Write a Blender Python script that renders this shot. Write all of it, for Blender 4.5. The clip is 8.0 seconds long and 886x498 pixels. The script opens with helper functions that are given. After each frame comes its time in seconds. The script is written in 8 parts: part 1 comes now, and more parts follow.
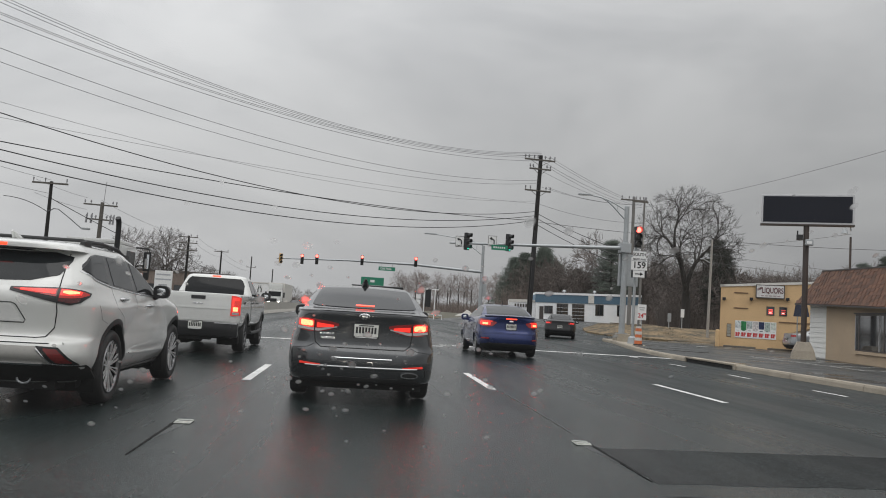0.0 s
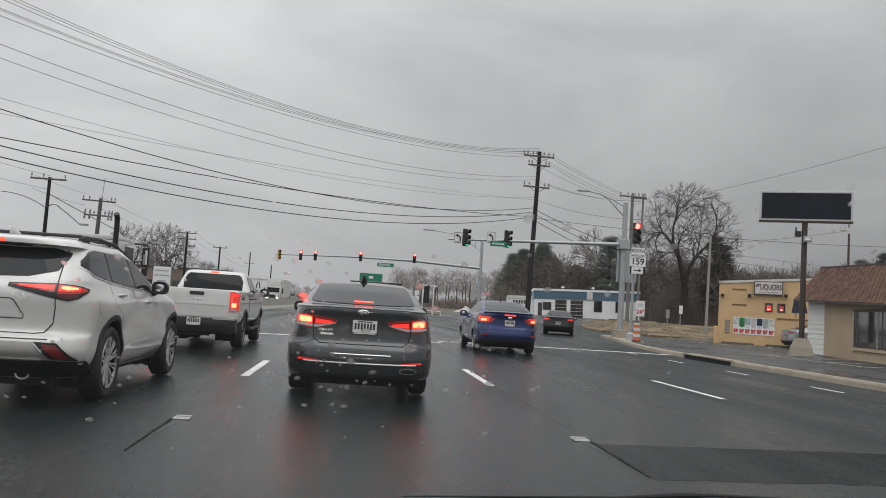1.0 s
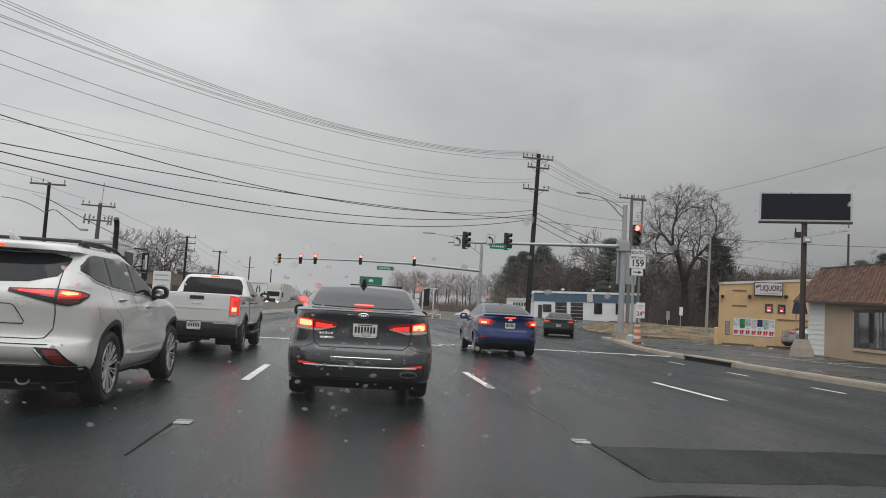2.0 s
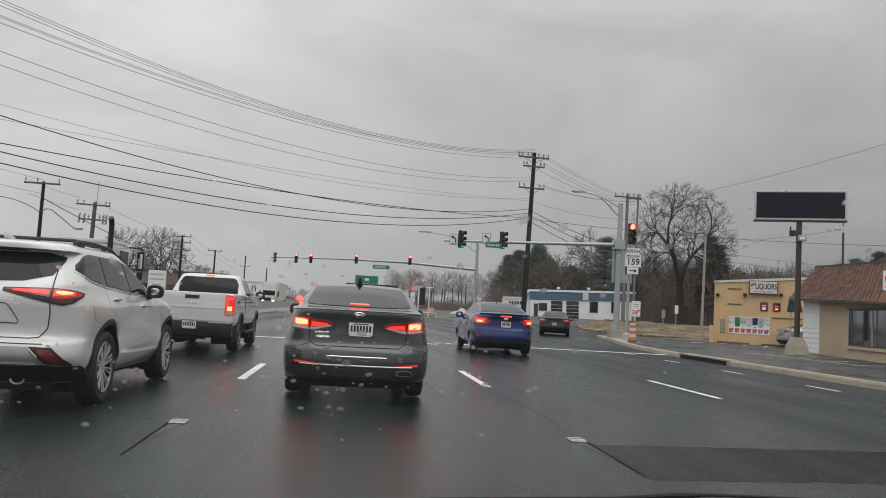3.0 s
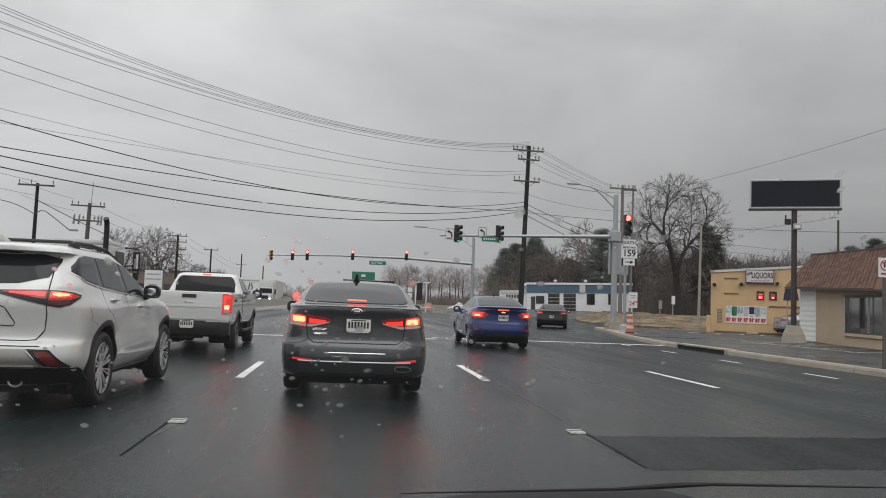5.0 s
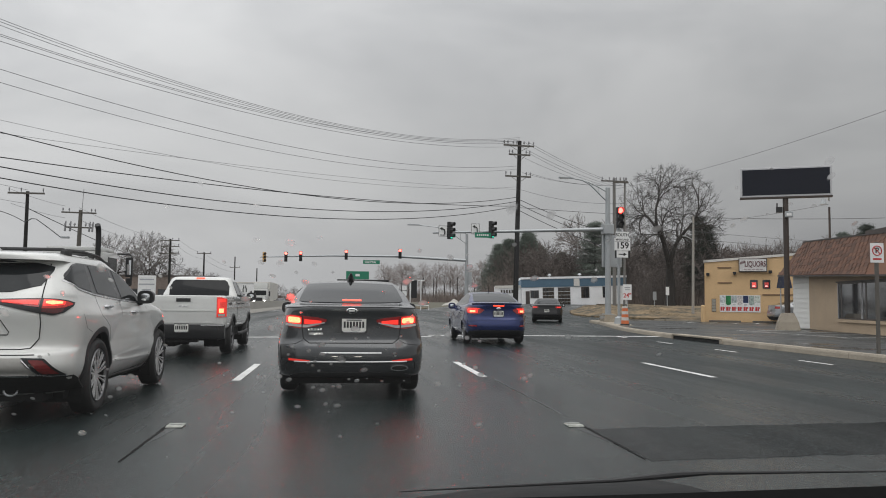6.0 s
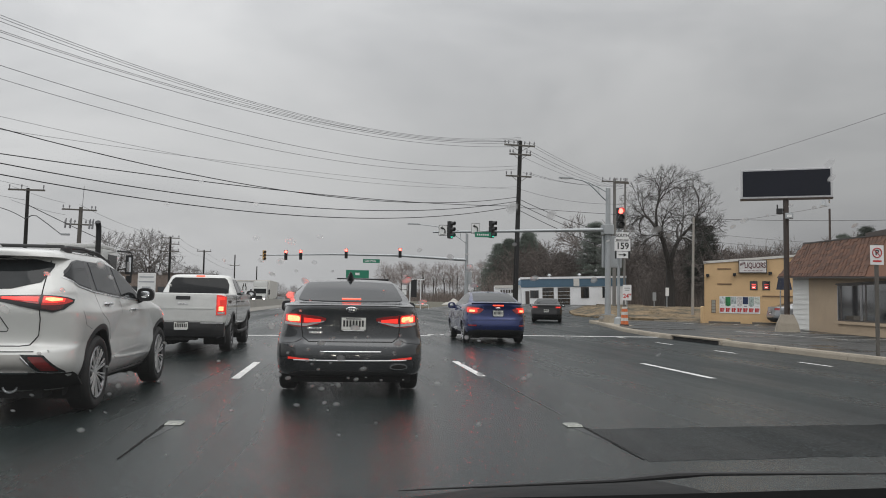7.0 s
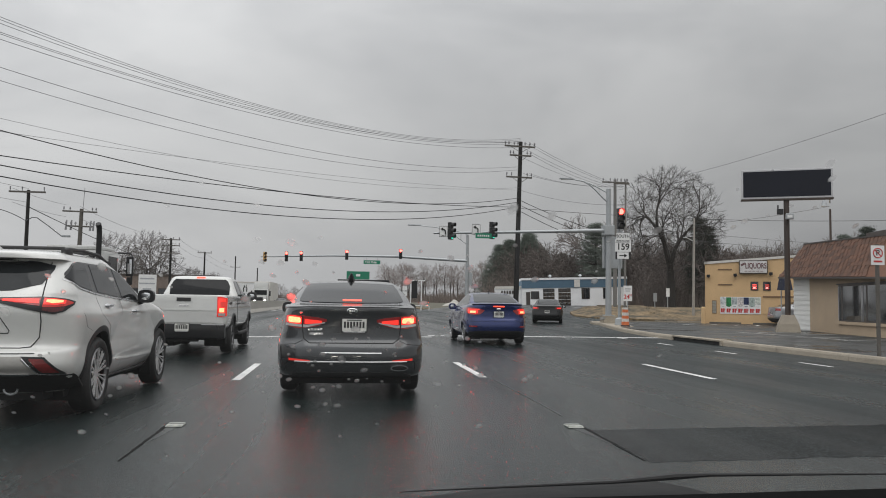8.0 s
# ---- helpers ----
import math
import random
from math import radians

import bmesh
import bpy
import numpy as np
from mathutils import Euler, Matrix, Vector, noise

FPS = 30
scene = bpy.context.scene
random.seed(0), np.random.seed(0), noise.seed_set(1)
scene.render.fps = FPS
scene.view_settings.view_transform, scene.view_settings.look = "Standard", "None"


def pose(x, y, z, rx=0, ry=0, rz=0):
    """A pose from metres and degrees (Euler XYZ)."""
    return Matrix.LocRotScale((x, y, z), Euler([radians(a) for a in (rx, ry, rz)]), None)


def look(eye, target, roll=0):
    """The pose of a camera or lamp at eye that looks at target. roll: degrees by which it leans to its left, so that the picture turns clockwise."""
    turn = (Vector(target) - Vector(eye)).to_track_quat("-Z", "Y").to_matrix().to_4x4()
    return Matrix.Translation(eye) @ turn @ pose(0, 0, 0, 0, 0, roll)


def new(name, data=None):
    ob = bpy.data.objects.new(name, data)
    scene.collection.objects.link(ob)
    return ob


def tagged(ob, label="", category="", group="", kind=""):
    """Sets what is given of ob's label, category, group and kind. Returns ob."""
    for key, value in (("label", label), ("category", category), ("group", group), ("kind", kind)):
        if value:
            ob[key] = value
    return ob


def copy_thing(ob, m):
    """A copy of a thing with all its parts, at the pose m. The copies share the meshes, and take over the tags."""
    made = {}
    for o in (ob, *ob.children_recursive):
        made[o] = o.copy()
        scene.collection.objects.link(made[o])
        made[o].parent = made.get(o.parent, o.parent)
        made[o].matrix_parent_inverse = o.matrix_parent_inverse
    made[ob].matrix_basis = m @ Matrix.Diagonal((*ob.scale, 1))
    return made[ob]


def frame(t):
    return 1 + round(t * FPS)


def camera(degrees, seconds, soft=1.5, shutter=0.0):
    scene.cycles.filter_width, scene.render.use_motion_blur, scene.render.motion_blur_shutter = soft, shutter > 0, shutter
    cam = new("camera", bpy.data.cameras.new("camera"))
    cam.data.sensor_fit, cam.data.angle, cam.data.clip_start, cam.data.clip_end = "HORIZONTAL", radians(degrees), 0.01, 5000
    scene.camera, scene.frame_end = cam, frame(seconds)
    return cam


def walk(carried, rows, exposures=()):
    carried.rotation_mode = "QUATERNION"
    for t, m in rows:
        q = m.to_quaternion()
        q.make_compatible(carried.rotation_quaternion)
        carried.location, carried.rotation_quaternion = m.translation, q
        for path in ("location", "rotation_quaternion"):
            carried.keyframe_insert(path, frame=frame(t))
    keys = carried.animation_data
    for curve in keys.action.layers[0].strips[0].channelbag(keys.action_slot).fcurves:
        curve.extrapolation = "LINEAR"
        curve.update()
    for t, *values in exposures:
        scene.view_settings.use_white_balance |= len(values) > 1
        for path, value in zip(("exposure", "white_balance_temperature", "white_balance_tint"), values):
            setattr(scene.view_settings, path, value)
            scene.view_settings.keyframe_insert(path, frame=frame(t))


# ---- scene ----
# ---- camera and path ----
cam = camera(58.5, 8.0, soft=1.0)
EYE = (0.0, 0.0, 1.178)
PATH = [
    (0.0, -6.332, 4.490, -3.602), (0.5, -6.355, 4.239, -3.700), (1.0, -6.434, 4.223, -3.648), (1.5, -6.336, 4.424, -3.467),
    (1.7, -6.342, 4.438, -3.379), (2.8, -6.658, 4.376, -3.251), (3.0, -6.726, 4.362, -3.218), (3.5, -6.805, 4.364, -2.603), (4.0, -6.713, 4.454, -2.504), (4.5, -6.750, 4.300, -2.600),
    (4.7, -6.800, 4.100, -2.544), (5.8, -7.218, 3.838, -0.707), (6.0, -7.289, 3.797, -0.591), (6.5, -7.417, 3.708, -0.909), (7.0, -7.311, 3.752, -0.955), (7.5, -7.218, 3.929, -0.874),
    (8.0, -7.263, 3.831, -0.844)]
walk(cam, [(t, pose(*EYE, 90 + p, r, y)) for t, y, p, r in PATH], exposures=[(0.0, 0.0), (8.0, 0.0)])

# ---- sky and light: heavy overcast after rain ----
world = bpy.data.worlds.new("overcast_sky")
scene.world = world
world.use_nodes = True
wt = world.node_tree
wt.nodes.clear()


def wn(kind, **inputs):
    n = wt.nodes.new(kind)
    for k, v in inputs.items():
        n.inputs[k.replace("_", " ")].default_value = v
    return n


w_out = wn("ShaderNodeOutputWorld")
w_bg = wn("ShaderNodeBackground", Strength=1.0)
w_sky = wn("ShaderNodeTexSky")
w_sky.sky_type, w_sky.sun_disc = "NISHITA", False
w_sky.sun_elevation, w_sky.sun_rotation = radians(62), radians(146)
w_sky.air_density, w_sky.dust_density = 2.0, 4.0
w_geo = wn("ShaderNodeTexCoord")
w_sep = wn("ShaderNodeSeparateXYZ")
w_map = wn("ShaderNodeMapping")
w_map.inputs["Scale"].default_value = (1.0, 1.0, 2.7)
w_noise = wn("ShaderNodeTexNoise", Scale=1.7, Detail=8.0, Roughness=0.56, Distortion=0.5)
w_ramp = wn("ShaderNodeValToRGB")
w_ramp.color_ramp.elements[0].position, w_ramp.color_ramp.elements[0].color = 0.32, (0.73, 0.745, 0.77, 1)
w_ramp.color_ramp.elements[1].position, w_ramp.color_ramp.elements[1].color = 0.66, (1.12, 1.13, 1.14, 1)
w_lum = wn("ShaderNodeMapRange")
w_lum.interpolation_type = "SMOOTHSTEP"
for k, v in (("From Min", 0.10), ("From Max", 0.95), ("To Min", 0.435), ("To Max", 1.25)):
    w_lum.inputs[k].default_value = v
w_side = wn("ShaderNodeMapRange")
for k, v in (("From Min", -0.65), ("From Max", 0.50), ("To Min", 1.46), ("To Max", 0.84)):
    w_side.inputs[k].default_value = v
w_both = wn("ShaderNodeMath")
w_both.operation = "MULTIPLY"
w_mul = wn("ShaderNodeVectorMath")
w_mul.operation = "SCALE"
w_skymul = wn("ShaderNodeVectorMath")
w_skymul.operation = "SCALE"
w_skymul.inputs["Scale"].default_value = 0.05
w_mix = wn("ShaderNodeMix")
w_mix.data_type = "RGBA"
w_mix.inputs["Factor"].default_value = 0.06
for a, b in ((w_geo.outputs["Generated"], w_map.inputs["Vector"]), (w_map.outputs[0], w_noise.inputs["Vector"]),
             (w_noise.outputs["Fac"], w_ramp.inputs["Fac"]), (w_geo.outputs["Generated"], w_sep.inputs[0]),
             (w_sep.outputs["Z"], w_lum.inputs["Value"]), (w_ramp.outputs["Color"], w_mul.inputs[0]),
             (w_lum.outputs["Result"], w_both.inputs[0]), (w_sep.outputs["X"], w_side.inputs["Value"]), (w_side.outputs["Result"], w_both.inputs[1]),
             (w_both.outputs[0], w_mul.inputs["Scale"]), (w_sky.outputs[0], w_skymul.inputs[0]),
             (w_mul.outputs[0], w_mix.inputs["A"]), (w_skymul.outputs[0], w_mix.inputs["B"]),
             (w_mix.outputs["Result"], w_bg.inputs["Color"]), (w_bg.outputs[0], w_out.inputs["Surface"])):
    wt.links.new(a, b)
sun = new("sun", bpy.data.lights.new("sun", "SUN"))
sun.data.energy, sun.data.angle, sun.data.color = 1.0, radians(60), (1.0, 0.98, 0.95)
sun.matrix_world = look((14, -21, 48), (0, 0, 0))

# ---- materials ----


def mat(name, color, rough=0.6, metal=0.0, vary=0.12, scale=4.0, fine=40.0, bump=0.0, coat=0.0, spec=0.5, rvar=0.15, tint=None, rand=0.0, coords="Object", stretch=(1, 1, 1), span=0.35):
    """A surface with colour and roughness that vary at two scales."""
    m = bpy.data.materials.new(name)
    m.use_nodes = True
    nt = m.node_tree
    b = nt.nodes["Principled BSDF"]
    b.inputs["Metallic"].default_value = metal
    b.inputs["Coat Weight"].default_value = coat
    b.inputs["Coat Roughness"].default_value = 0.06
    b.inputs["Specular IOR Level"].default_value = spec
    tc = nt.nodes.new("ShaderNodeTexCoord")
    mp = nt.nodes.new("ShaderNodeMapping")
    mp.inputs["Scale"].default_value = stretch
    nt.links.new(tc.outputs[coords], mp.inputs["Vector"])
    n1 = nt.nodes.new("ShaderNodeTexNoise")
    n2 = nt.nodes.new("ShaderNodeTexNoise")
    n1.inputs["Scale"].default_value, n1.inputs["Detail"].default_value = scale, 5
    n2.inputs["Scale"].default_value, n2.inputs["Detail"].default_value = fine, 4
    for n in (n1, n2):
        nt.links.new(mp.outputs[0], n.inputs["Vector"])
    add = nt.nodes.new("ShaderNodeMath")
    add.operation = "ADD"
    nt.links.new(n1.outputs["Fac"], add.inputs[0])
    nt.links.new(n2.outputs["Fac"], add.inputs[1])
    src = add.outputs[0]
    if rand:
        info = nt.nodes.new("ShaderNodeObjectInfo")
        mm = nt.nodes.new("ShaderNodeMath")
        mm.operation = "MULTIPLY_ADD"
        mm.inputs[1].default_value = rand
        nt.links.new(info.outputs["Random"], mm.inputs[0])
        nt.links.new(src, mm.inputs[2])
        src = mm.outputs[0]
    ramp = nt.nodes.new("ShaderNodeMapRange")
    ramp.inputs["From Min"].default_value, ramp.inputs["From Max"].default_value = 1.0 - span, 1.0 + span + rand
    nt.links.new(src, ramp.inputs["Value"])
    mix = nt.nodes.new("ShaderNodeMix")
    mix.data_type = "RGBA"
    lo = tint or tuple(c * (1 - vary) for c in color)
    hi = tuple(min(1, c * (1 + vary)) for c in color)
    mix.inputs["A"].default_value, mix.inputs["B"].default_value = (*lo, 1), (*hi, 1)
    nt.links.new(ramp.outputs["Result"], mix.inputs["Factor"])
    nt.links.new(mix.outputs["Result"], b.inputs["Base Color"])
    rr = nt.nodes.new("ShaderNodeMapRange")
    rr.inputs["From Min"].default_value, rr.inputs["From Max"].default_value = 0.3, 0.7
    rr.inputs["To Min"].default_value, rr.inputs["To Max"].default_value = max(0.02, rough * (1 - rvar)), min(1, rough * (1 + rvar))
    nt.links.new(n1.outputs["Fac"], rr.inputs["Value"])
    nt.links.new(rr.outputs["Result"], b.inputs["Roughness"])
    if bump:
        bp = nt.nodes.new("ShaderNodeBump")
        bp.inputs["Strength"].default_value, bp.inputs["Distance"].default_value = bump, 0.01
        nt.links.new(n2.outputs["Fac"], bp.inputs["Height"])
        nt.links.new(bp.outputs[0], b.inputs["Normal"])
    return m


def glow(name, color, strength, base=(0.3, 0.02, 0.02)):
    m = mat(name, base, 0.25, vary=0.1, coat=0.5)
    b = m.node_tree.nodes["Principled BSDF"]
    b.inputs["Emission Color"].default_value = (*color, 1)
    # moulded reflector facets: the light comes unevenly through the lens
    nt = m.node_tree
    tc = nt.nodes.new("ShaderNodeTexCoord")
    vo = nt.nodes.new("ShaderNodeTexVoronoi")
    vo.inputs["Scale"].default_value = 38.0
    mr = nt.nodes.new("ShaderNodeMapRange")
    mr.inputs["To Min"].default_value, mr.inputs["To Max"].default_value = strength * 1.12, strength * 0.85
    mr.inputs["From Max"].default_value = 0.8
    nt.links.new(tc.outputs["Object"], vo.inputs["Vector"])
    nt.links.new(vo.outputs["Distance"], mr.inputs["Value"])
    nt.links.new(mr.outputs["Result"], b.inputs["Emission Strength"])
    return m


M = {
    "grass": mat("dry_winter_grass", (0.165, 0.118, 0.066), 0.95, vary=0.4, scale=0.55, fine=3.2, bump=1.0, tint=(0.034, 0.031, 0.018), span=0.17),
    "earth": mat("distant_ground", (0.09, 0.085, 0.06), 0.95, vary=0.3, scale=0.05, fine=1.2),
    "lot": mat("old_wet_asphalt_lot", (0.030, 0.032, 0.030), 0.42, vary=0.5, scale=0.35, fine=14, bump=0.35, rvar=0.7, tint=(0.011, 0.0125, 0.0115), span=0.28),
    "concrete": mat("kerb_concrete", (0.33, 0.29, 0.23), 0.7, vary=0.25, scale=1.2, fine=30, bump=0.25, tint=(0.21, 0.18, 0.14)),
    "concrete2": mat("pale_concrete", (0.42, 0.40, 0.36), 0.75, vary=0.2, scale=2.0, fine=35, bump=0.25, tint=(0.27, 0.26, 0.24)),
    "inlet_shade": mat("inlet_dark", (0.012, 0.012, 0.012), 0.8),
    "line": mat("worn_road_paint", (0.72, 0.72, 0.70), 0.45, vary=0.2, scale=3, fine=60, tint=(0.38, 0.38, 0.37), bump=0.2),
    "marker": mat("cast_iron_marker", (0.42, 0.43, 0.40), 0.5, metal=0.2, vary=0.3),
    "milled": mat("milled_asphalt", (0.021, 0.026, 0.026), 0.30, vary=0.35, scale=4, fine=120, bump=0.25, spec=0.36),
    # for the groove edges: shade of the groove wall as a flat colour
    "seam": mat("groove_wall_shade", (0.007, 0.007, 0.007), 0.75, vary=0.3, spec=0.12),
    "galv": mat("galvanised_steel", (0.40, 0.42, 0.43), 0.5, metal=0.55, vary=0.12, scale=3, fine=25),
    "steel_dark": mat("dark_painted_steel", (0.035, 0.03, 0.028), 0.55, vary=0.35, scale=2, fine=25, tint=(0.05, 0.03, 0.02)),
    "wood": mat("creosoted_pole", (0.011, 0.010, 0.009), 0.85, vary=0.4, scale=3, fine=20, bump=0.5, stretch=(4, 4, 0.3)),
    "wood_silver": mat("silver_grey_pole", (0.17, 0.165, 0.155), 0.85, vary=0.3, scale=3, fine=20, bump=0.5, stretch=(4, 4, 0.3)),
    "wood_grey": mat("weathered_pole", (0.105, 0.096, 0.084), 0.85, vary=0.3, scale=3, fine=20, bump=0.5, stretch=(4, 4, 0.3)),
    "ceramic": mat("glazed_insulator", (0.25, 0.25, 0.26), 0.25, vary=0.2),
    "wire": mat("weathered_wire", (0.09, 0.09, 0.095), 0.6),
    "cable": mat("black_cable", (0.012, 0.012, 0.013), 0.6),
    "white_sign": mat("white_sign_sheet", (0.78, 0.78, 0.77), 0.4, vary=0.06),
    "black": mat("black_paint", (0.012, 0.012, 0.013), 0.45, vary=0.2),
    "maroon": mat("maroon_lettering", (0.10, 0.022, 0.028), 0.5, vary=0.1),
    "red_paint": mat("red_paint", (0.5, 0.03, 0.03), 0.45, vary=0.1),
    "green_sign": mat("green_sign_sheet", (0.015, 0.20, 0.115), 0.4, vary=0.08),
    "sig_yellow": mat("federal_yellow_housing", (0.55, 0.33, 0.10), 0.5, vary=0.15),
    "orange": mat("orange_reflective", (0.62, 0.165, 0.06), 0.4, vary=0.15),
    "stucco": mat("ochre_painted_block", (0.63, 0.435, 0.235), 0.8, vary=0.10, scale=1.2, fine=45, bump=0.25, tint=(0.55, 0.365, 0.19)),
    "trim_brown": mat("faded_brown_trim", (0.17, 0.105, 0.06), 0.75, vary=0.25),
    "tan": mat("tan_painted_brick", (0.47, 0.365, 0.255), 0.8, vary=0.12, scale=1.0, fine=50, bump=0.3, tint=(0.40, 0.305, 0.21)),
    "white_wall": mat("white_painted_wall", (0.82, 0.82, 0.82), 0.7, vary=0.06, scale=0.8, fine=20, tint=(0.71, 0.72, 0.73)),
    "white_siding": mat("white_vinyl_siding", (0.74, 0.74, 0.71), 0.55, vary=0.06, scale=1.5, fine=20),
    "blue_band": mat("slate_blue_fascia", (0.075, 0.14, 0.20), 0.6, vary=0.12, scale=0.8, fine=10),
    "trim_white": mat("off_white_coping", (0.62, 0.60, 0.56), 0.6, vary=0.12),
    "shingle": mat("brown_asphalt_shingle", (0.150, 0.074, 0.046), 0.9, vary=0.3, scale=3, fine=60, bump=0.5, rand=0.9, tint=(0.070, 0.040, 0.029), span=0.25),
    "pane": mat("dark_window_glass", (0.018, 0.022, 0.026), 0.06, vary=0.3, scale=0.5, coat=0.6, spec=0.8),
    "frame_dark": mat("bronze_window_frame", (0.06, 0.05, 0.045), 0.5, vary=0.15),
    "frame_white": mat("white_window_frame", (0.7, 0.7, 0.7), 0.5, vary=0.06),
    "board_face": mat("blank_black_sign_face", (0.010, 0.012, 0.020), 0.6, vary=0.25, scale=0.6, spec=0.2),
    "alu": mat("aluminium_frame", (0.55, 0.55, 0.56), 0.4, metal=0.7, vary=0.1),
    "bark": mat("grey_bark", (0.032, 0.029, 0.026), 0.95, vary=0.3, scale=5, fine=30, bump=0.5),
    "twig": mat("bare_twigs", (0.145, 0.123, 0.112), 0.95, vary=0.3, scale=0.3, fine=4),
    "needle": mat("dark_pine_needles", (0.080, 0.096, 0.078), 0.85, vary=0.5, scale=0.4, fine=3, tint=(0.048, 0.059, 0.049)),
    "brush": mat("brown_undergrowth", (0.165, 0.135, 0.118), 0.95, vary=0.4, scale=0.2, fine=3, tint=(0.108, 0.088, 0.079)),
}


def road_material(name="wet_asphalt", color=(0.0112, 0.0163, 0.0163), spec=0.33, dull=0.0, stones=4.6):
    """Wet asphalt: dark aggregate, worn lighter wheel tracks, a film of water in patches."""
    m = mat(name, color, 0.30, vary=0.35, spec=spec, scale=0.45, fine=140, bump=0.32, rvar=0.35, tint=tuple(0.53 * c for c in color))
    nt = m.node_tree
    b = nt.nodes["Principled BSDF"]
    tc = [n for n in nt.nodes if n.bl_idname == "ShaderNodeTexCoord"][0]
    mp = nt.nodes.new("ShaderNodeMapping")
    mp.inputs["Scale"].default_value = (0.9, 0.06, 1)
    nz = nt.nodes.new("ShaderNodeTexNoise")
    nz.inputs["Scale"].default_value, nz.inputs["Detail"].default_value = 1.0, 6
    r = nt.nodes.new("ShaderNodeMapRange")
    for k, v in (("From Min", 0.35), ("From Max", 0.65), ("To Min", 0.09), ("To Max", 0.30)):
        r.inputs[k].default_value = v
    nt.links.new(tc.outputs["Object"], mp.inputs[0])
    nt.links.new(mp.outputs[0], nz.inputs["Vector"])
    nt.links.new(nz.outputs["Fac"], r.inputs["Value"])
    # roughness rises and specular level falls sideways from the lane straight ahead
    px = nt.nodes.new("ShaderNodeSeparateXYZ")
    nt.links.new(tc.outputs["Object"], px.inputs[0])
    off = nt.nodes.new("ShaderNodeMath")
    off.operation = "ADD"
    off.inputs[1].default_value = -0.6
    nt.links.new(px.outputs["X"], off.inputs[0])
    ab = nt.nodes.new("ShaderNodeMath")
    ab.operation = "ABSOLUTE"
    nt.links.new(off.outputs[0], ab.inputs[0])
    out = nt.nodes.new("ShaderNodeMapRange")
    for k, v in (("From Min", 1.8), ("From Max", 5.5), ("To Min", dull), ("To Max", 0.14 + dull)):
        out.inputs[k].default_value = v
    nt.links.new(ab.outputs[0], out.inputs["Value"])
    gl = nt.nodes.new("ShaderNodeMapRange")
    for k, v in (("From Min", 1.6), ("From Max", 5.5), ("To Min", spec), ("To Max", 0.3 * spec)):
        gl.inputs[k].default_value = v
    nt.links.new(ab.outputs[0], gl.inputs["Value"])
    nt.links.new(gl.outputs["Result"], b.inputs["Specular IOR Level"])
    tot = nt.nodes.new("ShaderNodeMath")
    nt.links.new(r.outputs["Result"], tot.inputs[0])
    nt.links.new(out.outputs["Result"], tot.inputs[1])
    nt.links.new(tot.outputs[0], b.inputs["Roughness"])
    # stones of the aggregate: each a little lighter or darker, with its own height
    vo = nt.nodes.new("ShaderNodeTexVoronoi")
    vo.inputs["Scale"].default_value = 75.0
    nt.links.new(tc.outputs["Object"], vo.inputs["Vector"])
    sx = nt.nodes.new("ShaderNodeSeparateColor")
    nt.links.new(vo.outputs["Color"], sx.inputs[0])
    pw = nt.nodes.new("ShaderNodeMath")
    pw.operation = "POWER"
    pw.inputs[1].default_value = 5.0
    nt.links.new(sx.outputs[0], pw.inputs[0])
    gain = nt.nodes.new("ShaderNodeMapRange")
    gain.inputs["To Min"].default_value, gain.inputs["To Max"].default_value = 0.60, stones
    nt.links.new(pw.outputs[0], gain.inputs["Value"])
    old = b.inputs["Base Color"].links[0].from_socket
    sc = nt.nodes.new("ShaderNodeVectorMath")
    sc.operation = "SCALE"
    nt.links.new(old, sc.inputs[0])
    nt.links.new(gain.outputs["Result"], sc.inputs["Scale"])
    nt.links.new(sc.outputs[0], b.inputs["Base Color"])
    bp = nt.nodes.new("ShaderNodeBump")
    bp.inputs["Strength"].default_value, bp.inputs["Distance"].default_value = 0.22, 0.004
    nt.links.new(sx.outputs[1], bp.inputs["Height"])
    nt.links.new(b.inputs["Normal"].links[0].from_socket, bp.inputs["Normal"])
    nt.links.new(bp.outputs[0], b.inputs["Normal"])
    return m


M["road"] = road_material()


def cracked(m, scale, width, dark):
    """Adds a net of thin dark cracks to a surface."""
    nt = m.node_tree
    b = nt.nodes["Principled BSDF"]
    tc = [n for n in nt.nodes if n.bl_idname == "ShaderNodeTexCoord"][0]
    nz = nt.nodes.new("ShaderNodeTexNoise")
    nz.inputs["Scale"].default_value, nz.inputs["Detail"].default_value = scale * 2.5, 4
    mx = nt.nodes.new("ShaderNodeMix")
    mx.data_type = "VECTOR"
    mx.inputs["Factor"].default_value = 0.35 / scale
    nt.links.new(tc.outputs["Object"], nz.inputs["Vector"])
    nt.links.new(tc.outputs["Object"], mx.inputs["A"])
    nt.links.new(nz.outputs["Color"], mx.inputs["B"])
    vo = nt.nodes.new("ShaderNodeTexVoronoi")
    vo.feature = "DISTANCE_TO_EDGE"
    vo.inputs["Scale"].default_value = scale
    nt.links.new(mx.outputs["Result"], vo.inputs["Vector"])
    mr = nt.nodes.new("ShaderNodeMapRange")
    mr.inputs["From Max"].default_value = width
    mr.inputs["To Min"].default_value, mr.inputs["To Max"].default_value = dark, 1.0
    nt.links.new(vo.outputs["Distance"], mr.inputs["Value"])
    sc = nt.nodes.new("ShaderNodeVectorMath")
    sc.operation = "SCALE"
    nt.links.new(b.inputs["Base Color"].links[0].from_socket, sc.inputs[0])
    nt.links.new(mr.outputs["Result"], sc.inputs["Scale"])
    nt.links.new(sc.outputs[0], b.inputs["Base Color"])


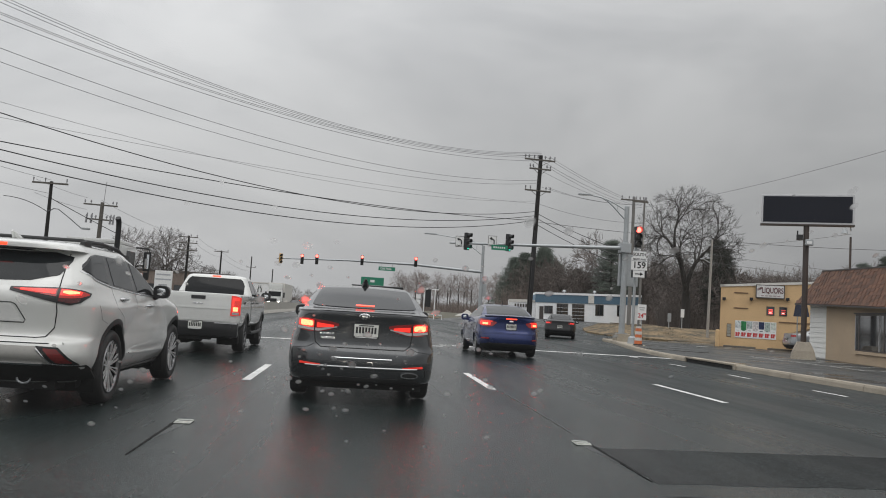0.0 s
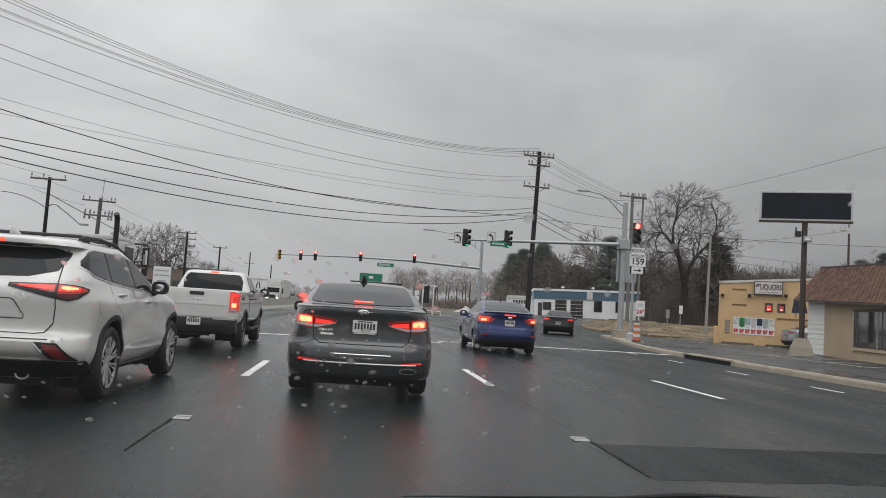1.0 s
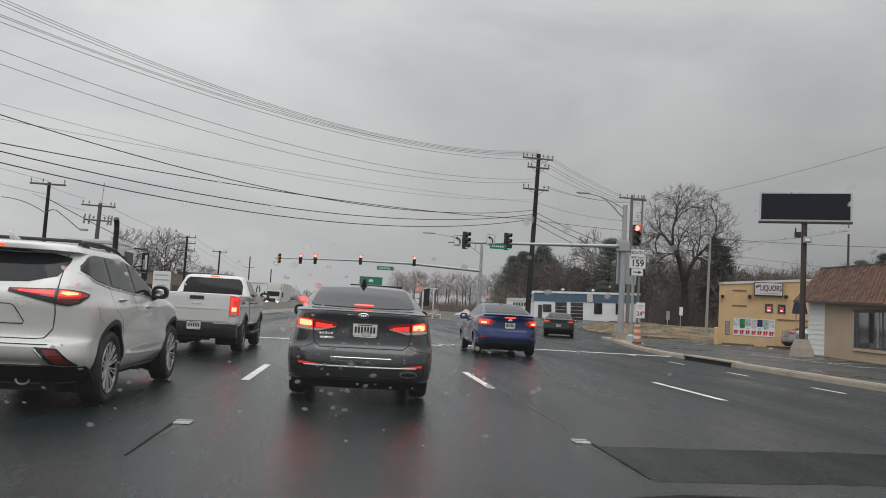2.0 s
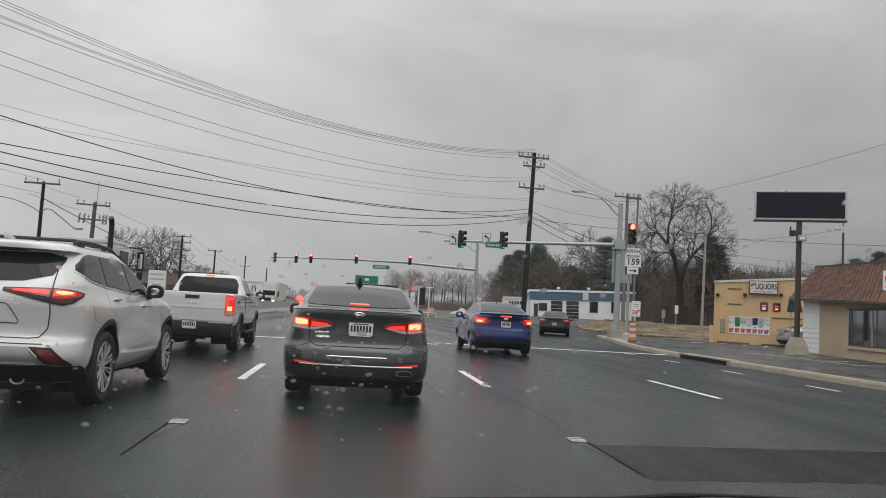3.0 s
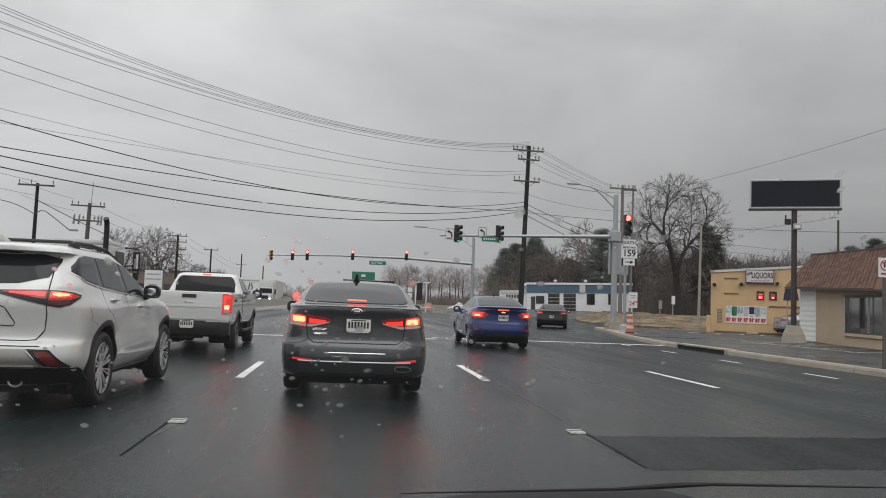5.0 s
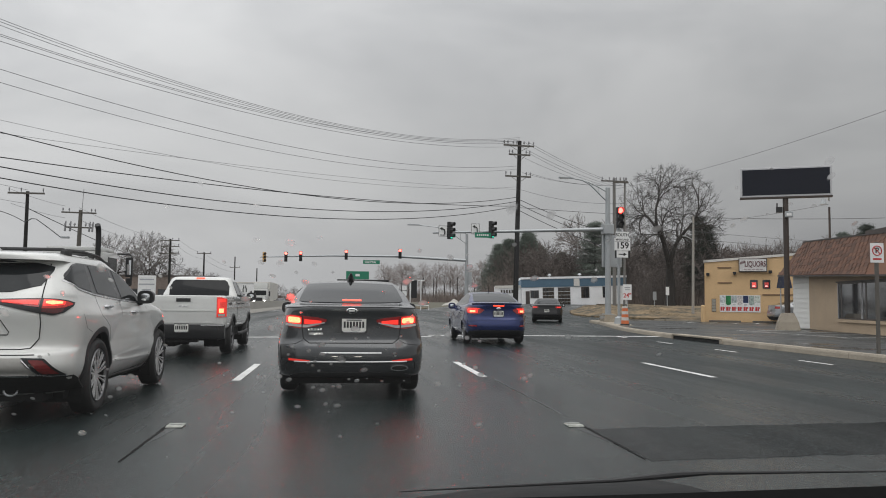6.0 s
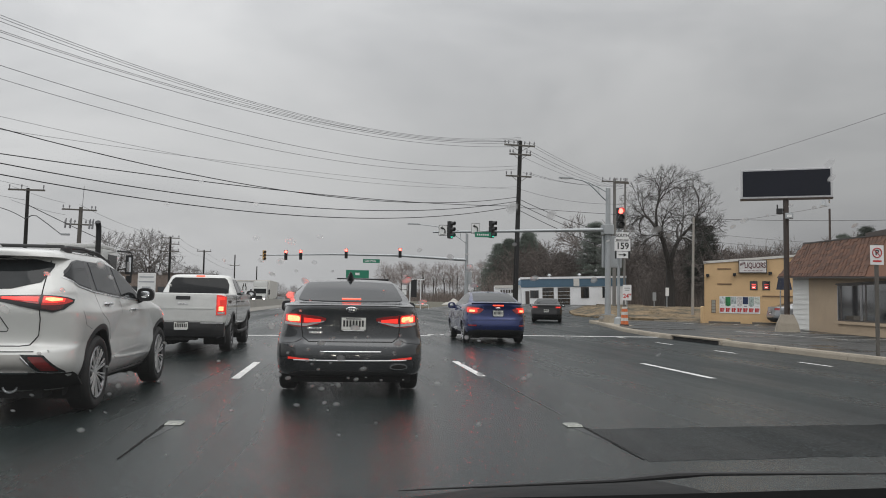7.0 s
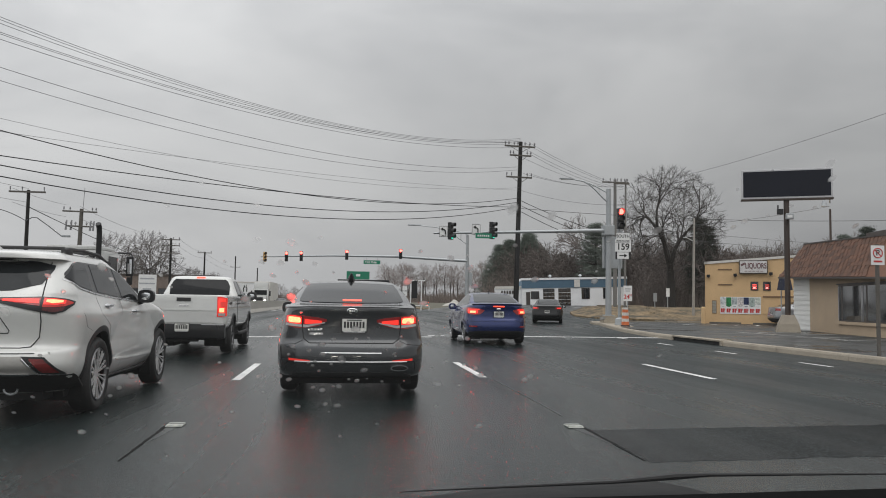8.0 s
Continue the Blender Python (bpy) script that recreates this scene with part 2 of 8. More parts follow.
cracked(M["lot"], 0.7, 0.045, 0.3)

# ---- mesh helpers ----


def link(name, bm, material, parent=None, label="", smooth=False):
    me = bpy.data.meshes.new(name)
    bm.normal_update()
    bm.to_mesh(me)
    bm.free()
    me.materials.append(material)
    if smooth:
        me.polygons.foreach_set("use_smooth", [True] * len(me.polygons))
        me.set_sharp_from_angle(angle=radians(38))
    ob = new(name, me)
    if parent is not None:
        ob.parent = parent
    if label:
        ob["label"] = label
    return ob


def part(name, bm, material, parent, label="", smooth=False):
    return link(name, bm, material, parent, label, smooth)


def thing(name, label, category, at=None, group="", kind=""):
    ob = new(name)
    ob.empty_display_size = 0.2
    if at is not None:
        ob.matrix_world = at
    return tagged(ob, label, category, group, kind)


def box(bm, x0, x1, y0, y1, z0, z1, bevel=0.0):
    r = bmesh.ops.create_cube(bm, size=1.0, matrix=Matrix.LocRotScale(((x0 + x1) / 2, (y0 + y1) / 2, (z0 + z1) / 2), None, (x1 - x0, y1 - y0, z1 - z0)))
    if bevel:
        es = list({e for v in r["verts"] for e in v.link_edges})
        bmesh.ops.bevel(bm, geom=es, offset=bevel, segments=2, affect="EDGES", profile=0.7)
    return bm


def boxm(*a, **k):
    return box(bmesh.new(), *a, **k)


def tube(bm, pts, radii, n=8, cap=True):
    """A round, tapering tube along a line of points."""
    rings, up = [], Vector((0, 0, 1))
    pts = [Vector(p) for p in pts]
    if not hasattr(radii, "__len__"):
        radii = [radii] * len(pts)
    for i, p in enumerate(pts):
        d = (pts[min(i + 1, len(pts) - 1)] - pts[max(i - 1, 0)]).normalized()
        a = d.cross(up) if abs(d.z) < 0.95 else d.cross(Vector((0, 1, 0)))
        a.normalize()
        b = d.cross(a)
        rings.append([bm.verts.new(p + (a * math.cos(2 * math.pi * k / n) + b * math.sin(2 * math.pi * k / n)) * radii[i]) for k in range(n)])
    for r0, r1 in zip(rings, rings[1:]):
        for k in range(n):
            bm.faces.new((r0[k], r0[(k + 1) % n], r1[(k + 1) % n], r1[k]))
    if cap and n > 2:
        bm.faces.new(rings[0][::-1])
        bm.faces.new(rings[-1])
    return bm


def tubem(pts, radii, n=8):
    return tube(bmesh.new(), pts, radii, n)


def prism(bm, poly, z0, z1):
    """An upright slab over a plan outline."""
    lo = [bm.verts.new((x, y, z0)) for x, y in poly]
    hi = [bm.verts.new((x, y, z1)) for x, y in poly]
    n = len(poly)
    bm.faces.new(lo[::-1])
    bm.faces.new(hi)
    for i in range(n):
        bm.faces.new((lo[i], lo[(i + 1) % n], hi[(i + 1) % n], hi[i]))
    return bm


def words(name, text, size, material, parent, m, extrude=0.004, sx=1.0, bold=0.0):
    """Raised lettering as a mesh, centred, in the x-z plane facing -y."""
    cu = bpy.data.curves.new(name, "FONT")
    cu.body, cu.size, cu.align_x, cu.align_y, cu.extrude, cu.offset = text, size, "CENTER", "CENTER", extrude, bold
    tmp = bpy.data.objects.new(name, cu)
    scene.collection.objects.link(tmp)
    bpy.context.view_layer.update()
    me = bpy.data.meshes.new_from_object(tmp.evaluated_get(bpy.context.evaluated_depsgraph_get()))
    bpy.data.objects.remove(tmp)
    me.materials.clear()
    me.materials.append(material)
    me.transform(m @ Matrix.Rotation(radians(90), 4, "X") @ Matrix.Diagonal((sx, 1, 1, 1)))
    ob = new(name, me)
    ob.parent = parent
    return ob


def smooth01(v):
    v = min(1.0, max(0.0, v))
    return v * v * (3 - 2 * v)


def low_rise(x, y):
    return 0.95 * smooth01((y - 62) / 44) * smooth01((x - 10) / 10)


def rise(x, y):
    """Height of the ground: level at the crossing, rising gently behind the far right corner."""
    slope = low_rise(x, y)
    bank = 0.85 * smooth01((y - 55) / 13) * smooth01((x - 20.0) / 5)
    return max(slope, bank)


def sheet(bm, xs, ys, lift):
    grid = [[bm.verts.new((x, y, low_rise(x, y) + lift)) for x in xs] for y in ys]
    for j in range(len(ys) - 1):
        for i in range(len(xs) - 1):
            bm.faces.new((grid[j][i], grid[j][i + 1], grid[j + 1][i + 1], grid[j + 1][i]))
    return bm


# ---- ground, road, kerb ----
xs = [-2000, -800, -300, -150, -80, -50] + [x * 3.0 for x in range(-14, 40)] + [130, 160, 300, 800, 2000]
ys = [-400, -100, -40] + [y * 4.0 for y in range(-5, 40)] + [180, 220, 300, 500, 900, 2500]
tagged(link("ground", sheet(bmesh.new(), xs, ys, -0.05), M["earth"], smooth=True), "damp brown winter ground reaching the horizon", "ground", kind="structure")
rx = [-24, -18, -12, -6, 0, 6, 11.3]
ry = [-60, -20, 0, 20, 40, 50, 60, 70, 80, 90, 100, 120, 150, 200, 300, 420]
bm = sheet(bmesh.new(), rx, ry, 0.0)
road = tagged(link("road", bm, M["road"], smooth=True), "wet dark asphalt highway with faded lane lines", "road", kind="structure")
cx = [-120, -70, -40, -24.2]
bm = sheet(bmesh.new(), [11.3, 15, 20, 26, 34, 46, 70, 120], [18, 26, 34, 42, 50, 58, 66, 75.99], 0.0)
sheet(bm, cx, [44, 56, 66, 76], 0.0)
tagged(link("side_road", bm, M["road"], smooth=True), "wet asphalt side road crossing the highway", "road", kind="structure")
tagged(link("forecourt", sheet(bmesh.new(), [11.31, 15, 18, 21, 24, 28, 32, 35.5], [76, 82, 88, 94, 100, 106, 112], 0.0), M["lot"], smooth=True),
       "damp asphalt forecourt of the white garage", "pavement", kind="structure")

KERB = [(11.2, -40), (11.2, 22.4), (11.2, 25.9), (11.4, 29.0), (12.0, 33.0), (12.75, 36.5), (13.6, 40.0), (14.3, 43.0), (14.55, 45.2), (14.95, 46.8), (15.9, 47.7), (18.0, 48.3), (22.0, 48.8), (34.0, 49.6), (60.0, 51.0), (120.0, 53.0)]


def offset_line(pts, d):
    out = []
    for i, p in enumerate(pts):
        a, b = Vector(pts[max(i - 1, 0)]), Vector(pts[min(i + 1, len(pts) - 1)])
        t = (b - a).normalized()
        out.append((p[0] + t.y * d, p[1] - t.x * d))
    return out


inner = offset_line(KERB, 0.2)
lot_poly = inner + [(120, -40)]
bm = prism(bmesh.new(), lot_poly[::-1], -0.1, 0.12)
tagged(link("parking_lot", bm, M["lot"]), "worn damp asphalt parking lot behind the kerb", "pavement", kind="structure")
pad = [q for q in inner if 34 < q[1] < 48.2 and q[0] < 17]
tagged(link("corner_pad", prism(bmesh.new(), (pad + [(16.3, 47.4), (15.7, 44.0), (14.9, 40.0), (13.9, 36.6)])[::-1], 0.0, 0.128), M["concrete"]), "stained concrete pad under the corner signals", "pavement", kind="structure")
kerb = thing("kerb", "stained beige concrete kerb along the highway", "kerb", kind="structure")


def kerb_run(a, b, step=3.0):
    a, b = Vector(a), Vector(b)
    d = b - a
    n = max(1, round(d.length / step))
    t = d.normalized()
    o = Vector((t.y, -t.x))
    for i in range(n):
        p, q = a + d * (i / n) + t * 0.006, a + d * ((i + 1) / n) - t * 0.006
        bm = bmesh.new()
        prof = [(0.0, -0.1), (0.03, 0.10), (0.055, 0.148), (0.2, 0.155), (0.2, -0.1)]
        r0 = [bm.verts.new((p.x + o.x * s, p.y + o.y * s, z)) for s, z in prof]
        r1 = [bm.verts.new((q.x + o.x * s, q.y + o.y * s, z)) for s, z in prof]
        for k in range(5):
            bm.faces.new((r0[k], r0[(k + 1) % 5], r1[(k + 1) % 5], r1[k]))
        bm.faces.new(r0[::-1])
        bm.faces.new(r1)
        part("kerb_stone", bm, M["concrete"], kerb)


for i in range(len(KERB) - 2):
    if i != 1:
        kerb_run(KERB[i], KERB[i + 1])
inlet = thing("storm_drain_inlet", "long dark storm drain opening under a concrete kerb slab", "drain", kind="structure")
# solid block, no hollow: the shade inside the inlet is its colour
part("opening", boxm(11.24, 11.40, 22.4, 25.9, -0.1, 0.112), M["inlet_shade"], inlet)
part("slab", boxm(11.18, 11.55, 22.4, 25.9, 0.113, 0.165, bevel=0.015), M["concrete"], inlet)
for y in (22.4, 25.9):
    part("cheek", boxm(11.19, 11.42, y - 0.08, y + 0.08, -0.1, 0.113), M["concrete"], inlet)

# grass behind the corner, far verges


def grass_patch(name, poly, lift, label):
    bm = bmesh.new()
    top = [bm.verts.new((x, y, rise(x, y) + lift)) for x, y in poly]
    low = [bm.verts.new((x, y, -0.2)) for x, y in poly]
    bm.faces.new(top)
    for i in range(len(poly)):
        bm.faces.new((low[i], low[(i + 1) % len(poly)], top[(i + 1) % len(poly)], top[i]))
    bmesh.ops.triangulate(bm, faces=[f for f in bm.faces if len(f.verts) > 4])
    bmesh.ops.recalc_face_normals(bm, faces=bm.faces)
    bmesh.ops.subdivide_edges(bm, edges=bm.edges, cuts=3, use_grid_fill=True)
    for v in bm.verts:
        if v.co.z > 0:
            v.co.z += 0.05 * noise.noise(v.co * 0.5)
    return tagged(link(name, bm, M["grass"], smooth=True), label, "grass", kind="structure")


bm = bmesh.new()
rows = []
for j in range(44):
    y = 54.0 + 0.9 * j if j < 30 else 80.1 + 4.0 * (j - 29)
    left = float(np.interp(y, [54, 56.5, 61, 69, 75, 78, 80.5, 84], [25.5, 21.8, 20.4, 20.6, 22, 26, 33, 35.6]))
    row = [bm.verts.new((left, y, -0.15))]
    for u in (0, 0.006, 0.014, 0.024, 0.036, 0.05, 0.066, 0.085, 0.105, 0.13, 0.16, 0.2, 0.26, 0.36, 0.5, 0.72, 1.0):
        x = left + (120 - left) * u
        lump = 0.09 * noise.noise(Vector((x * 0.6, y * 0.6, 2))) + 0.05 * noise.noise(Vector((x * 2.1, y * 2.1, 5)))
        row.append(bm.verts.new((x, y, (-0.15 if j == 0 else rise(x, y) + 0.13 + lump))))
    rows.append(row)
for a, b in zip(rows, rows[1:]):
    for i in range(len(a) - 1):
        bm.faces.new((a[i], a[i + 1], b[i + 1], b[i]))
tagged(link("verge", bm, M["grass"], smooth=True), "patchy dry grass verge beside the side road", "grass", kind="structure")
grass_patch("verge", [(11.6, 113), (11.6, 420), (62, 420), (62, 113)], 0.10, "dry brown grass beyond the garage forecourt")
grass_patch("island", [(12.0, 61.5), (13.0, 60.6), (14.5, 61.5), (14.8, 66), (13.6, 70), (12.2, 68)], 0.12, "small grass island round a utility pole")
grass_patch("verge", [(-24.3, 76.5), (-24.3, 420), (-130, 420), (-130, 76.5)], 0.08, "dull grass strip along the far side of the highway")
grass_patch("verge", [(-24.3, -40), (-24.3, 43.8), (-130, 43.8), (-130, -40)], 0.08, "dull grass strip along the far side of the highway")

# lane lines
lines = thing("lane_markings", "worn white lane lines and stop line on wet asphalt", "road marking", kind="structure")


def paint(x0, x1, y0, y1, name="dash"):
    bm = bmesh.new()
    n = max(2, int((y1 - y0) / 0.12))
    cols = []
    for k in range(n + 1):
        y = y0 + (y1 - y0) * k / n
        w = 0.008 * noise.noise(Vector((x0 * 7, y * 9, 0)))
        cols.append((bm.verts.new((x0 + w, y, 0.004)), bm.verts.new((x1 + w * 0.6, y, 0.004))))
    for a, b in zip(cols, cols[1:]):
        bm.faces.new((a[0], a[1], b[1], b[0]))
    return part(name, bm, M["line"], lines)


for X, y0 in ((-1.50, 11.85), (2.235, 12.38), (5.98, 12.2), (-5.2, 12.0)):
    for k in range(-1, 2):
        a = y0 + 12.19 * k
        if a + 3.05 < 26.5:
            paint(X - 0.062, X + 0.062, a, a + 3.05)
for k in range(-2, 4):
    paint(9.66, 9.76, 15.3 + 3.83 * k - 0.55, 15.3 + 3.83 * k + 0.6)
bm = bmesh.new()
for i in range(40):
    x = -12.6 + i * 0.6
    y = 25.25 + (x + 3.0) * 0.19 if x < 2.8 else (27.25 if x < 4.4 else 27.3 - (x - 4.4) * 0.02)
    vs = [bm.verts.new(c) for c in ((x, y, 0.004), (x + 0.6, y, 0.004), (x + 0.6, y + 0.42, 0.004), (x, y + 0.42, 0.004))]
    bm.faces.new(vs)
part("stop_line", bm, M["line"], lines)
for k in range(8):
    for X in (-5.2, -1.5, 2.235, 5.98):
        paint(X - 0.06, X + 0.06, 96 + 12.19 * k, 99.05 + 12.19 * k)
paint(-7.2, -7.08, 82, 300, "edge_line")
paint(10.4, 10.52, 92, 300, "edge_line")
for X, Y in ((2.235, 7.47), (-1.5, 7.66), (-5.2, 7.6)):
    mk = thing("pavement_marker", "worn cast metal reflective marker set in the asphalt", "road marker", pose(X, Y, 0), group="pavement markers", kind="structure")
    part("casting", boxm(-0.075, 0.075, -0.10, 0.10, 0.003, 0.012, bevel=0.004), M["marker"], mk)
    part("rib", boxm(-0.07, 0.07, 0.035, 0.075, 0.0125, 0.020, bevel=0.003), M["marker"], mk)
    part("rib", boxm(-0.07, 0.07, -0.075, -0.035, 0.0125, 0.020, bevel=0.003), M["marker"], mk)
    part("slot", boxm(-0.05, 0.05, -0.03, 0.03, 0.0122, 0.014), M["black"], mk)
    side, bm, prev = (-1 if X < 0 else 1), bmesh.new(), None
    for k in range(17):
        y = -0.105 - 0.85 * k / 16
        cur = [bm.verts.new((side * (0.062 - u * (1 - 0.9 * k / 16) * (1 + 0.3 * noise.noise(Vector((u * 20, y * 9, X))))), y, 0.0014)) for u in (0.0, 0.10)]
        if prev:
            bm.faces.new((prev[0], cur[0], cur[1], prev[1])[::side])
        prev = cur
    bmesh.ops.recalc_face_normals(bm, faces=bm.faces)
    part("groove", bm, M["milled"], mk)
    # near-black strip painting the shaded groove wall that faces the middle lane, ragged and tapering out
    bm, prev = bmesh.new(), None
    for k in range(33):
        y = 0.09 - 1.72 * k / 32
        w = 0.036 * (1 - 0.65 * k / 32) * (1 + 0.6 * noise.noise(Vector((X, y * 14, 3))))
        cur = [bm.verts.new((side * (0.062 + d), y, z)) for d, z in ((0.0, 0.002), (0.0, 0.0045), (w, 0.0045), (w, 0.002))]
        if prev:
            for q in range(4):
                bm.faces.new((prev[q], prev[(q + 1) % 4], cur[(q + 1) % 4], cur[q]))
        prev = cur
    bmesh.ops.recalc_face_normals(bm, faces=bm.faces)
    part("groove_edge", bm, M["seam"], mk)
seams = thing("asphalt_seam", "dark tar-filled seams between asphalt lanes", "road seam", kind="structure")
for X, a, b in ((2.33, 8.2, 12.0),):
    bm = bmesh.new()
    prev = None
    k = 0
    while a + 0.15 * k < b:
        y = a + 0.15 * k
        o = 0.014 * noise.noise(Vector((X, y * 3, 2)))
        cur = (bm.verts.new((X + o - 0.008, y, 0.003)), bm.verts.new((X + o + 0.008, y, 0.003)))
        if prev:
            bm.faces.new((prev[0], prev[1], cur[1], cur[0]))
        prev = cur
        k += 1
    part("seam", bm, mat("wet_tar_joint", (0.02, 0.02, 0.02), 0.35, vary=0.3), seams)

# median barrier beyond the crossing
bm = bmesh.new()
prof = [(-0.3, 0), (-0.25, 0.1), (-0.12, 0.3), (-0.08, 1.05), (0.08, 1.05), (0.12, 0.3), (0.25, 0.1), (0.3, 0)]
rings = [[bm.verts.new((-8.0 + x, y, z)) for x, z in prof] for j, y in enumerate((66, 90, 120, 160, 220, 300))]
for a, b in zip(rings, rings[1:]):
    for k in range(7):
        bm.faces.new((a[k], a[k + 1], b[k + 1], b[k]))
bm.faces.new(rings[0])
bmesh.ops.recalc_face_normals(bm, faces=bm.faces)
tagged(link("median_barrier", bm, M["concrete2"]), "low grey concrete median barrier beyond the crossing", "barrier", kind="structure")

lot_lines = thing("parking_lines", "faded white parking bay lines on the lot", "road marking", kind="structure")
for x0, y0, x1, y1 in ((20.3, 41.8, 21.6, 43.6), (21.4, 41.2, 22.6, 43.0), (22.4, 40.8, 23.6, 42.6), (18.6, 41.6, 20.4, 44.0), (16.9, 30.6, 19.6, 31.4), (17.0, 28.4, 19.4, 29.2), (16.6, 26.2, 19.0, 27.0), (16.2, 24.0, 18.6, 24.8), (16.1, 30.9, 16.5, 24.0)):
    d = (Vector((x1, y1)) - Vector((x0, y0))).normalized() * 0.05
    bm = bmesh.new()
    bm.faces.new([bm.verts.new(c) for c in ((x0 + d.y, y0 - d.x, 0.124), (x1 + d.y, y1 - d.x, 0.124), (x1 - d.y, y1 + d.x, 0.124), (x0 - d.y, y0 + d.x, 0.124))])
    part("bay_line", bm, M["line"], lot_lines)

low_kerb = thing("lot_edging", "low broken concrete edging between lot and verge", "kerb", kind="structure")
for k in range(4):
    a, b = Vector((19.6, 47.9)).lerp(Vector((21.6, 45.6)), k / 4), Vector((19.6, 47.9)).lerp(Vector((21.6, 45.6)), (k + 0.94) / 4)
    d = (b - a).normalized() * 0.08
    part("edging_stone", prism(bmesh.new(), [(a.x - d.y, a.y + d.x), (b.x - d.y, b.y + d.x), (b.x + d.y, b.y - d.x), (a.x + d.y, a.y - d.x)][::-1], 0.10, 0.215 + 0.012 * (k % 2)), M["concrete"], low_kerb)


def wheel_stop(x, y, turn, label):
    """A low concrete bar with sloping sides and rounded ends."""
    bm = bmesh.new()
    prof = [(-0.08, 0.0), (-0.055, 0.09), (-0.035, 0.105), (0.035, 0.105), (0.055, 0.09), (0.08, 0.0)]
    rings = [[bm.verts.new((u, v * k, w * (0.75 + 0.25 * k))) for v, w in prof] for u, k in ((-0.9, 0.7), (-0.86, 1.0), (0.86, 1.0), (0.9, 0.7))]
    for p, q in zip(rings, rings[1:]):
        for i in range(6):
            bm.faces.new((p[i], p[(i + 1) % 6], q[(i + 1) % 6], q[i]))
    bm.faces.new(rings[0][::-1])
    bm.faces.new(rings[-1])
    bmesh.ops.recalc_face_normals(bm, faces=bm.faces)
    ob = tagged(link("wheel_stop", bm, mat("stained_wheel_stop", (0.085, 0.075, 0.062), 0.85, vary=0.35, scale=2, fine=25, bump=0.3)), label, "wheel stop", group="wheel stops")
    ob.matrix_world = pose(x, y, 0.12, 0, 0, turn)


for x, y in ((22.75, 44.95), (24.9, 43.8)):
    wheel_stop(x, y, -28, "dark stained concrete wheel stop by the store wall")

# ---- liquor store: flat-roofed ochre block ----
LIQ = pose(22.0, 46.0, 0.12, 0, 0, -28) @ Matrix.Diagonal((0.885, 1, 1, 1))
liq = thing("liquor_store", "flat-roofed ochre painted store with posters and red neon", "building", LIQ)
bm = bmesh.new()
f = [(0.0, 0), (8.5, 0), (8.5, 10), (0, 10)]
low = [bm.verts.new((x, y, 0)) for x, y in f]
top = [bm.verts.new((x, y, 3.60 + 0.066 * x)) for x, y in f]
for i in range(4):
    bm.faces.new((low[i], low[(i + 1) % 4], top[(i + 1) % 4], top[i]))
bm.faces.new(top)
part("wall", bm, M["stucco"], liq)
bm = bmesh.new()
for a, b in (((-0.06, -0.06), (8.56, 0.2)), ((-0.06, -0.06), (0.2, 10.06))):
    lo = [bm.verts.new((x, y, 3.60 + 0.066 * x + 0.003)) for x, y in ((a[0], a[1]), (b[0], a[1]), (b[0], b[1]), (a[0], b[1]))]
    hi = [bm.verts.new((v.co.x, v.co.y, v.co.z + 0.14)) for v in lo]
    bm.faces.new(hi)
    bm.faces.new(lo[::-1])
    for i in range(4):
        bm.faces.new((lo[i], lo[(i + 1) % 4], hi[(i + 1) % 4], hi[i]))
part("coping", bm, M["trim_white"], liq)
sg = part("sign_box", boxm(2.22, 4.02, -0.22, -0.02, 3.02, 3.82, bevel=0.02), M["frame_dark"], liq)
part("sign_face", boxm(2.28, 3.96, -0.235, -0.222, 3.07, 3.77), mat("weathered_sign_face", (0.64, 0.63, 0.61), 0.5, vary=0.12, scale=3, fine=20, tint=(0.50, 0.48, 0.47)), sg)
words("sign_lettering", "LIQUORS", 0.46, M["maroon"], sg, Matrix.Translation((3.27, -0.24, 3.47)), sx=0.70, bold=0.008)
for k in range(4):
    part("faded_print", boxm(2.33 + 0.075 * k, 2.385 + 0.075 * k, -0.243, -0.237, 3.46 + 0.03 * k, 3.60 + 0.03 * k), M["maroon"], sg)
faint = mat("faint_sign_print", (0.33, 0.26, 0.26), 0.5)
for k in range(5):
    part("faded_print", boxm(2.55 + 0.25 * k, 2.74 + 0.25 * k, -0.243, -0.237, 3.14, 3.19), faint, sg)
for x0, x1, z in ((0.85, 1.75, 3.28), (0.85, 1.78, 2.36)):
    part("trim_bar", boxm(x0, x1, -0.035, -0.003, z - 0.03, z + 0.035), M["trim_brown"], liq)
for x, z in ((0.22, 2.86), (1.95, 2.92), (4.2, 3.0)):
    lamp = part("wall_lamp", boxm(x - 0.10, x + 0.12, -0.30, -0.06, z - 0.06, z + 0.1, bevel=0.02), M["black"], liq)
    part("bracket", boxm(x - 0.03, x + 0.03, -0.07, -0.003, z - 0.1, z + 0.05), M["black"], lamp)
M["neon"] = glow("red_neon", (1.0, 0.10, 0.08), 1.3)
M["neon_dim"] = glow("faint_red_neon", (1.0, 0.12, 0.10), 0.5)
M["neon_pink"] = glow("pale_neon", (1.0, 0.55, 0.5), 1.6)
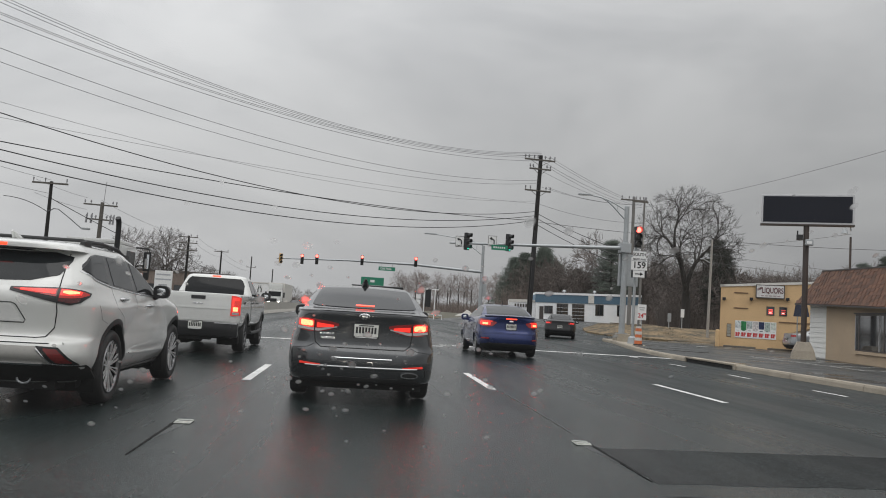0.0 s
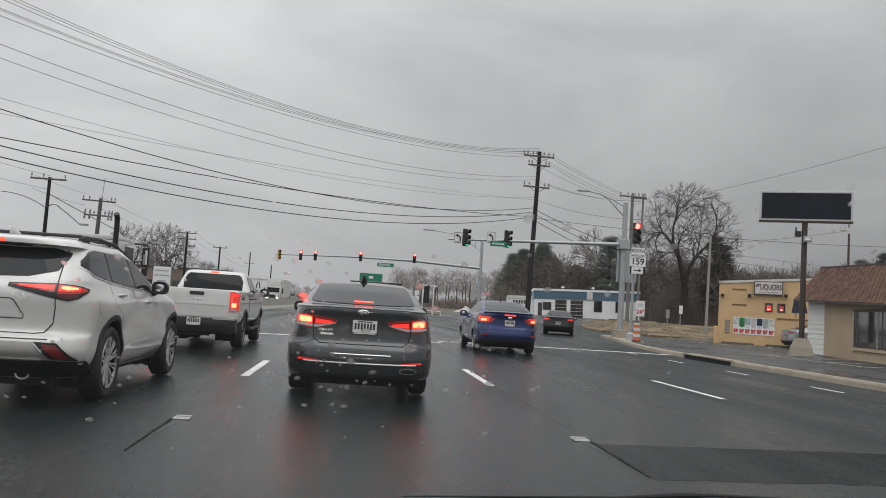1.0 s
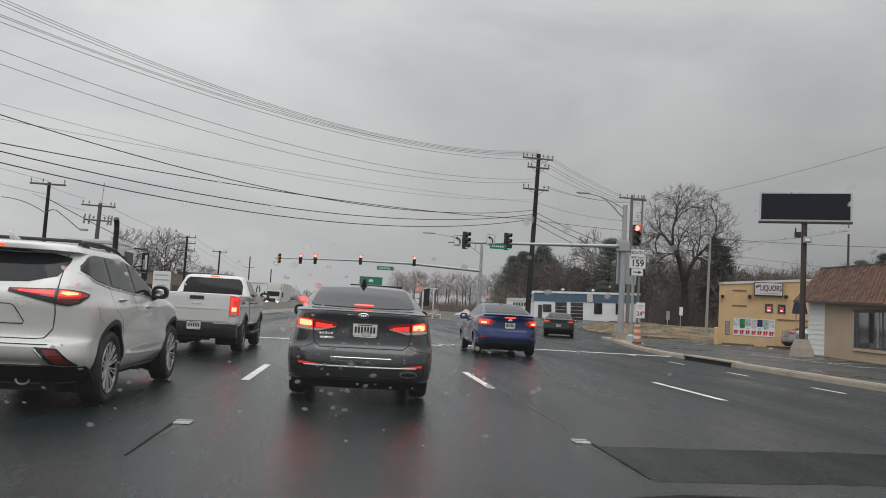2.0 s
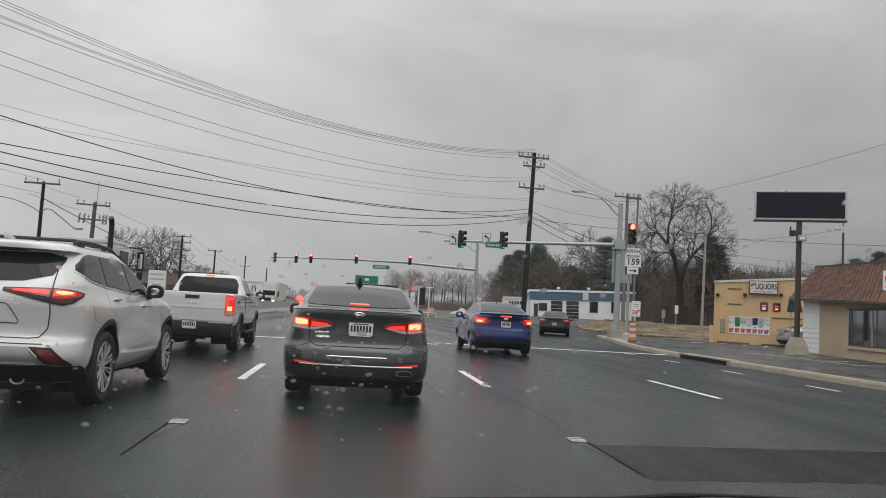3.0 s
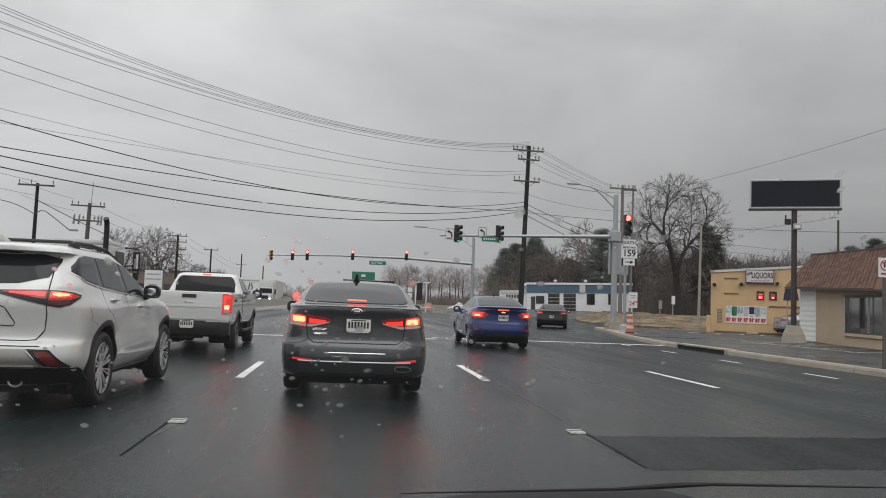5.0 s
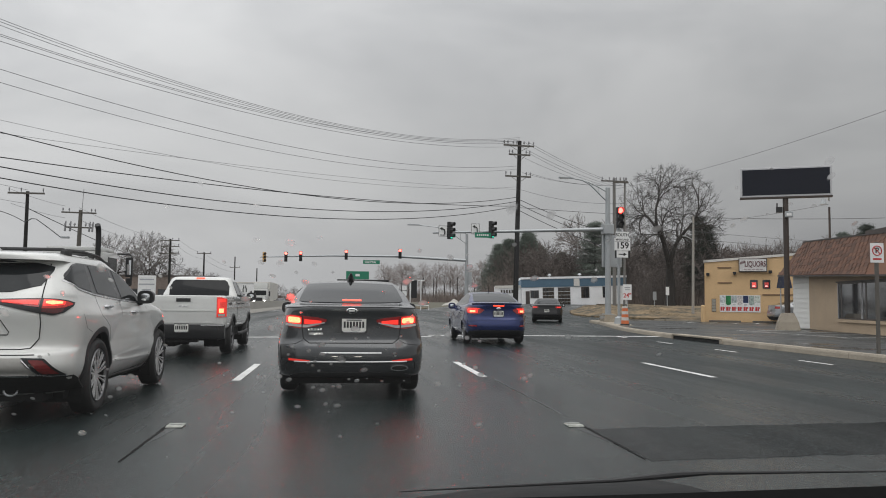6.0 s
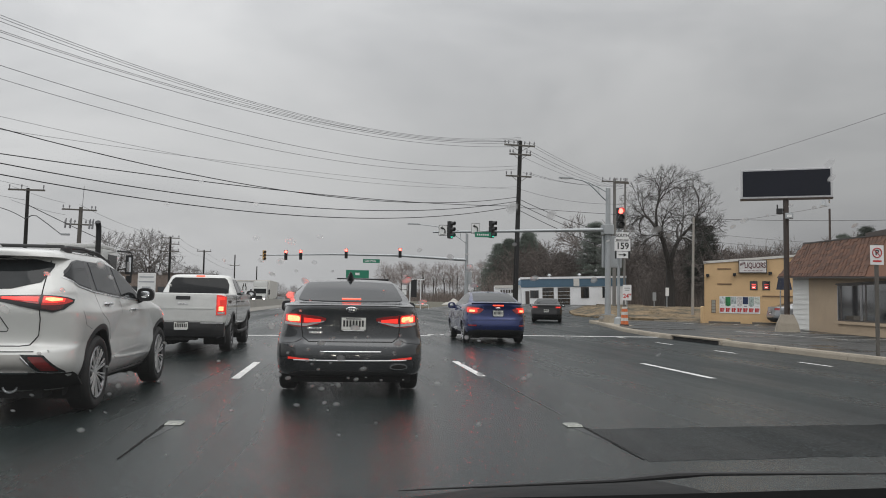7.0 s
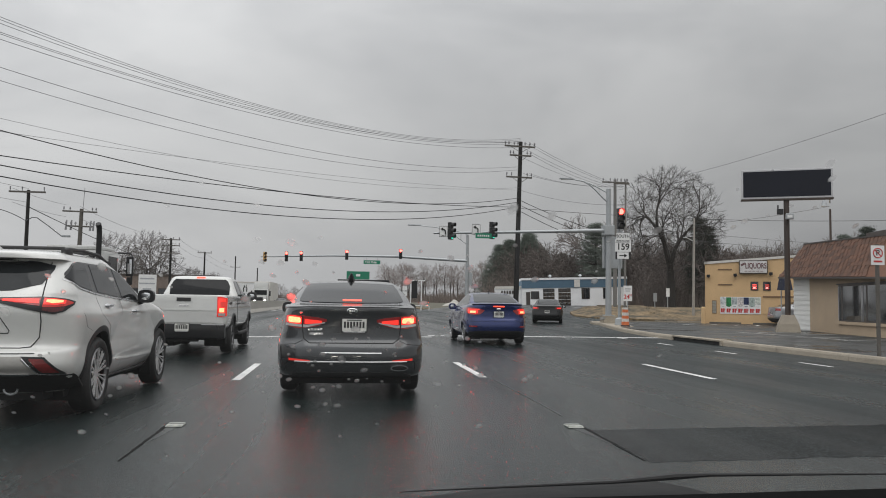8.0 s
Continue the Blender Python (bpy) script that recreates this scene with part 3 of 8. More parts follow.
for x0, x1 in ((2.93, 3.42), (3.72, 4.2)):
    wdw = part("window", boxm(x0, x1, -0.03, 0.0, 2.02, 2.55), M["frame_dark"], liq)
    part("pane", boxm(x0 + 0.04, x1 - 0.04, -0.036, -0.031, 2.06, 2.51), M["pane"], wdw)
    bm = bmesh.new()
    for k in range(3):
        box(bm, x0 + 0.12, x1 - 0.1, -0.06, -0.04, 2.10 + 0.11 * k, 2.16 + 0.11 * k, bevel=0.01)
    part("neon_sign", bm, M["neon"] if x0 < 3.5 else M["neon_dim"], wdw, "glowing red neon bars")
    part("neon_heart", boxm(x0 + 0.16, x1 - 0.17, -0.075, -0.062, 2.14, 2.20), M["neon_pink"], wdw)
wdw = part("window", boxm(0.45, 0.74, -0.02, 0.0, 0.60, 1.40), M["trim_brown"], liq)
for r in range(4):
    part("glass_block", boxm(0.475, 0.715, -0.032, -0.021, 0.63 + 0.19 * r, 0.80 + 0.19 * r, bevel=0.006), mat("dull_glass_block", (0.30, 0.29, 0.25), 0.35, vary=0.2, scale=8), wdw)
part("panel", boxm(3.72, 5.6, -0.02, -0.003, 0.62, 1.62), M["stucco"], liq, "boarded panel in the same ochre")
part("awning_bar", boxm(3.70, 5.7, -0.06, -0.003, 1.62, 1.69), M["trim_brown"], liq)
part("door", boxm(6.0, 6.9, -0.02, -0.003, 0.0, 2.05), M["frame_dark"], liq)
cols = [(0.62, 0.66, 0.66), (0.02, 0.22, 0.07), (0.45, 0.50, 0.50), (0.66, 0.62, 0.60), (0.015, 0.03, 0.10), (0.40, 0.48, 0.44), (0.60, 0.64, 0.58)]
for k in range(7):
    x0 = 0.98 + 0.37 * k
    po = tagged(link("poster", boxm(x0, x0 + 0.366, -0.024, -0.004, 0.60, 1.62), M["white_sign"]), "white price poster with red figures", "poster", group="posters on the store")
    po.matrix_world = LIQ
    bm = bmesh.new()
    box(bm, x0 + 0.04, x0 + 0.16, -0.03, -0.026, 0.68, 0.92)
    box(bm, x0 + 0.18, x0 + 0.27, -0.03, -0.026, 0.68, 0.92)
    box(bm, x0 + 0.28, x0 + 0.32, -0.03, -0.026, 0.80, 0.92)
    part("price", bm, M["red_paint"], po)
    bm = bmesh.new()
    box(bm, x0 + 0.015, x0 + 0.35, -0.03, -0.026, 1.16 - 0.1 * (k % 2), 1.59)
    box(bm, x0 + 0.08, x0 + 0.27, -0.03, -0.026, 1.02, 1.06)
    part("picture", bm, mat("poster_print", cols[k], 0.5, vary=0.2, scale=9, tint=tuple(0.5 * c for c in cols[k]), span=0.2), po)

# ---- brown-roofed shop ----
SHOP = Matrix(((-0.206, 0.978, 0, 21.1), (-0.978, -0.206, 0, 35.0), (0, 0, 1, 0.12), (0, 0, 0, 1)))
shop = thing("shop", "single-storey tan shop with a brown shingled mansard roof", "building", SHOP)
part("wall", boxm(2.08, 15.0, 0.0, 9.0, 0.0, 2.6), M["tan"], shop)
sid = part("side_wing", boxm(0.05, 2.075, 0.05, 9.0, 0.0, 2.6), M["white_siding"], shop, "white siding wing")
for k in range(11):
    bm = bmesh.new()
    z = 0.04 + 0.225 * k
    vs = [(0.02, 0.045, z), (2.07, 0.045, z), (2.07, 0.012, z), (0.02, 0.012, z), (0.02, 0.045, z + 0.222), (2.07, 0.045, z + 0.222), (2.07, 0.036, z + 0.222), (0.02, 0.036, z + 0.222)]
    v = [bm.verts.new(c) for c in vs]
    for q in ((0, 1, 2, 3), (7, 6, 5, 4), (3, 2, 6, 7), (0, 3, 7, 4), (2, 1, 5, 6), (1, 0, 4, 5)):
        bm.faces.new([v[i] for i in q])
    part("siding_board", bm, M["white_siding"], sid)
    bm = bmesh.new()
    w = [(0.045, 0.05, z), (0.045, 3.0, z), (0.012, 3.0, z), (0.012, 0.05, z), (0.045, 0.05, z + 0.222), (0.045, 3.0, z + 0.222), (0.036, 3.0, z + 0.222), (0.036, 0.05, z + 0.222)]
    v = [bm.verts.new(c) for c in w]
    for q in ((3, 2, 1, 0), (4, 5, 6, 7), (7, 6, 2, 3), (4, 7, 3, 0), (6, 5, 1, 2), (5, 4, 0, 1)):
        bm.faces.new([v[i] for i in q])
    part("siding_board", bm, M["white_siding"], sid)
for a, b in ((5.3, 7.45), (7.5, 9.7)):
    wdw = part("window", boxm(a - 0.02, b + 0.02, -0.05, -0.002, 0.52, 1.97), M["frame_dark"], shop)
    part("pane", boxm(a + 0.03, b - 0.03, -0.058, -0.051, 0.58, 1.91), M["pane"], wdw)
    for x in (a + 0.02, b - 0.02):
        part("mullion", boxm(x - 0.02, x + 0.02, -0.075, -0.059, 0.56, 1.93), M["alu"], wdw)
    part("blind_edge", boxm(a + 0.28, a + 0.40, -0.064, -0.0585, 0.58, 1.91), M["frame_dark"], wdw)
part("sill", boxm(5.15, 9.85, -0.10, -0.051, 0.40, 0.515), M["tan"], shop)
part("window_head", boxm(5.15, 9.85, -0.08, -0.002, 1.975, 2.03), M["frame_dark"], shop)
for k in range(27):
    part("course", boxm(2.09, 15.0, -0.006, -0.001, 0.02 + 0.085 * k, 0.093 + 0.085 * k), M["tan"], shop)
bm = bmesh.new()
lo = [(-0.45, -0.5), (15.5, -0.5), (15.5, 9.5), (-0.45, 9.5)]
hi = [(0.35, 0.45), (14.6, 0.45), (14.6, 8.6), (0.35, 8.6)]
# the whole roof falls a little towards the street end
FALL = 0.031
a = [bm.verts.new((x, y, 2.47 - FALL * x)) for x, y in lo]
b = [bm.verts.new((x, y, 4.0 - FALL * x)) for x, y in hi]
bm.faces.new(a[::-1])
bm.faces.new(b)
for i in range(4):
    bm.faces.new((a[i], a[(i + 1) % 4], b[(i + 1) % 4], b[i]))
roof = part("roof", bm, M["shingle"], shop, "brown shingled mansard")
for nm, bm in (("fascia", boxm(-0.46, 15.5, -0.53, -0.44, 2.40, 2.467)), ("coping", boxm(0.3, 14.7, 0.40, 0.62, 4.003, 4.06))):
    for v in bm.verts:
        v.co.z -= FALL * v.co.x
    part(nm, bm, M["frame_dark"], shop)
part("roof_box", boxm(5.0, 14.0, 1.2, 6.0, 3.4, 4.12), M["frame_dark"], shop)

aw = thing("awning", "small dark-blue awning over the store's side door", "awning", pose(21.75, 36.9, 0.12))
bm = bmesh.new()
v = [bm.verts.new(c) for c in ((0, 0, 1.9), (0.5, 0, 1.9), (0.5, 0.6, 1.9), (0, 0.6, 1.9), (0.15, 0.3, 2.7), (0.5, 0.3, 2.7), (0.5, 0.6, 2.7), (0.15, 0.6, 2.7))]
for q in ((3, 2, 1, 0), (4, 5, 6, 7), (0, 1, 5, 4), (1, 2, 6, 5), (2, 3, 7, 6), (3, 0, 4, 7)):
    bm.faces.new([v[k] for k in q])
part("canopy", bm, mat("dark_blue_canvas", (0.012, 0.016, 0.035), 0.8, vary=0.3), aw)
for x in (0.05, 0.45):
    part("post", tubem([(x, 0.3, 0), (x, 0.3, 1.9)], 0.03, 8), M["galv"], aw)

# ---- blank pylon sign ----
PYL = pose(18.93, 31.8, 0.12, 0, 0, -26)
pyl = thing("pylon_sign", "blank black sign board on a dark steel pole", "sign", PYL)
bm = bmesh.new()
lo = [bm.verts.new((x, y, 0)) for x, y in ((-0.47, -0.47), (0.47, -0.47), (0.47, 0.47), (-0.47, 0.47))]
md = [bm.verts.new((x, y, 0.35)) for x, y in ((-0.40, -0.40), (0.40, -0.40), (0.40, 0.40), (-0.40, 0.40))]
hi = [bm.verts.new((x, y, 0.72)) for x, y in ((-0.24, -0.24), (0.24, -0.24), (0.24, 0.24), (-0.24, 0.24))]
for p, q in ((lo, md), (md, hi)):
    for i in range(4):
        bm.faces.new((p[i], p[(i + 1) % 4], q[(i + 1) % 4], q[i]))
bm.faces.new(hi)
part("footing", bm, M["concrete"], pyl, "stained tapering concrete footing")
part("pole", tubem([(0, 0, 0.7), (0, 0, 5.8)], 0.115, 14), M["steel_dark"], pyl, smooth=True)
brd = part("board", boxm(-1.82, 1.82, -0.15, 0.15, 5.72, 7.0, bevel=0.02), M["alu"], pyl)
part("face", boxm(-1.74, 1.74, -0.162, -0.152, 5.80, 6.92), M["board_face"], brd, "blank black face")
part("lip", boxm(-1.84, 1.84, -0.17, 0.17, 5.66, 5.718), M["steel_dark"], brd)
fl = part("flood_lamp", boxm(-0.06, 0.26, -0.40, -0.16, 4.80, 5.05, bevel=0.03), M["galv"], pyl)
part("lens", boxm(0.0, 0.2, -0.412, -0.402, 4.86, 4.97), M["white_sign"], fl)
part("junction_box", boxm(-0.38, -0.13, -0.1, 0.12, 5.05, 5.28, bevel=0.01), M["black"], pyl)
part("conduit", tubem([(-0.34, 0, 5.28), (-0.34, 0, 5.45)], 0.03, 8), M["black"], pyl)

# ---- white garage behind the crossing ----
GAR = pose(24.5, 110.0, 0.55, 0, -1.7, -10)
gar = thing("garage", "white single-storey garage with a slate-blue fascia", "building", GAR)
part("wall", boxm(0.85, 15.5, 0, 11, -0.9, 2.69), M["white_wall"], gar)
part("fascia", boxm(0.81, 15.54, -0.06, 11.04, 2.692, 3.83), M["blue_band"], gar, "slate-blue fascia band")
part("coping", boxm(0.75, 15.6, -0.14, 11.1, 3.832, 4.12), M["white_wall"], gar)
part("fascia_sign", boxm(8.2, 9.0, -0.16, -0.062, 2.75, 3.80), M["trim_white"], gar)
for x0, x1 in ((3.8, 5.4), (5.95, 7.68)):
    d = part("garage_door", boxm(x0, x1, -0.05, -0.003, 0.0, 2.6), M["frame_dark"], gar)
    for r in range(5):
        for c in range(4):
            w = (x1 - x0 - 0.1) / 4
            part("pane", boxm(x0 + 0.05 + c * w + 0.03, x0 + 0.05 + (c + 1) * w - 0.03, -0.058, -0.051, 0.1 + r * 0.49, 0.52 + r * 0.49), M["pane"], d)
        if r:
            part("rail", boxm(x0, x1, -0.07, -0.059, 0.03 + r * 0.49, 0.07 + r * 0.49), M["frame_white"], d)
for x0, x1, z0, z1 in ((2.07, 3.26, 1.15, 2.25), (9.2, 10.35, 1.05, 2.62), (12.2, 13.3, 1.05, 2.62)):
    wdw = part("window", boxm(x0, x1, -0.04, -0.003, z0, z1), M["frame_dark"], gar)
    part("pane", boxm(x0 + 0.08, (x0 + x1) / 2 - 0.03, -0.048, -0.041, z0 + 0.08, z1 - 0.08), M["pane"], wdw)
    part("pane", boxm((x0 + x1) / 2 + 0.03, x1 - 0.08, -0.048, -0.041, z0 + 0.08, z1 - 0.08), M["pane"], wdw)
part("door", boxm(1.40, 1.97, -0.03, -0.003, -0.1, 2.15), M["frame_dark"], gar)
part("door_frame", boxm(1.3, 1.38, -0.04, -0.003, -0.1, 2.25), M["frame_white"], gar)
ext = part("annex", boxm(-2.9, 0.83, 0.5, 9, -0.9, 2.95), M["white_wall"], gar)
part("annex_fascia", boxm(-2.95, 0.74, 0.42, 0.497, 2.62, 3.03), M["trim_white"], ext)
for k in range(6):
    part("letter_bar", boxm(-2.1 + k * 0.38, -1.86 + k * 0.38, 0.405, 0.418, 1.95, 2.4), M["frame_dark"], ext)
part("annex_window", boxm(-1.1, 0.3, 0.44, 0.498, 0.4, 1.4), M["frame_white"], ext)
for x in (5.0, 9.3):
    v = part("roof_vent", tubem([(x, 2, 4.12), (x, 2, 4.4)], 0.10, 8), M["galv"], gar)
    part("cowl", tubem([(x, 2, 4.38), (x, 2, 4.62)], [0.3, 0.12], 10), M["galv"], v)

# ---- signals ----
M["lamp_red"] = glow("lit_red_signal", (1.0, 0.06, 0.045), 12.0)
M["lamp_green"] = glow("lit_green_signal", (0.04, 0.9, 0.60), 0.95, base=(0.02, 0.15, 0.1))
M["lamp_amber"] = glow("lit_amber_signal", (1.0, 0.35, 0.05), 3.0)
M["lens_dark"] = mat("unlit_signal_lens", (0.03, 0.025, 0.02), 0.3, coat=0.5)


def signal_head(at, lit, housing, yaw=0.0, label="black three-lamp traffic signal showing red", group="traffic signals"):
    """Three lamps with visors; origin at the middle, facing -y."""
    h = thing("traffic_signal", label, "traffic signal", at @ pose(0, 0, 0, 0, 0, yaw), group=group)
    for k, zc in enumerate((0.36, 0.0, -0.36)):
        part("housing", boxm(-0.17, 0.17, -0.10, 0.12, zc - 0.175, zc + 0.175, bevel=0.025), housing, h)
        bm = bmesh.new()
        bmesh.ops.create_circle(bm, cap_ends=True, segments=20, radius=0.14, matrix=Matrix.Translation((0, -0.108, zc)) @ Matrix.Rotation(radians(90), 4, "X"))
        bmesh.ops.create_cone(bm, cap_ends=True, segments=20, radius1=0.14, radius2=0.09, depth=0.03, matrix=Matrix.Translation((0, -0.122, zc)) @ Matrix.Rotation(radians(90), 4, "X"))
        part("lens", bm, {0: M["lens_dark"]}.get(0 if lit != k else 1, {0: M["lamp_red"], 1: M["lamp_amber"], 2: M["lamp_green"]}[k]), h)
        bm = bmesh.new()
        n, prev = 12, None
        for i in range(n + 1):
            a = math.radians(-25 + 230 * i / n)
            c, s = math.cos(a), math.sin(a)
            cur = [bm.verts.new((r * c, y, zc + r * s)) for r, y in ((0.15, -0.10), (0.15, -0.30 - 0.04 * s), (0.158, -0.30 - 0.04 * s), (0.158, -0.10))]
            if prev:
                for q in range(4):
                    bm.faces.new((prev[q], prev[(q + 1) % 4], cur[(q + 1) % 4], cur[q]))
            prev = cur
        bmesh.ops.recalc_face_normals(bm, faces=bm.faces)
        part("visor", bm, housing, h)
    return h


def plate_sign(name, at, w, h, material, label, category="sign", group="", round_=0.02):
    ob = link(name, boxm(-w / 2, w / 2, -0.006, 0.006, -h / 2, h / 2), material)
    ob.matrix_world = at
    return tagged(ob, label, category, group)


# near mast at the right corner
mast = thing("signal_mast", "galvanised signal mast with a long arm and street light", "signal mast", pose(14.85, 43.0, 0.12))
part("footing", boxm(-0.38, 0.38, -0.38, 0.38, 0.0, 0.42, bevel=0.02), M["concrete"], mast)
part("base_plate", boxm(-0.26, 0.26, -0.26, 0.26, 0.42, 0.47), M["galv"], mast)
part("pole", tubem([(0, 0, 0.47), (0.0, 0, 7.55)], [0.175, 0.13], 16), M["galv"], mast, smooth=True)
part("cap", tubem([(0, 0, 7.55), (0, 0, 7.6), (0, 0, 7.64)], [0.14, 0.13, 0.05], 16), M["galv"], mast)
part("arm", tubem([(-0.1, 0, 5.22), (-3.0, 0, 5.10), (-6.5, 0, 4.95), (-9.95, 0, 4.82)], [0.115, 0.095, 0.075, 0.05], 12), M["galv"], mast, smooth=True)
part("clamp", boxm(-0.32, 0.26, -0.28, 0.28, 4.95, 5.5, bevel=0.03), M["galv"], mast)
part("lamp_arm", tubem([(0, 0, 6.78), (-0.35, 0, 7.08), (-0.75, 0, 7.48), (-1.1, 0, 7.78), (-1.5, 0, 7.98), (-2.2, 0, 8.09)], [0.042, 0.042, 0.040, 0.038, 0.036, 0.034], 8), M["galv"], mast, smooth=True)
part("lamp_brace", tubem([(0, 0, 7.32), (-0.6, 0, 7.64), (-1.1, 0, 7.86), (-1.6, 0, 8.02)], 0.034, 6), M["galv"], mast, smooth=True)
part("lamp_strut", tubem([(-0.55, 0, 7.28), (-0.55, 0, 7.61)], 0.02, 6), M["galv"], mast, smooth=True)
hd = part("street_light", boxm(-2.85, -2.12, -0.11, 0.11, 8.06, 8.13, bevel=0.025), M["galv"], mast, smooth=True)
part("lens", boxm(-2.75, -2.3, -0.09, 0.09, 8.03, 8.047), M["white_sign"], hd)
part("control_box", boxm(-0.22, 0.88, 0.18, 0.45, 3.1, 4.9, bevel=0.03), M["galv"], mast)
post = thing("signal_post", "grey steel signal post carrying route signs", "signal post", pose(14.15, 39.3, 0.12))
part("base", tubem([(0, 0, 0), (0, 0, 0.32), (0, 0, 0.4)], [0.26, 0.22, 0.09], 4), M["galv"], post)
part("pole", tubem([(0, 0, 0.4), (0, 0, 5.4)], 0.075, 12), M["galv"], post, smooth=True)
part("bracket", boxm(-0.12, 0.12, -0.16, 0.05, 4.72, 4.86), M["galv"], post)
part("sign_rail", boxm(-0.02, 0.16, -0.38, -0.08, 3.6, 3.66), M["galv"], post)
part("sign_rail", boxm(-0.02, 0.16, -0.38, -0.08, 4.2, 4.26), M["galv"], post)
part("sign_rail", boxm(-0.02, 0.16, -0.38, -0.08, 4.68, 4.74), M["galv"], post)
signal_head(pose(14.12, 39.05, 5.58), 0, M["black"])
S = Matrix.Translation((14.2, 38.9, 0))
sgn = plate_sign("route_sign", S @ pose(0, 0, 4.67), 0.70, 0.34, M["white_sign"], "white SOUTH sign plate with black lettering")
words("lettering", "SOUTH", 0.22, M["black"], sgn, Matrix.Translation((0, -0.009, 0)), sx=0.95, bold=0.004)
sgn = plate_sign("route_sign", S @ pose(0, -0.002, 4.19), 0.84, 0.64, M["white_sign"], "white route 159 sign with black border")
words("lettering", "MARYLAND", 0.13, M["black"], sgn, Matrix.Translation((0, -0.009, 0.24)), sx=1.0, bold=0.002)
words("number", "159", 0.46, M["black"], sgn, Matrix.Translation((0, -0.009, -0.07)), sx=1.0, bold=0.008)
part("rule", boxm(-0.40, 0.40, -0.010, -0.007, 0.145, 0.16), M["black"], sgn)
sgn = plate_sign("route_sign", S @ pose(0, 0, 3.68), 0.60, 0.33, M["white_sign"], "white plate with a black horizontal arrow")
bm = bmesh.new()
box(bm, -0.2, 0.08, -0.010, -0.007, -0.025, 0.025)
v = [bm.verts.new(c) for c in ((0.06, -0.0095, -0.095), (0.23, -0.0095, 0), (0.06, -0.0095, 0.095))]
bm.faces.new(v)
part("arrow", bm, M["black"], sgn)
part("backing", boxm(-0.40, -0.32, -0.02, 0.0, -0.2, 0.2), M["black"], sgn)
part("backing", boxm(0.32, 0.40, -0.02, 0.0, -0.2, 0.2), M["black"], sgn)
pr = plate_sign("price_sign", pose(14.34, 38.6, 1.75), 0.45, 0.78, M["white_sign"], "white roadside price sign with red figures")
words("price", "24", 0.30, M["red_paint"], pr, Matrix.Translation((-0.06, -0.008, -0.18)), bold=0.006)
words("price", "99", 0.14, M["red_paint"], pr, Matrix.Translation((0.14, -0.008, -0.10)), bold=0.003)
bm = bmesh.new()
box(bm, -0.15, 0.15, -0.010, -0.007, 0.2, 0.25)
box(bm, -0.12, 0.12, -0.010, -0.007, 0.1, 0.14)
part("print", bm, mat("grey_print", (0.35, 0.35, 0.35), 0.5), pr)
part("stake", boxm(-0.02, 0.02, 0.007, 0.035, -1.64, 0.3), M["galv"], pr)
drum = thing("traffic_drum", "orange and white striped traffic drum", "traffic drum", pose(13.62, 37.0, 0.12))
drum.scale = (0.84, 0.84, 0.92)
part("base", tubem([(0, 0, 0), (0, 0, 0.08)], [0.28, 0.26], 16), M["black"], drum)
zs = [0.08, 0.26, 0.42, 0.58, 0.74, 0.90, 1.0]
for k in range(6):
    part("band", tubem([(0, 0, zs[k]), (0, 0, zs[k + 1] - 0.004)], [0.22 - 0.012 * k, 0.216 - 0.012 * k], 18), M["orange"] if k % 2 == 0 else M["trim_white"], drum, smooth=True)
part("grip", tubem([(-0.1, 0, 1.0), (-0.08, 0, 1.07), (0.08, 0, 1.07), (0.1, 0, 1.0)], 0.015, 6), M["black"], drum)
# heads and signs on the near arm
for x, z in ((5.82, 5.06), (8.12, 5.15)):
    h = signal_head(pose(x, 42.75, z), 2, M["black"], 52, "black traffic signal showing a green lamp on a mast arm")
    h.scale = (0.88, 0.88, 0.88)
for x, z in ((5.42, 5.02), (7.22, 5.17)):
    s = plate_sign("lane_sign", pose(x, 42.7, z), 0.55, 0.68, M["white_sign"], "white lane sign with a black curved turn arrow", group="lane signs on the mast arm")
    s.scale = (0.86, 1.0, 0.88)
    bm = bmesh.new()
    pts = [(0.12, -0.18), (0.12, -0.02), (0.08, 0.08), (0.0, 0.13), (-0.06, 0.15)]
    tube(bm, [(px, -0.009, pz) for px, pz in pts], 0.042, 6)
    v = [bm.verts.new(c) for c in ((-0.04, -0.012, 0.26), (-0.2, -0.012, 0.15), (-0.04, -0.012, 0.04))]
    bm.faces.new(v[::-1])
    part("arrow", bm, M["black"], s)
    words("lettering", "ONLY", 0.13, M["black"], s, Matrix.Translation((-0.02, -0.009, -0.265)), extrude=0.002, bold=0.003)
    for x0, x1, z0, z1 in ((-0.27, 0.27, 0.315, 0.335), (-0.27, 0.27, -0.335, -0.315), (-0.27, -0.25, -0.314, 0.314), (0.25, 0.27, -0.314, 0.314)):
        part("border", boxm(x0, x1, -0.010, -0.007, z0, z1), M["black"], s)
s = plate_sign("street_sign", pose(7.62, 42.6, 4.83), 0.9, 0.28, M["green_sign"], "green street name plate hung on a mast arm")
for k in range(6):
    part("faded_print", boxm(-0.34 + 0.115 * k, -0.27 + 0.115 * k, -0.010, -0.007, -0.045, 0.05), M["white_sign"], s)
part("hanger", boxm(-0.3, -0.27, 0.0, 0.02, 0.1, 0.35), M["galv"], s)

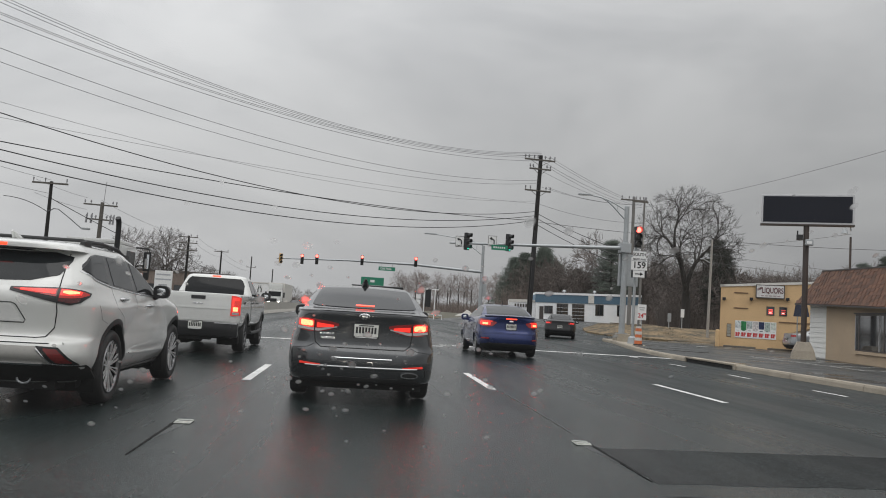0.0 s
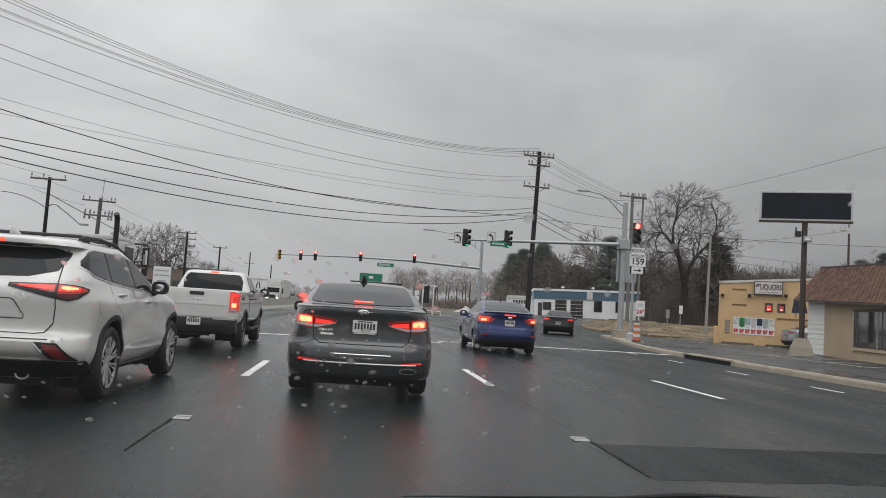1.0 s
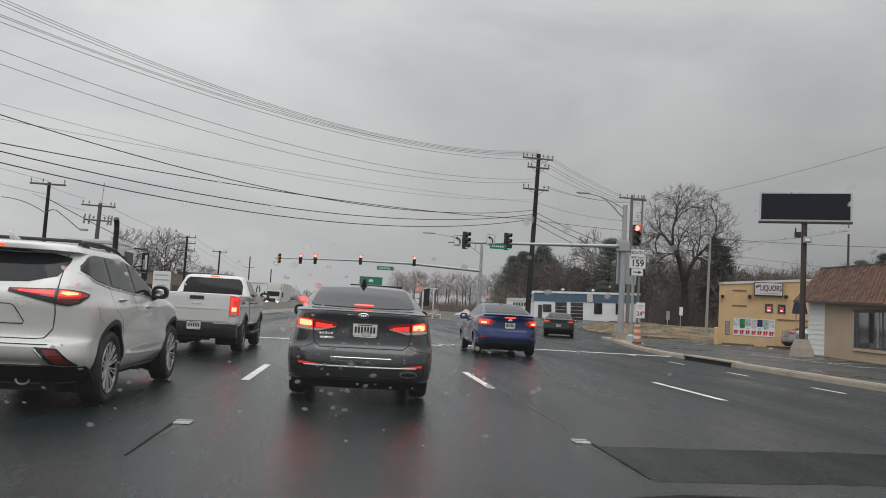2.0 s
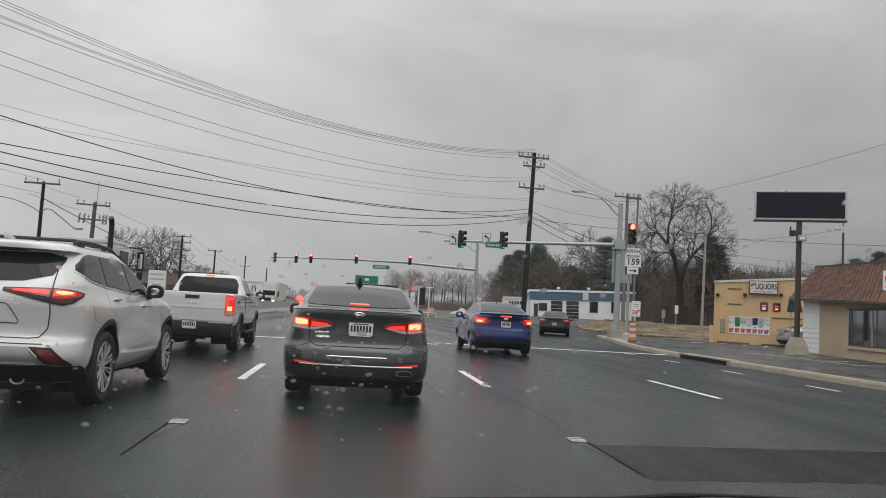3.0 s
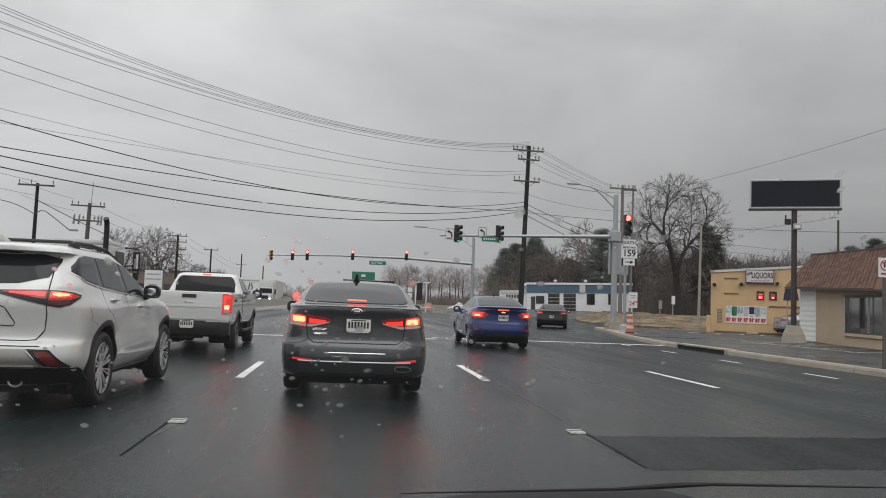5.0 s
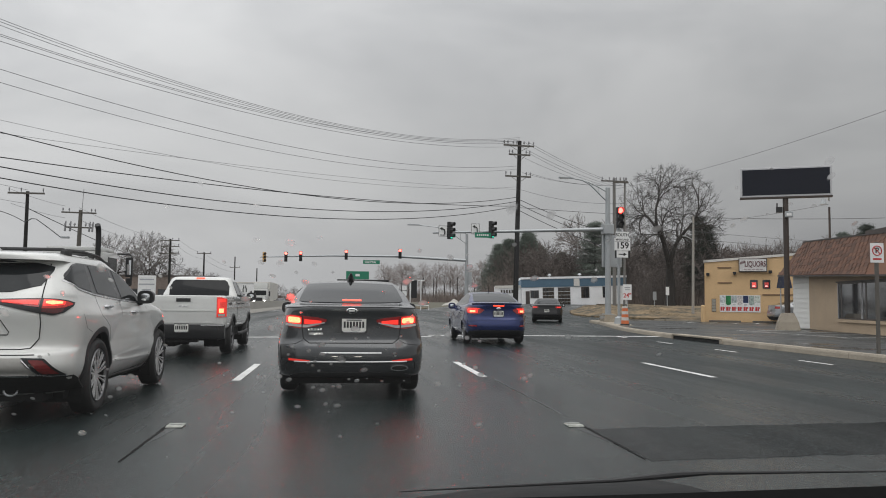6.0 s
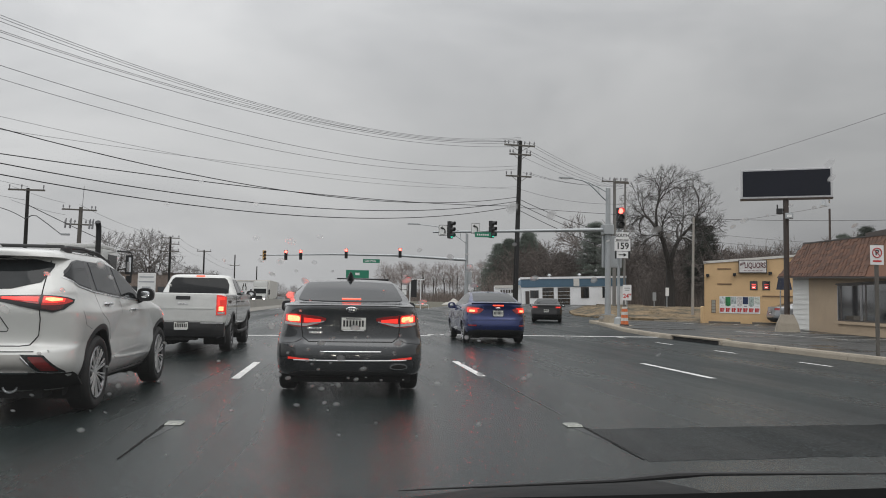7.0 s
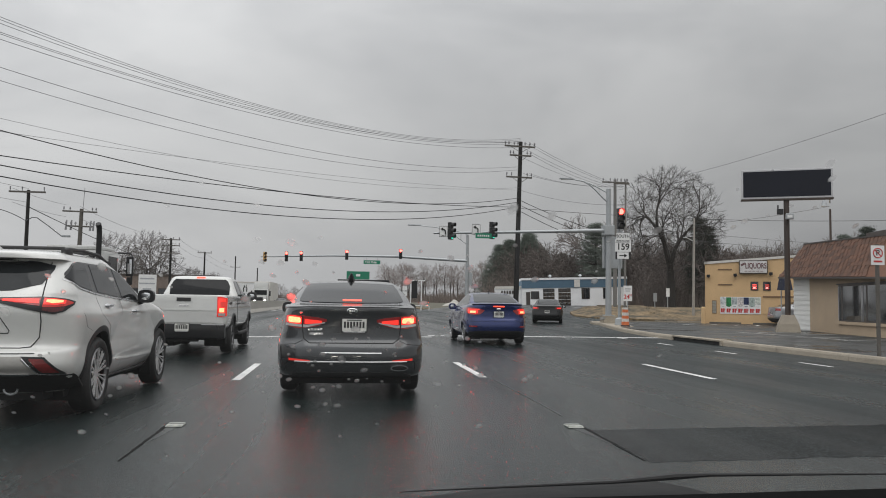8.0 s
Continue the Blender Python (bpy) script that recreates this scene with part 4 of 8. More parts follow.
# far mast across the crossing
far = thing("signal_mast", "galvanised far-side signal mast with a long arm", "signal mast", pose(13.9, 88.0, 0.2))
part("pole", tubem([(0, 0, -0.2), (0, 0, 8.6)], [0.24, 0.15], 14), M["galv"], far, smooth=True)
part("arm", tubem([(0, 0, 5.62), (-8, 0, 5.95), (-15, 0, 5.9), (-22.8, 0, 5.62)], [0.17, 0.14, 0.10, 0.06], 10), M["galv"], far, smooth=True)
part("lamp_arm", tubem([(0, 0, 8.62), (-0.75, 0, 8.88), (-1.65, 0, 9.12), (-3.1, 0, 9.28), (-5.4, 0, 9.50)], 0.05, 6), M["galv"], far, smooth=True)
part("lamp_brace", tubem([(0, 0, 7.45), (-0.75, 0, 7.98), (-1.7, 0, 8.62), (-2.6, 0, 9.02), (-3.3, 0, 9.24)], 0.045, 6), M["galv"], far, smooth=True)
for x, z0, z1 in ((-0.75, 7.98, 8.88), (-1.7, 8.62, 9.12)):
    part("lamp_strut", tubem([(x, 0, z0), (x, 0, z1)], 0.035, 6), M["galv"], far, smooth=True)
part("street_light", boxm(-6.75, -5.35, -0.16, 0.16, 9.46, 9.60, bevel=0.04), M["galv"], far)
part("control_box", boxm(0.15, 0.55, -0.2, 0.2, 2.9, 4.3), M["galv"], far)
for x, z, mtl, lit in ((-8.43, 5.80, M["sig_yellow"], -1), (-6.12, 5.88, M["black"], 0), (-4.53, 5.95, M["black"], 0), (0.41, 6.2, M["black"], 0), (6.35, 6.42, M["black"], 0)):
    signal_head(pose(x, 87.7, z), lit, mtl, 0 if lit >= 0 else 20,
                "yellow-housed traffic signal seen unlit at the arm's end" if lit < 0 else "black three-lamp traffic signal showing red")
s = plate_sign("street_sign", pose(3.2, 87.8, 5.45), 1.85, 0.42, M["green_sign"], "green street name sign with white lettering")
words("lettering", "Old Phila", 0.34, M["white_sign"], s, Matrix.Translation((-0.12, -0.01, 0)), bold=0.006)
for x in (-0.6, 0.6):
    part("hanger", boxm(x - 0.02, x + 0.02, 0.0, 0.03, 0.2, 0.62), M["galv"], s)
s = thing("overhead_sign", "green overhead guide sign on steel posts", "sign", pose(2.9, 150.0, 0))
part("panel", boxm(-2.15, 2.15, -0.03, 0.03, 5.2, 6.7, bevel=0.02), M["green_sign"], s)
part("print", boxm(-0.4, 0.4, -0.04, -0.031, 5.75, 6.2), M["white_sign"], s)
for x in (-1.5, 1.5):
    part("post", boxm(x - 0.08, x + 0.08, 0.031, 0.15, 0, 6.6), M["galv"], s)

# ---- utility poles ----


def crossarm(p, x0, x1, y, z, pins, big=0.1, droop=0.0):
    bm = boxm(x0, x1, y - 0.16, y - 0.05, z - 0.06, z + 0.06)
    arm = part("crossarm", bm, M["wood_grey"], p)
    for px in pins:
        part("insulator", tubem([(px, y - 0.1, z + 0.06), (px, y - 0.1, z + 0.16), (px, y - 0.1, z + 0.22), (px, y - 0.1, z + 0.38)], [0.025, 0.03, big, 0.05], 8), M["ceramic"], arm)
    return arm


def utility_pole(x, y, h, r=0.15, lean=0.0, material=None, label="tall dark wooden utility pole with crossarms"):
    p = thing("utility_pole", label, "utility pole", pose(x, y, rise(x, y), 0, lean, 0), group="utility poles")
    part("pole", tubem([(0, 0, -0.1), (0, 0, h)], [r * 1.15, r * 0.8], 12), material or M["wood"], p, smooth=True)
    return p


up = utility_pole(13.95, 63.0, 14.4, 0.2, 1.3)
crossarm(up, -1.35, 1.2, 0, 14.0, (-1.3, -1.0, -0.55, -0.25, 0.35, 0.75, 1.15), 0.07)
crossarm(up, -0.9, 0.9, 0, 13.25, (-0.85, -0.6, 0.55, 0.85), 0.07)
crossarm(up, -1.15, 1.0, 0, 11.45, (-1.1, -0.7, 0.6, 0.95), 0.06)
for z, w in ((14.0, 0.8), (13.25, 0.5), (11.45, 0.6)):
    for s in (-1, 1):
        part("brace", tubem([(0, -0.12, z - 0.5), (s * w, -0.12, z - 0.06)], 0.02, 5), M["wood_grey"], up)
part("cable_guard", boxm(-0.12, 0.12, -0.26, -0.14, 1.0, 8.2), M["black"], up)
p = utility_pole(-22.6, 60, 8.8, 0.14)
crossarm(p, -1.3, 1.2, 0, 8.65, (-1.22, -0.4, 1.1), 0.05)
part("lamp_arm", tubem([(-0.06, -0.1, 6.54), (0.45, -0.3, 6.80), (0.85, -0.5, 6.76), (1.81, -0.8, 6.12), (2.72, -1, 5.45)], 0.034, 6), M["wire"], p)
part("street_light", boxm(2.75, 3.3, -1.15, -0.85, 5.38, 5.52, bevel=0.03), M["galv"], p)
p = utility_pole(-22.2, 70, 8.6, 0.19, 1.0, M["wood_grey"], "weathered utility pole with three pole-top cutouts")
crossarm(p, -1.5, 1.3, 0, 8.35, (-1.4, -0.9, 0.9, 1.2), 0.07)
crossarm(p, -1.2, 1.1, 0, 7.1, (-1.15, -0.75, -0.4, 0.5, 0.8, 1.05), 0.10)
for x in (-1.15, -0.75, 0.8, 1.05):
    part("fuse_cutout", tubem([(x, -0.15, 6.75), (x + 0.08, -0.2, 7.6)], [0.09, 0.05], 8), M["ceramic"], p)
part("spike", tubem([(0.1, 0, 8.5), (0.15, 0, 10.4)], 0.02, 5), M["wire"], p)
p = utility_pole(-23.0, 110, 9.2, 0.17)
crossarm(p, -1.2, 1.2, 0, 9.0, (-1.1, 0.3, 1.1))
crossarm(p, -1.2, 1.2, 0, 8.2, (-1.1, 1.1))
crossarm(p, -1.2, 1.2, 0, 7.2, (-1.1, 1.1))
p = utility_pole(-23.6, 140, 9.2, 0.16)
crossarm(p, -1.2, 1.2, 0, 9.0, (-1.1, 1.1))
p = utility_pole(-26.3, 200, 11.7, 0.17)
crossarm(p, -1.2, 1.2, 0, 9.0, (-1.1, 1.1))
p = utility_pole(-22.5, 215, 9.5, 0.17)
p = utility_pole(21.3, 58, 10.6, 0.085, 0.5, M["wood_silver"], "weathered grey wooden utility pole behind the corner")
crossarm(p, -0.95, 0.25, 0, 10.4, (-0.9, -0.4, 0.0), 0.06)
p = utility_pole(25.5, 72, 12.2, 0.17, 0, M["wood_silver"], "weathered grey wooden utility pole behind the corner")
crossarm(p, -1.3, 1.3, 0, 11.9, (-1.2, -0.5, 0.2, 0.9, 1.2), 0.06)
p = utility_pole(27.7, 60, 7.9, 0.10, 0.8, mat("silvered_pole_wood", (0.31, 0.295, 0.27), 0.85, vary=0.25, scale=3, fine=20, bump=0.4, stretch=(4, 4, 0.3)), "slim grey wooden pole with a short light arm")
part("lamp_arm", tubem([(0, 0, 6.0), (-0.6, 0, 6.3), (-0.9, 0, 6.3)], 0.035, 6), M["galv"], p)
part("lamp_arm", tubem([(0, 0, 7.4), (-0.5, 0, 7.6)], 0.035, 6), M["galv"], p)
p = utility_pole(-30.0, 15.0, 16.8, 0.2)
crossarm(p, -1.3, 1.3, 0, 16.3, (-1.2, -0.5, 0.5, 1.2))
p = utility_pole(31.5, 47.8, 7.6, 0.08, 0, M["steel_dark"], "steel lamp post with a shaded lamp behind the shop")
part("lamp_arm", tubem([(0, 0, 8.0), (-0.1, -0.1, 8.35), (-0.5, -0.2, 8.3), (-0.55, -0.2, 8.0)], 0.05, 8), M["galv"], p)
part("lamp_shade", tubem([(-0.55, -0.2, 7.75), (-0.55, -0.2, 8.1)], [0.2, 0.12], 10), M["galv"], p)

# wires: spans in one upright plane, z = c0 + c1 s + c2 s^2 along the way from the crossing's pole
WA, WB = Vector((14.3, 63.0)), Vector((-30.0, 15.0))
WU = (WB - WA).normalized()
WN = Vector((-WU.y, WU.x))
WL = (WB - WA).length


def span(name, c, radius, side, material, label):
    bm = bmesh.new()
    pts = []
    for k in range(41):
        s = WL * k / 40
        q = WA + WU * s + WN * side
        pts.append((q.x, q.y, c[0] + c[1] * s + c[2] * s * s))
    tube(bm, pts, radius, 5)
    return tagged(link(name, bm, material, smooth=True), label, "wire", group="overhead lines")


TH = "thin overhead power line hanging across the highway"
CB = "thick black communication cable hanging across the highway"
for k, (c, r, m) in enumerate((
        ((14.70, -0.2258, 0.0040), 0.011, "wire"), ((14.58, -0.2214, 0.0039), 0.011, "wire"), ((14.46, -0.2179, 0.0038), 0.011, "wire"),
        ((14.42, -0.2090, 0.0034), 0.011, "wire"), ((14.27, -0.2050, 0.00335), 0.011, "wire"), ((13.97, -0.1966, 0.0032), 0.012, "wire"),
        ((12.35, -0.1884, 0.0033), 0.012, "wire"), ((12.11, -0.1995, 0.0034), 0.011, "wire"),
        ((10.63, -0.1628, 0.0025), 0.008, "wire"), ((10.39, -0.1040, 0.0009), 0.008, "wire"),
        ((9.79, -0.1949, 0.0035), 0.022, "cable"), ((9.02, -0.1061, 0.0012), 0.022, "cable"), ((9.46, -0.2039, 0.0031), 0.024, "cable"), ((9.08, -0.2136, 0.0033), 0.024, "cable"))):
    span("power_line" if m == "wire" else "cable", c, r, 0.0, M[m], TH if m == "wire" else CB)


def line(a, b, sag, radius, material, label, name="power_line"):
    pts = []
    a, b = Vector(a), Vector(b)
    for k in range(25):
        t = k / 24
        q = a.lerp(b, t)
        pts.append((q.x, q.y, q.z - 4 * sag * t * (1 - t)))
    return tagged(link(name, tubem(pts, radius, 5), material, smooth=True), label, "wire", group="overhead lines")


FT = "thin overhead line between utility poles"
for x0, z0, x1 in ((15.1, 14.3, 26.7), (14.7, 14.3, 26.2), (14.3, 14.0, 25.5), (14.9, 13.5, 24.8), (13.6, 13.5, 24.3)):
    line((x0, 63, z0), (x1, 72, 12.3), 0.3, 0.012, M["wire"], FT)
for x0, z0 in ((15.0, 11.8), (14.5, 11.8), (14.3, 10.4)):
    line((x0, 63, z0), (21.2, 58.0, z0 - 1.6), 0.35, 0.012, M["wire"], FT)
for z0, z1 in ((9.6, 6.2), (9.2, 5.6), (8.7, 5.0)):
    line((14.2, 63, z0), (21.4, 58.0, z1), 0.25, 0.024, M["cable"], "thick black cable sloping between utility poles", "cable")
line((14.2, 63, 8.9), (46, 62, 8.7), 0.4, 0.018, M["cable"], FT)
line((25.5, 72, 12.0), (28.4, 30.0, 11.6), 0.6, 0.012, M["wire"], FT)
line((27.7, 60, 7.6), (31.5, 47.8, 7.8), 0.15, 0.012, M["wire"], FT)
line((27.7, 60, 7.0), (60, 52, 5.6), 0.5, 0.012, M["wire"], FT)
line((27.7, 60, 6.4), (60, 52, 4.9), 0.5, 0.012, M["wire"], FT)
for dz in (0.0, -1.0):
    line((-23.7, 60, 8.9 + dz), (-23.3, 70, 8.9 + dz), 0.1, 0.012, M["wire"], FT)
    line((-22.2, 70, 8.8 + dz), (-23.0, 110, 9.2 + dz), 0.5, 0.014, M["wire"], FT)
    line((-22.0, 110, 9.2 + dz), (-23.6, 140, 9.1 + dz), 0.4, 0.014, M["wire"], FT)
    line((-23.6, 140, 9.0 + dz), (-26.3, 200, 9.0 + dz), 0.5, 0.016, M["wire"], FT)
    line((-22.6, 60, 8.9 + dz), (-26, 20, 9.4 + dz), 0.6, 0.012, M["wire"], FT)
line((-22.6, 60, 7.6), (-23.0, 110, 5.2), 0.3, 0.03, M["cable"], "black cable along the far poles", "cable")
line((-23.0, 110, 6.4), (-23.6, 140, 5.8), 0.6, 0.035, M["cable"], "black cable along the far poles", "cable")
line((-22.66, 60, 6.54), (-25.4, 59, 7.4), -0.25, 0.025, M["cable"], "black cable along the far poles", "cable")

# no-parking sign
np_ = thing("no_parking_sign", "white no-parking sign on a weathered post", "sign", pose(11.92, 16.4, 0.12, 0, 0, -4))
part("post", boxm(-0.04, 0.04, -0.02, 0.02, 0, 2.5), M["wood_grey"], np_)
pl = part("plate", boxm(-0.155, 0.155, -0.032, -0.021, 2.03, 2.47), M["white_sign"], np_)
bm = bmesh.new()
ring = [(0.105 * math.cos(a), 0.105 * math.sin(a)) for a in [2 * math.pi * k / 20 for k in range(21)]]
tube(bm, [(x, -0.036, 2.30 + z) for x, z in ring], 0.012, 6)
tube(bm, [(-0.075, -0.036, 2.375), (0.075, -0.036, 2.225)], 0.010, 6)
part("red_ring", bm, M["red_paint"], pl)
words("letter", "P", 0.17, M["black"], pl, Matrix.Translation((0, -0.034, 2.30)), extrude=0.002, bold=0.004)
part("print", boxm(-0.1, 0.1, -0.036, -0.033, 2.09, 2.13), M["red_paint"], pl)

# ---- vehicles ----
M.update({
    "paint_white": mat("white_car_paint", (0.64, 0.645, 0.625), 0.22, vary=0.03, scale=1.2, fine=8, coat=1.0, tint=(0.60, 0.605, 0.585)),
    "paint_grey": mat("graphite_car_paint", (0.041, 0.0445, 0.048), 0.26, metal=0.5, vary=0.12, scale=1.5, fine=300, coat=1.0),
    "paint_blue": mat("blue_car_paint", (0.011, 0.024, 0.115), 0.25, metal=0.5, vary=0.12, scale=1.5, fine=300, coat=0.8),
    "paint_black": mat("black_car_paint", (0.009, 0.009, 0.010), 0.3, vary=0.2, scale=2, fine=60, coat=0.3, spec=0.4),
    "paint_silver": mat("silver_car_paint", (0.24, 0.25, 0.26), 0.3, metal=0.5, vary=0.08, coat=1.0),
    "auto_glass": mat("tinted_car_glass", (0.012, 0.014, 0.015), 0.05, vary=0.25, scale=1.2, fine=9, spec=0.27),
    # lit copy of the car glass: paler, more specular, for the sky reflected
    "pale_glass": mat("sky_lit_car_glass", (0.016, 0.020, 0.021), 0.05, vary=0.25, scale=1.2, fine=9, spec=0.5),
    "dark_glass": mat("privacy_glass", (0.008, 0.009, 0.010), 0.05, vary=0.25, scale=1.2, fine=9, spec=0.22),
    "plastic": mat("black_textured_plastic", (0.020, 0.020, 0.021), 0.6, vary=0.25, scale=3, fine=120, bump=0.15),
    "under": mat("dark_underbody", (0.008, 0.008, 0.008), 0.9, vary=0.3),
    "rubber": mat("tyre_rubber", (0.018, 0.018, 0.018), 0.7, vary=0.25, scale=6, fine=60, bump=0.2),
    "alloy": mat("alloy_wheel", (0.52, 0.52, 0.53), 0.28, metal=0.85, vary=0.1, scale=8, fine=60),
    "alloy_bright": mat("bright_machined_alloy", (0.70, 0.70, 0.70), 0.30, metal=0.55, vary=0.08, scale=8, fine=60),
    "alloy_dark": mat("dark_alloy_wheel", (0.16, 0.16, 0.165), 0.35, metal=0.7, vary=0.15, scale=8, fine=60),
    "chrome": mat("chrome_trim", (0.78, 0.78, 0.79), 0.28, metal=1.0, vary=0.06),
    "chrome_dull": mat("wet_dull_chrome", (0.50, 0.50, 0.50), 0.34, metal=1.0, vary=0.12, scale=5),
    "tail_red": mat("red_tail_lens", (0.30, 0.012, 0.012), 0.15, vary=0.2, scale=5, coat=0.8),
    "tail_deep": mat("deep_red_reflector", (0.14, 0.010, 0.010), 0.2, vary=0.3, scale=8, coat=0.6),
    "tail_smoked": mat("smoked_tail_lens", (0.07, 0.006, 0.006), 0.12, vary=0.3, scale=8, coat=0.8),
    "tail_clear": mat("clear_tail_lens", (0.45, 0.42, 0.42), 0.15, vary=0.15, scale=9, coat=0.8),
    "tail_lit": glow("lit_tail_lamp", (1.0, 0.035, 0.02), 1.15),
    "tail_dim": glow("dim_tail_lens", (1.0, 0.05, 0.03), 0.22, base=(0.22, 0.01, 0.01)),
    "tail_soft": glow("soft_lit_reflector", (1.0, 0.05, 0.03), 0.55, base=(0.25, 0.012, 0.012)),
    "own_head": glow("own_headlamp", (1.0, 0.93, 0.80), 90.0, base=(0.6, 0.6, 0.6)),
    "brake_lit": glow("lit_brake_lamp", (1.0, 0.042, 0.018), 22.0),
    "chmsl": glow("lit_high_brake_lamp", (1.0, 0.06, 0.02), 2.4),
    "head_lit": glow("lit_headlamp", (1.0, 0.93, 0.82), 25.0, base=(0.6, 0.6, 0.6)),
    "plate_white": mat("licence_plate", (0.66, 0.66, 0.62), 0.4, vary=0.1, scale=12),
    "mirror_face": mat("mirror_glass", (0.75, 0.77, 0.78), 0.03, metal=1.0, vary=0.03),
    "seal": mat("panel_gap", (0.010, 0.010, 0.010), 0.8),
})


def crom(ctrl, n):
    """Smooth rows through control rows (monotone enough: Catmull-Rom with tension)."""
    c = np.array(ctrl, float)
    t = np.linspace(0, len(c) - 1, n)
    i = np.minimum(t.astype(int), len(c) - 2)
    f = (t - i)[:, None]
    d = np.zeros_like(c)
    d[1:-1] = (c[2:] - c[:-2]) / 2
    d[0], d[-1] = c[1] - c[0], c[-1] - c[-2]
    s = (c[1:] - c[:-1])
    for k in range(len(c) - 1):
        flat = np.abs(s[k]) < 1e-9
        d[k][flat] = 0
        d[k + 1][flat] = 0
    lim = np.zeros_like(d)
    for k in range(len(c)):
        a = s[max(k - 1, 0)]
        b = s[min(k, len(s) - 1)]
        same = np.sign(a) * np.sign(b) > 0
        lim[k] = np.where(same, np.sign(d[k]) * np.minimum(np.abs(d[k]), 2 * np.minimum(np.abs(a), np.abs(b))), 0)
    d = lim
    p0, p1, m0, m1 = c[i], c[i + 1], d[i], d[i + 1]
    return (2 * f**3 - 3 * f**2 + 1) * p0 + (f**3 - 2 * f**2 + f) * m0 + (-2 * f**3 + 3 * f**2) * p1 + (f**3 - f**2) * m1


class Shell:
    """A car body as a pile of rounded plan outlines: rows of (z, half width, rear y, front y, rear corner depth, front corner depth)."""

    def __init__(self, rows, levels=70, corner=0.34, bow=0.06, bulge=None):
        self.r = crom(rows, levels)
        self.r[:, 0] = np.maximum.accumulate(self.r[:, 0] + np.arange(levels) * 1e-6)
        self.corner, self.bow, self.bulge = corner, bow, bulge

    def at(self, z):
        return [float(np.interp(z, self.r[:, 0], self.r[:, k])) for k in range(1, 6)]

    def end(self, x, row, rear=True):
        w, yr, yf, cr, cf = row
        c = min(self.corner, w * 0.8)
        depth = cr if rear else cf
        q = min(1.0, max(0.0, (abs(x) - (w - c)) / c))
        d = self.bow * min(1.0, (abs(x) / max(w, 1e-6))) ** 2 + depth * (1 - math.sqrt(max(0.0, 1 - q * q)))
        return yr + d if rear else yf - d

    def rear(self, x, z):
        return self.end(x, self.at(z), True)

    def side(self, y, z):
        w, yr, yf, cr, cf = self.at(z)
        c = min(self.corner, w * 0.8)
        f = 1.0
        if y < yr + cr + self.bow:
            q = min(1.0, max(0.0, (yr + cr + self.bow - y) / cr))
            f = math.sqrt(max(0.0, 1 - q * q))
        elif y > yf - cf - self.bow:
            q = min(1.0, max(0.0, (y - (yf - cf - self.bow)) / cf))
            f = math.sqrt(max(0.0, 1 - q * q))
        return w - c + c * f + (f * f * self.bulge(y, z) if self.bulge else 0.0)

    def outline(self, row, m=9, k=12, length=84):
        w, yr, yf, cr, cf = row
        c = min(self.corner, w * 0.8)
        xs = [(w - c) * i / m for i in range(m)] + [w - c + c * math.sin(math.pi / 2 * i / k) for i in range(k + 1)]
        pts = [(x, self.end(x, row, True)) for x in xs]
        y0, y1 = pts[-1][1], self.end(w, row, False)
        pts += [(w, y0 + (y1 - y0) * i / length) for i in range(1, length)]
        pts += [(x, self.end(x, row, False)) for x in reversed(xs)]
        return pts

    def mesh(self, arches=(), ra=0.36, z_axle=0.33):
        bm = bmesh.new()
        rings = []
        for row in self.r:
            half = self.outline(row[1:])
            full = half + [(-x, y) for x, y in reversed(half[1:-1])]
            ring = []
            c = min(self.corner, row[1] * 0.8)
            for x, y in full:
                z = row[0]
                if self.bulge:
                    f = min(1.0, max(0.0, (abs(x) - row[1] + c) / c))
                    x += math.copysign(f * f * self.bulge(y, z), x)
                if abs(x) > 0.45:
                    for ya in arches:
                        dy, dz = y - ya, z - z_axle
                        d = math.hypot(dy, dz)
                        if abs(d - ra) < 0.028 and d > 0:
                            y, z = ya + dy * ra / d, z_axle + dz * ra / d
                ring.append(bm.verts.new((x, y, z)))
            rings.append(ring)
        n = len(rings[0])
        for a, b in zip(rings, rings[1:]):
            for i in range(n):
                q = (a[i], a[(i + 1) % n], b[(i + 1) % n], b[i])
                c = sum((v.co for v in q), Vector()) / 4
                if abs(c.x) > 0.45 and any(math.hypot(c.y - ya, c.z - z_axle) < ra - 0.006 for ya in arches):
                    continue
                bm.faces.new(q)
        bm.faces.new(rings[-1])
        bm.faces.new(rings[0][::-1])
        bmesh.ops.remove_doubles(bm, verts=bm.verts, dist=0.0004)
        bmesh.ops.recalc_face_normals(bm, faces=bm.faces)
        return bm

    def patch(self, where, xs, lo, hi, off=0.006, thick=0.02, rows=8, cols=24, sgn=1):
        """A skin piece lying on the shell: where 'rear' (xs is across, lo/hi heights) or 'side' (xs along the car)."""
        grid = []
        for u in np.linspace(xs[0], xs[-1], cols + 1):
            a, b = float(np.interp(u, xs, lo)), float(np.interp(u, xs, hi))
            grid.append([(float(u), a + (b - a) * j / rows) for j in range(rows + 1)])
        return self.skin(where, grid, off, thick, sgn)

    def panel(self, where, bottom, top, off=0.006, thick=0.02, rows=8, cols=24, sgn=1):
        """A skin piece between a lower and an upper edge line, each a list of (place, height), with slanting ends."""
        def walk_line(pts, f):
            seg = [math.hypot(q[0] - p[0], q[1] - p[1]) for p, q in zip(pts, pts[1:])]
            d = f * sum(seg)
            for (p, q), n in zip(zip(pts, pts[1:]), seg):
                if d <= n + 1e-9:
                    k = d / max(n, 1e-9)
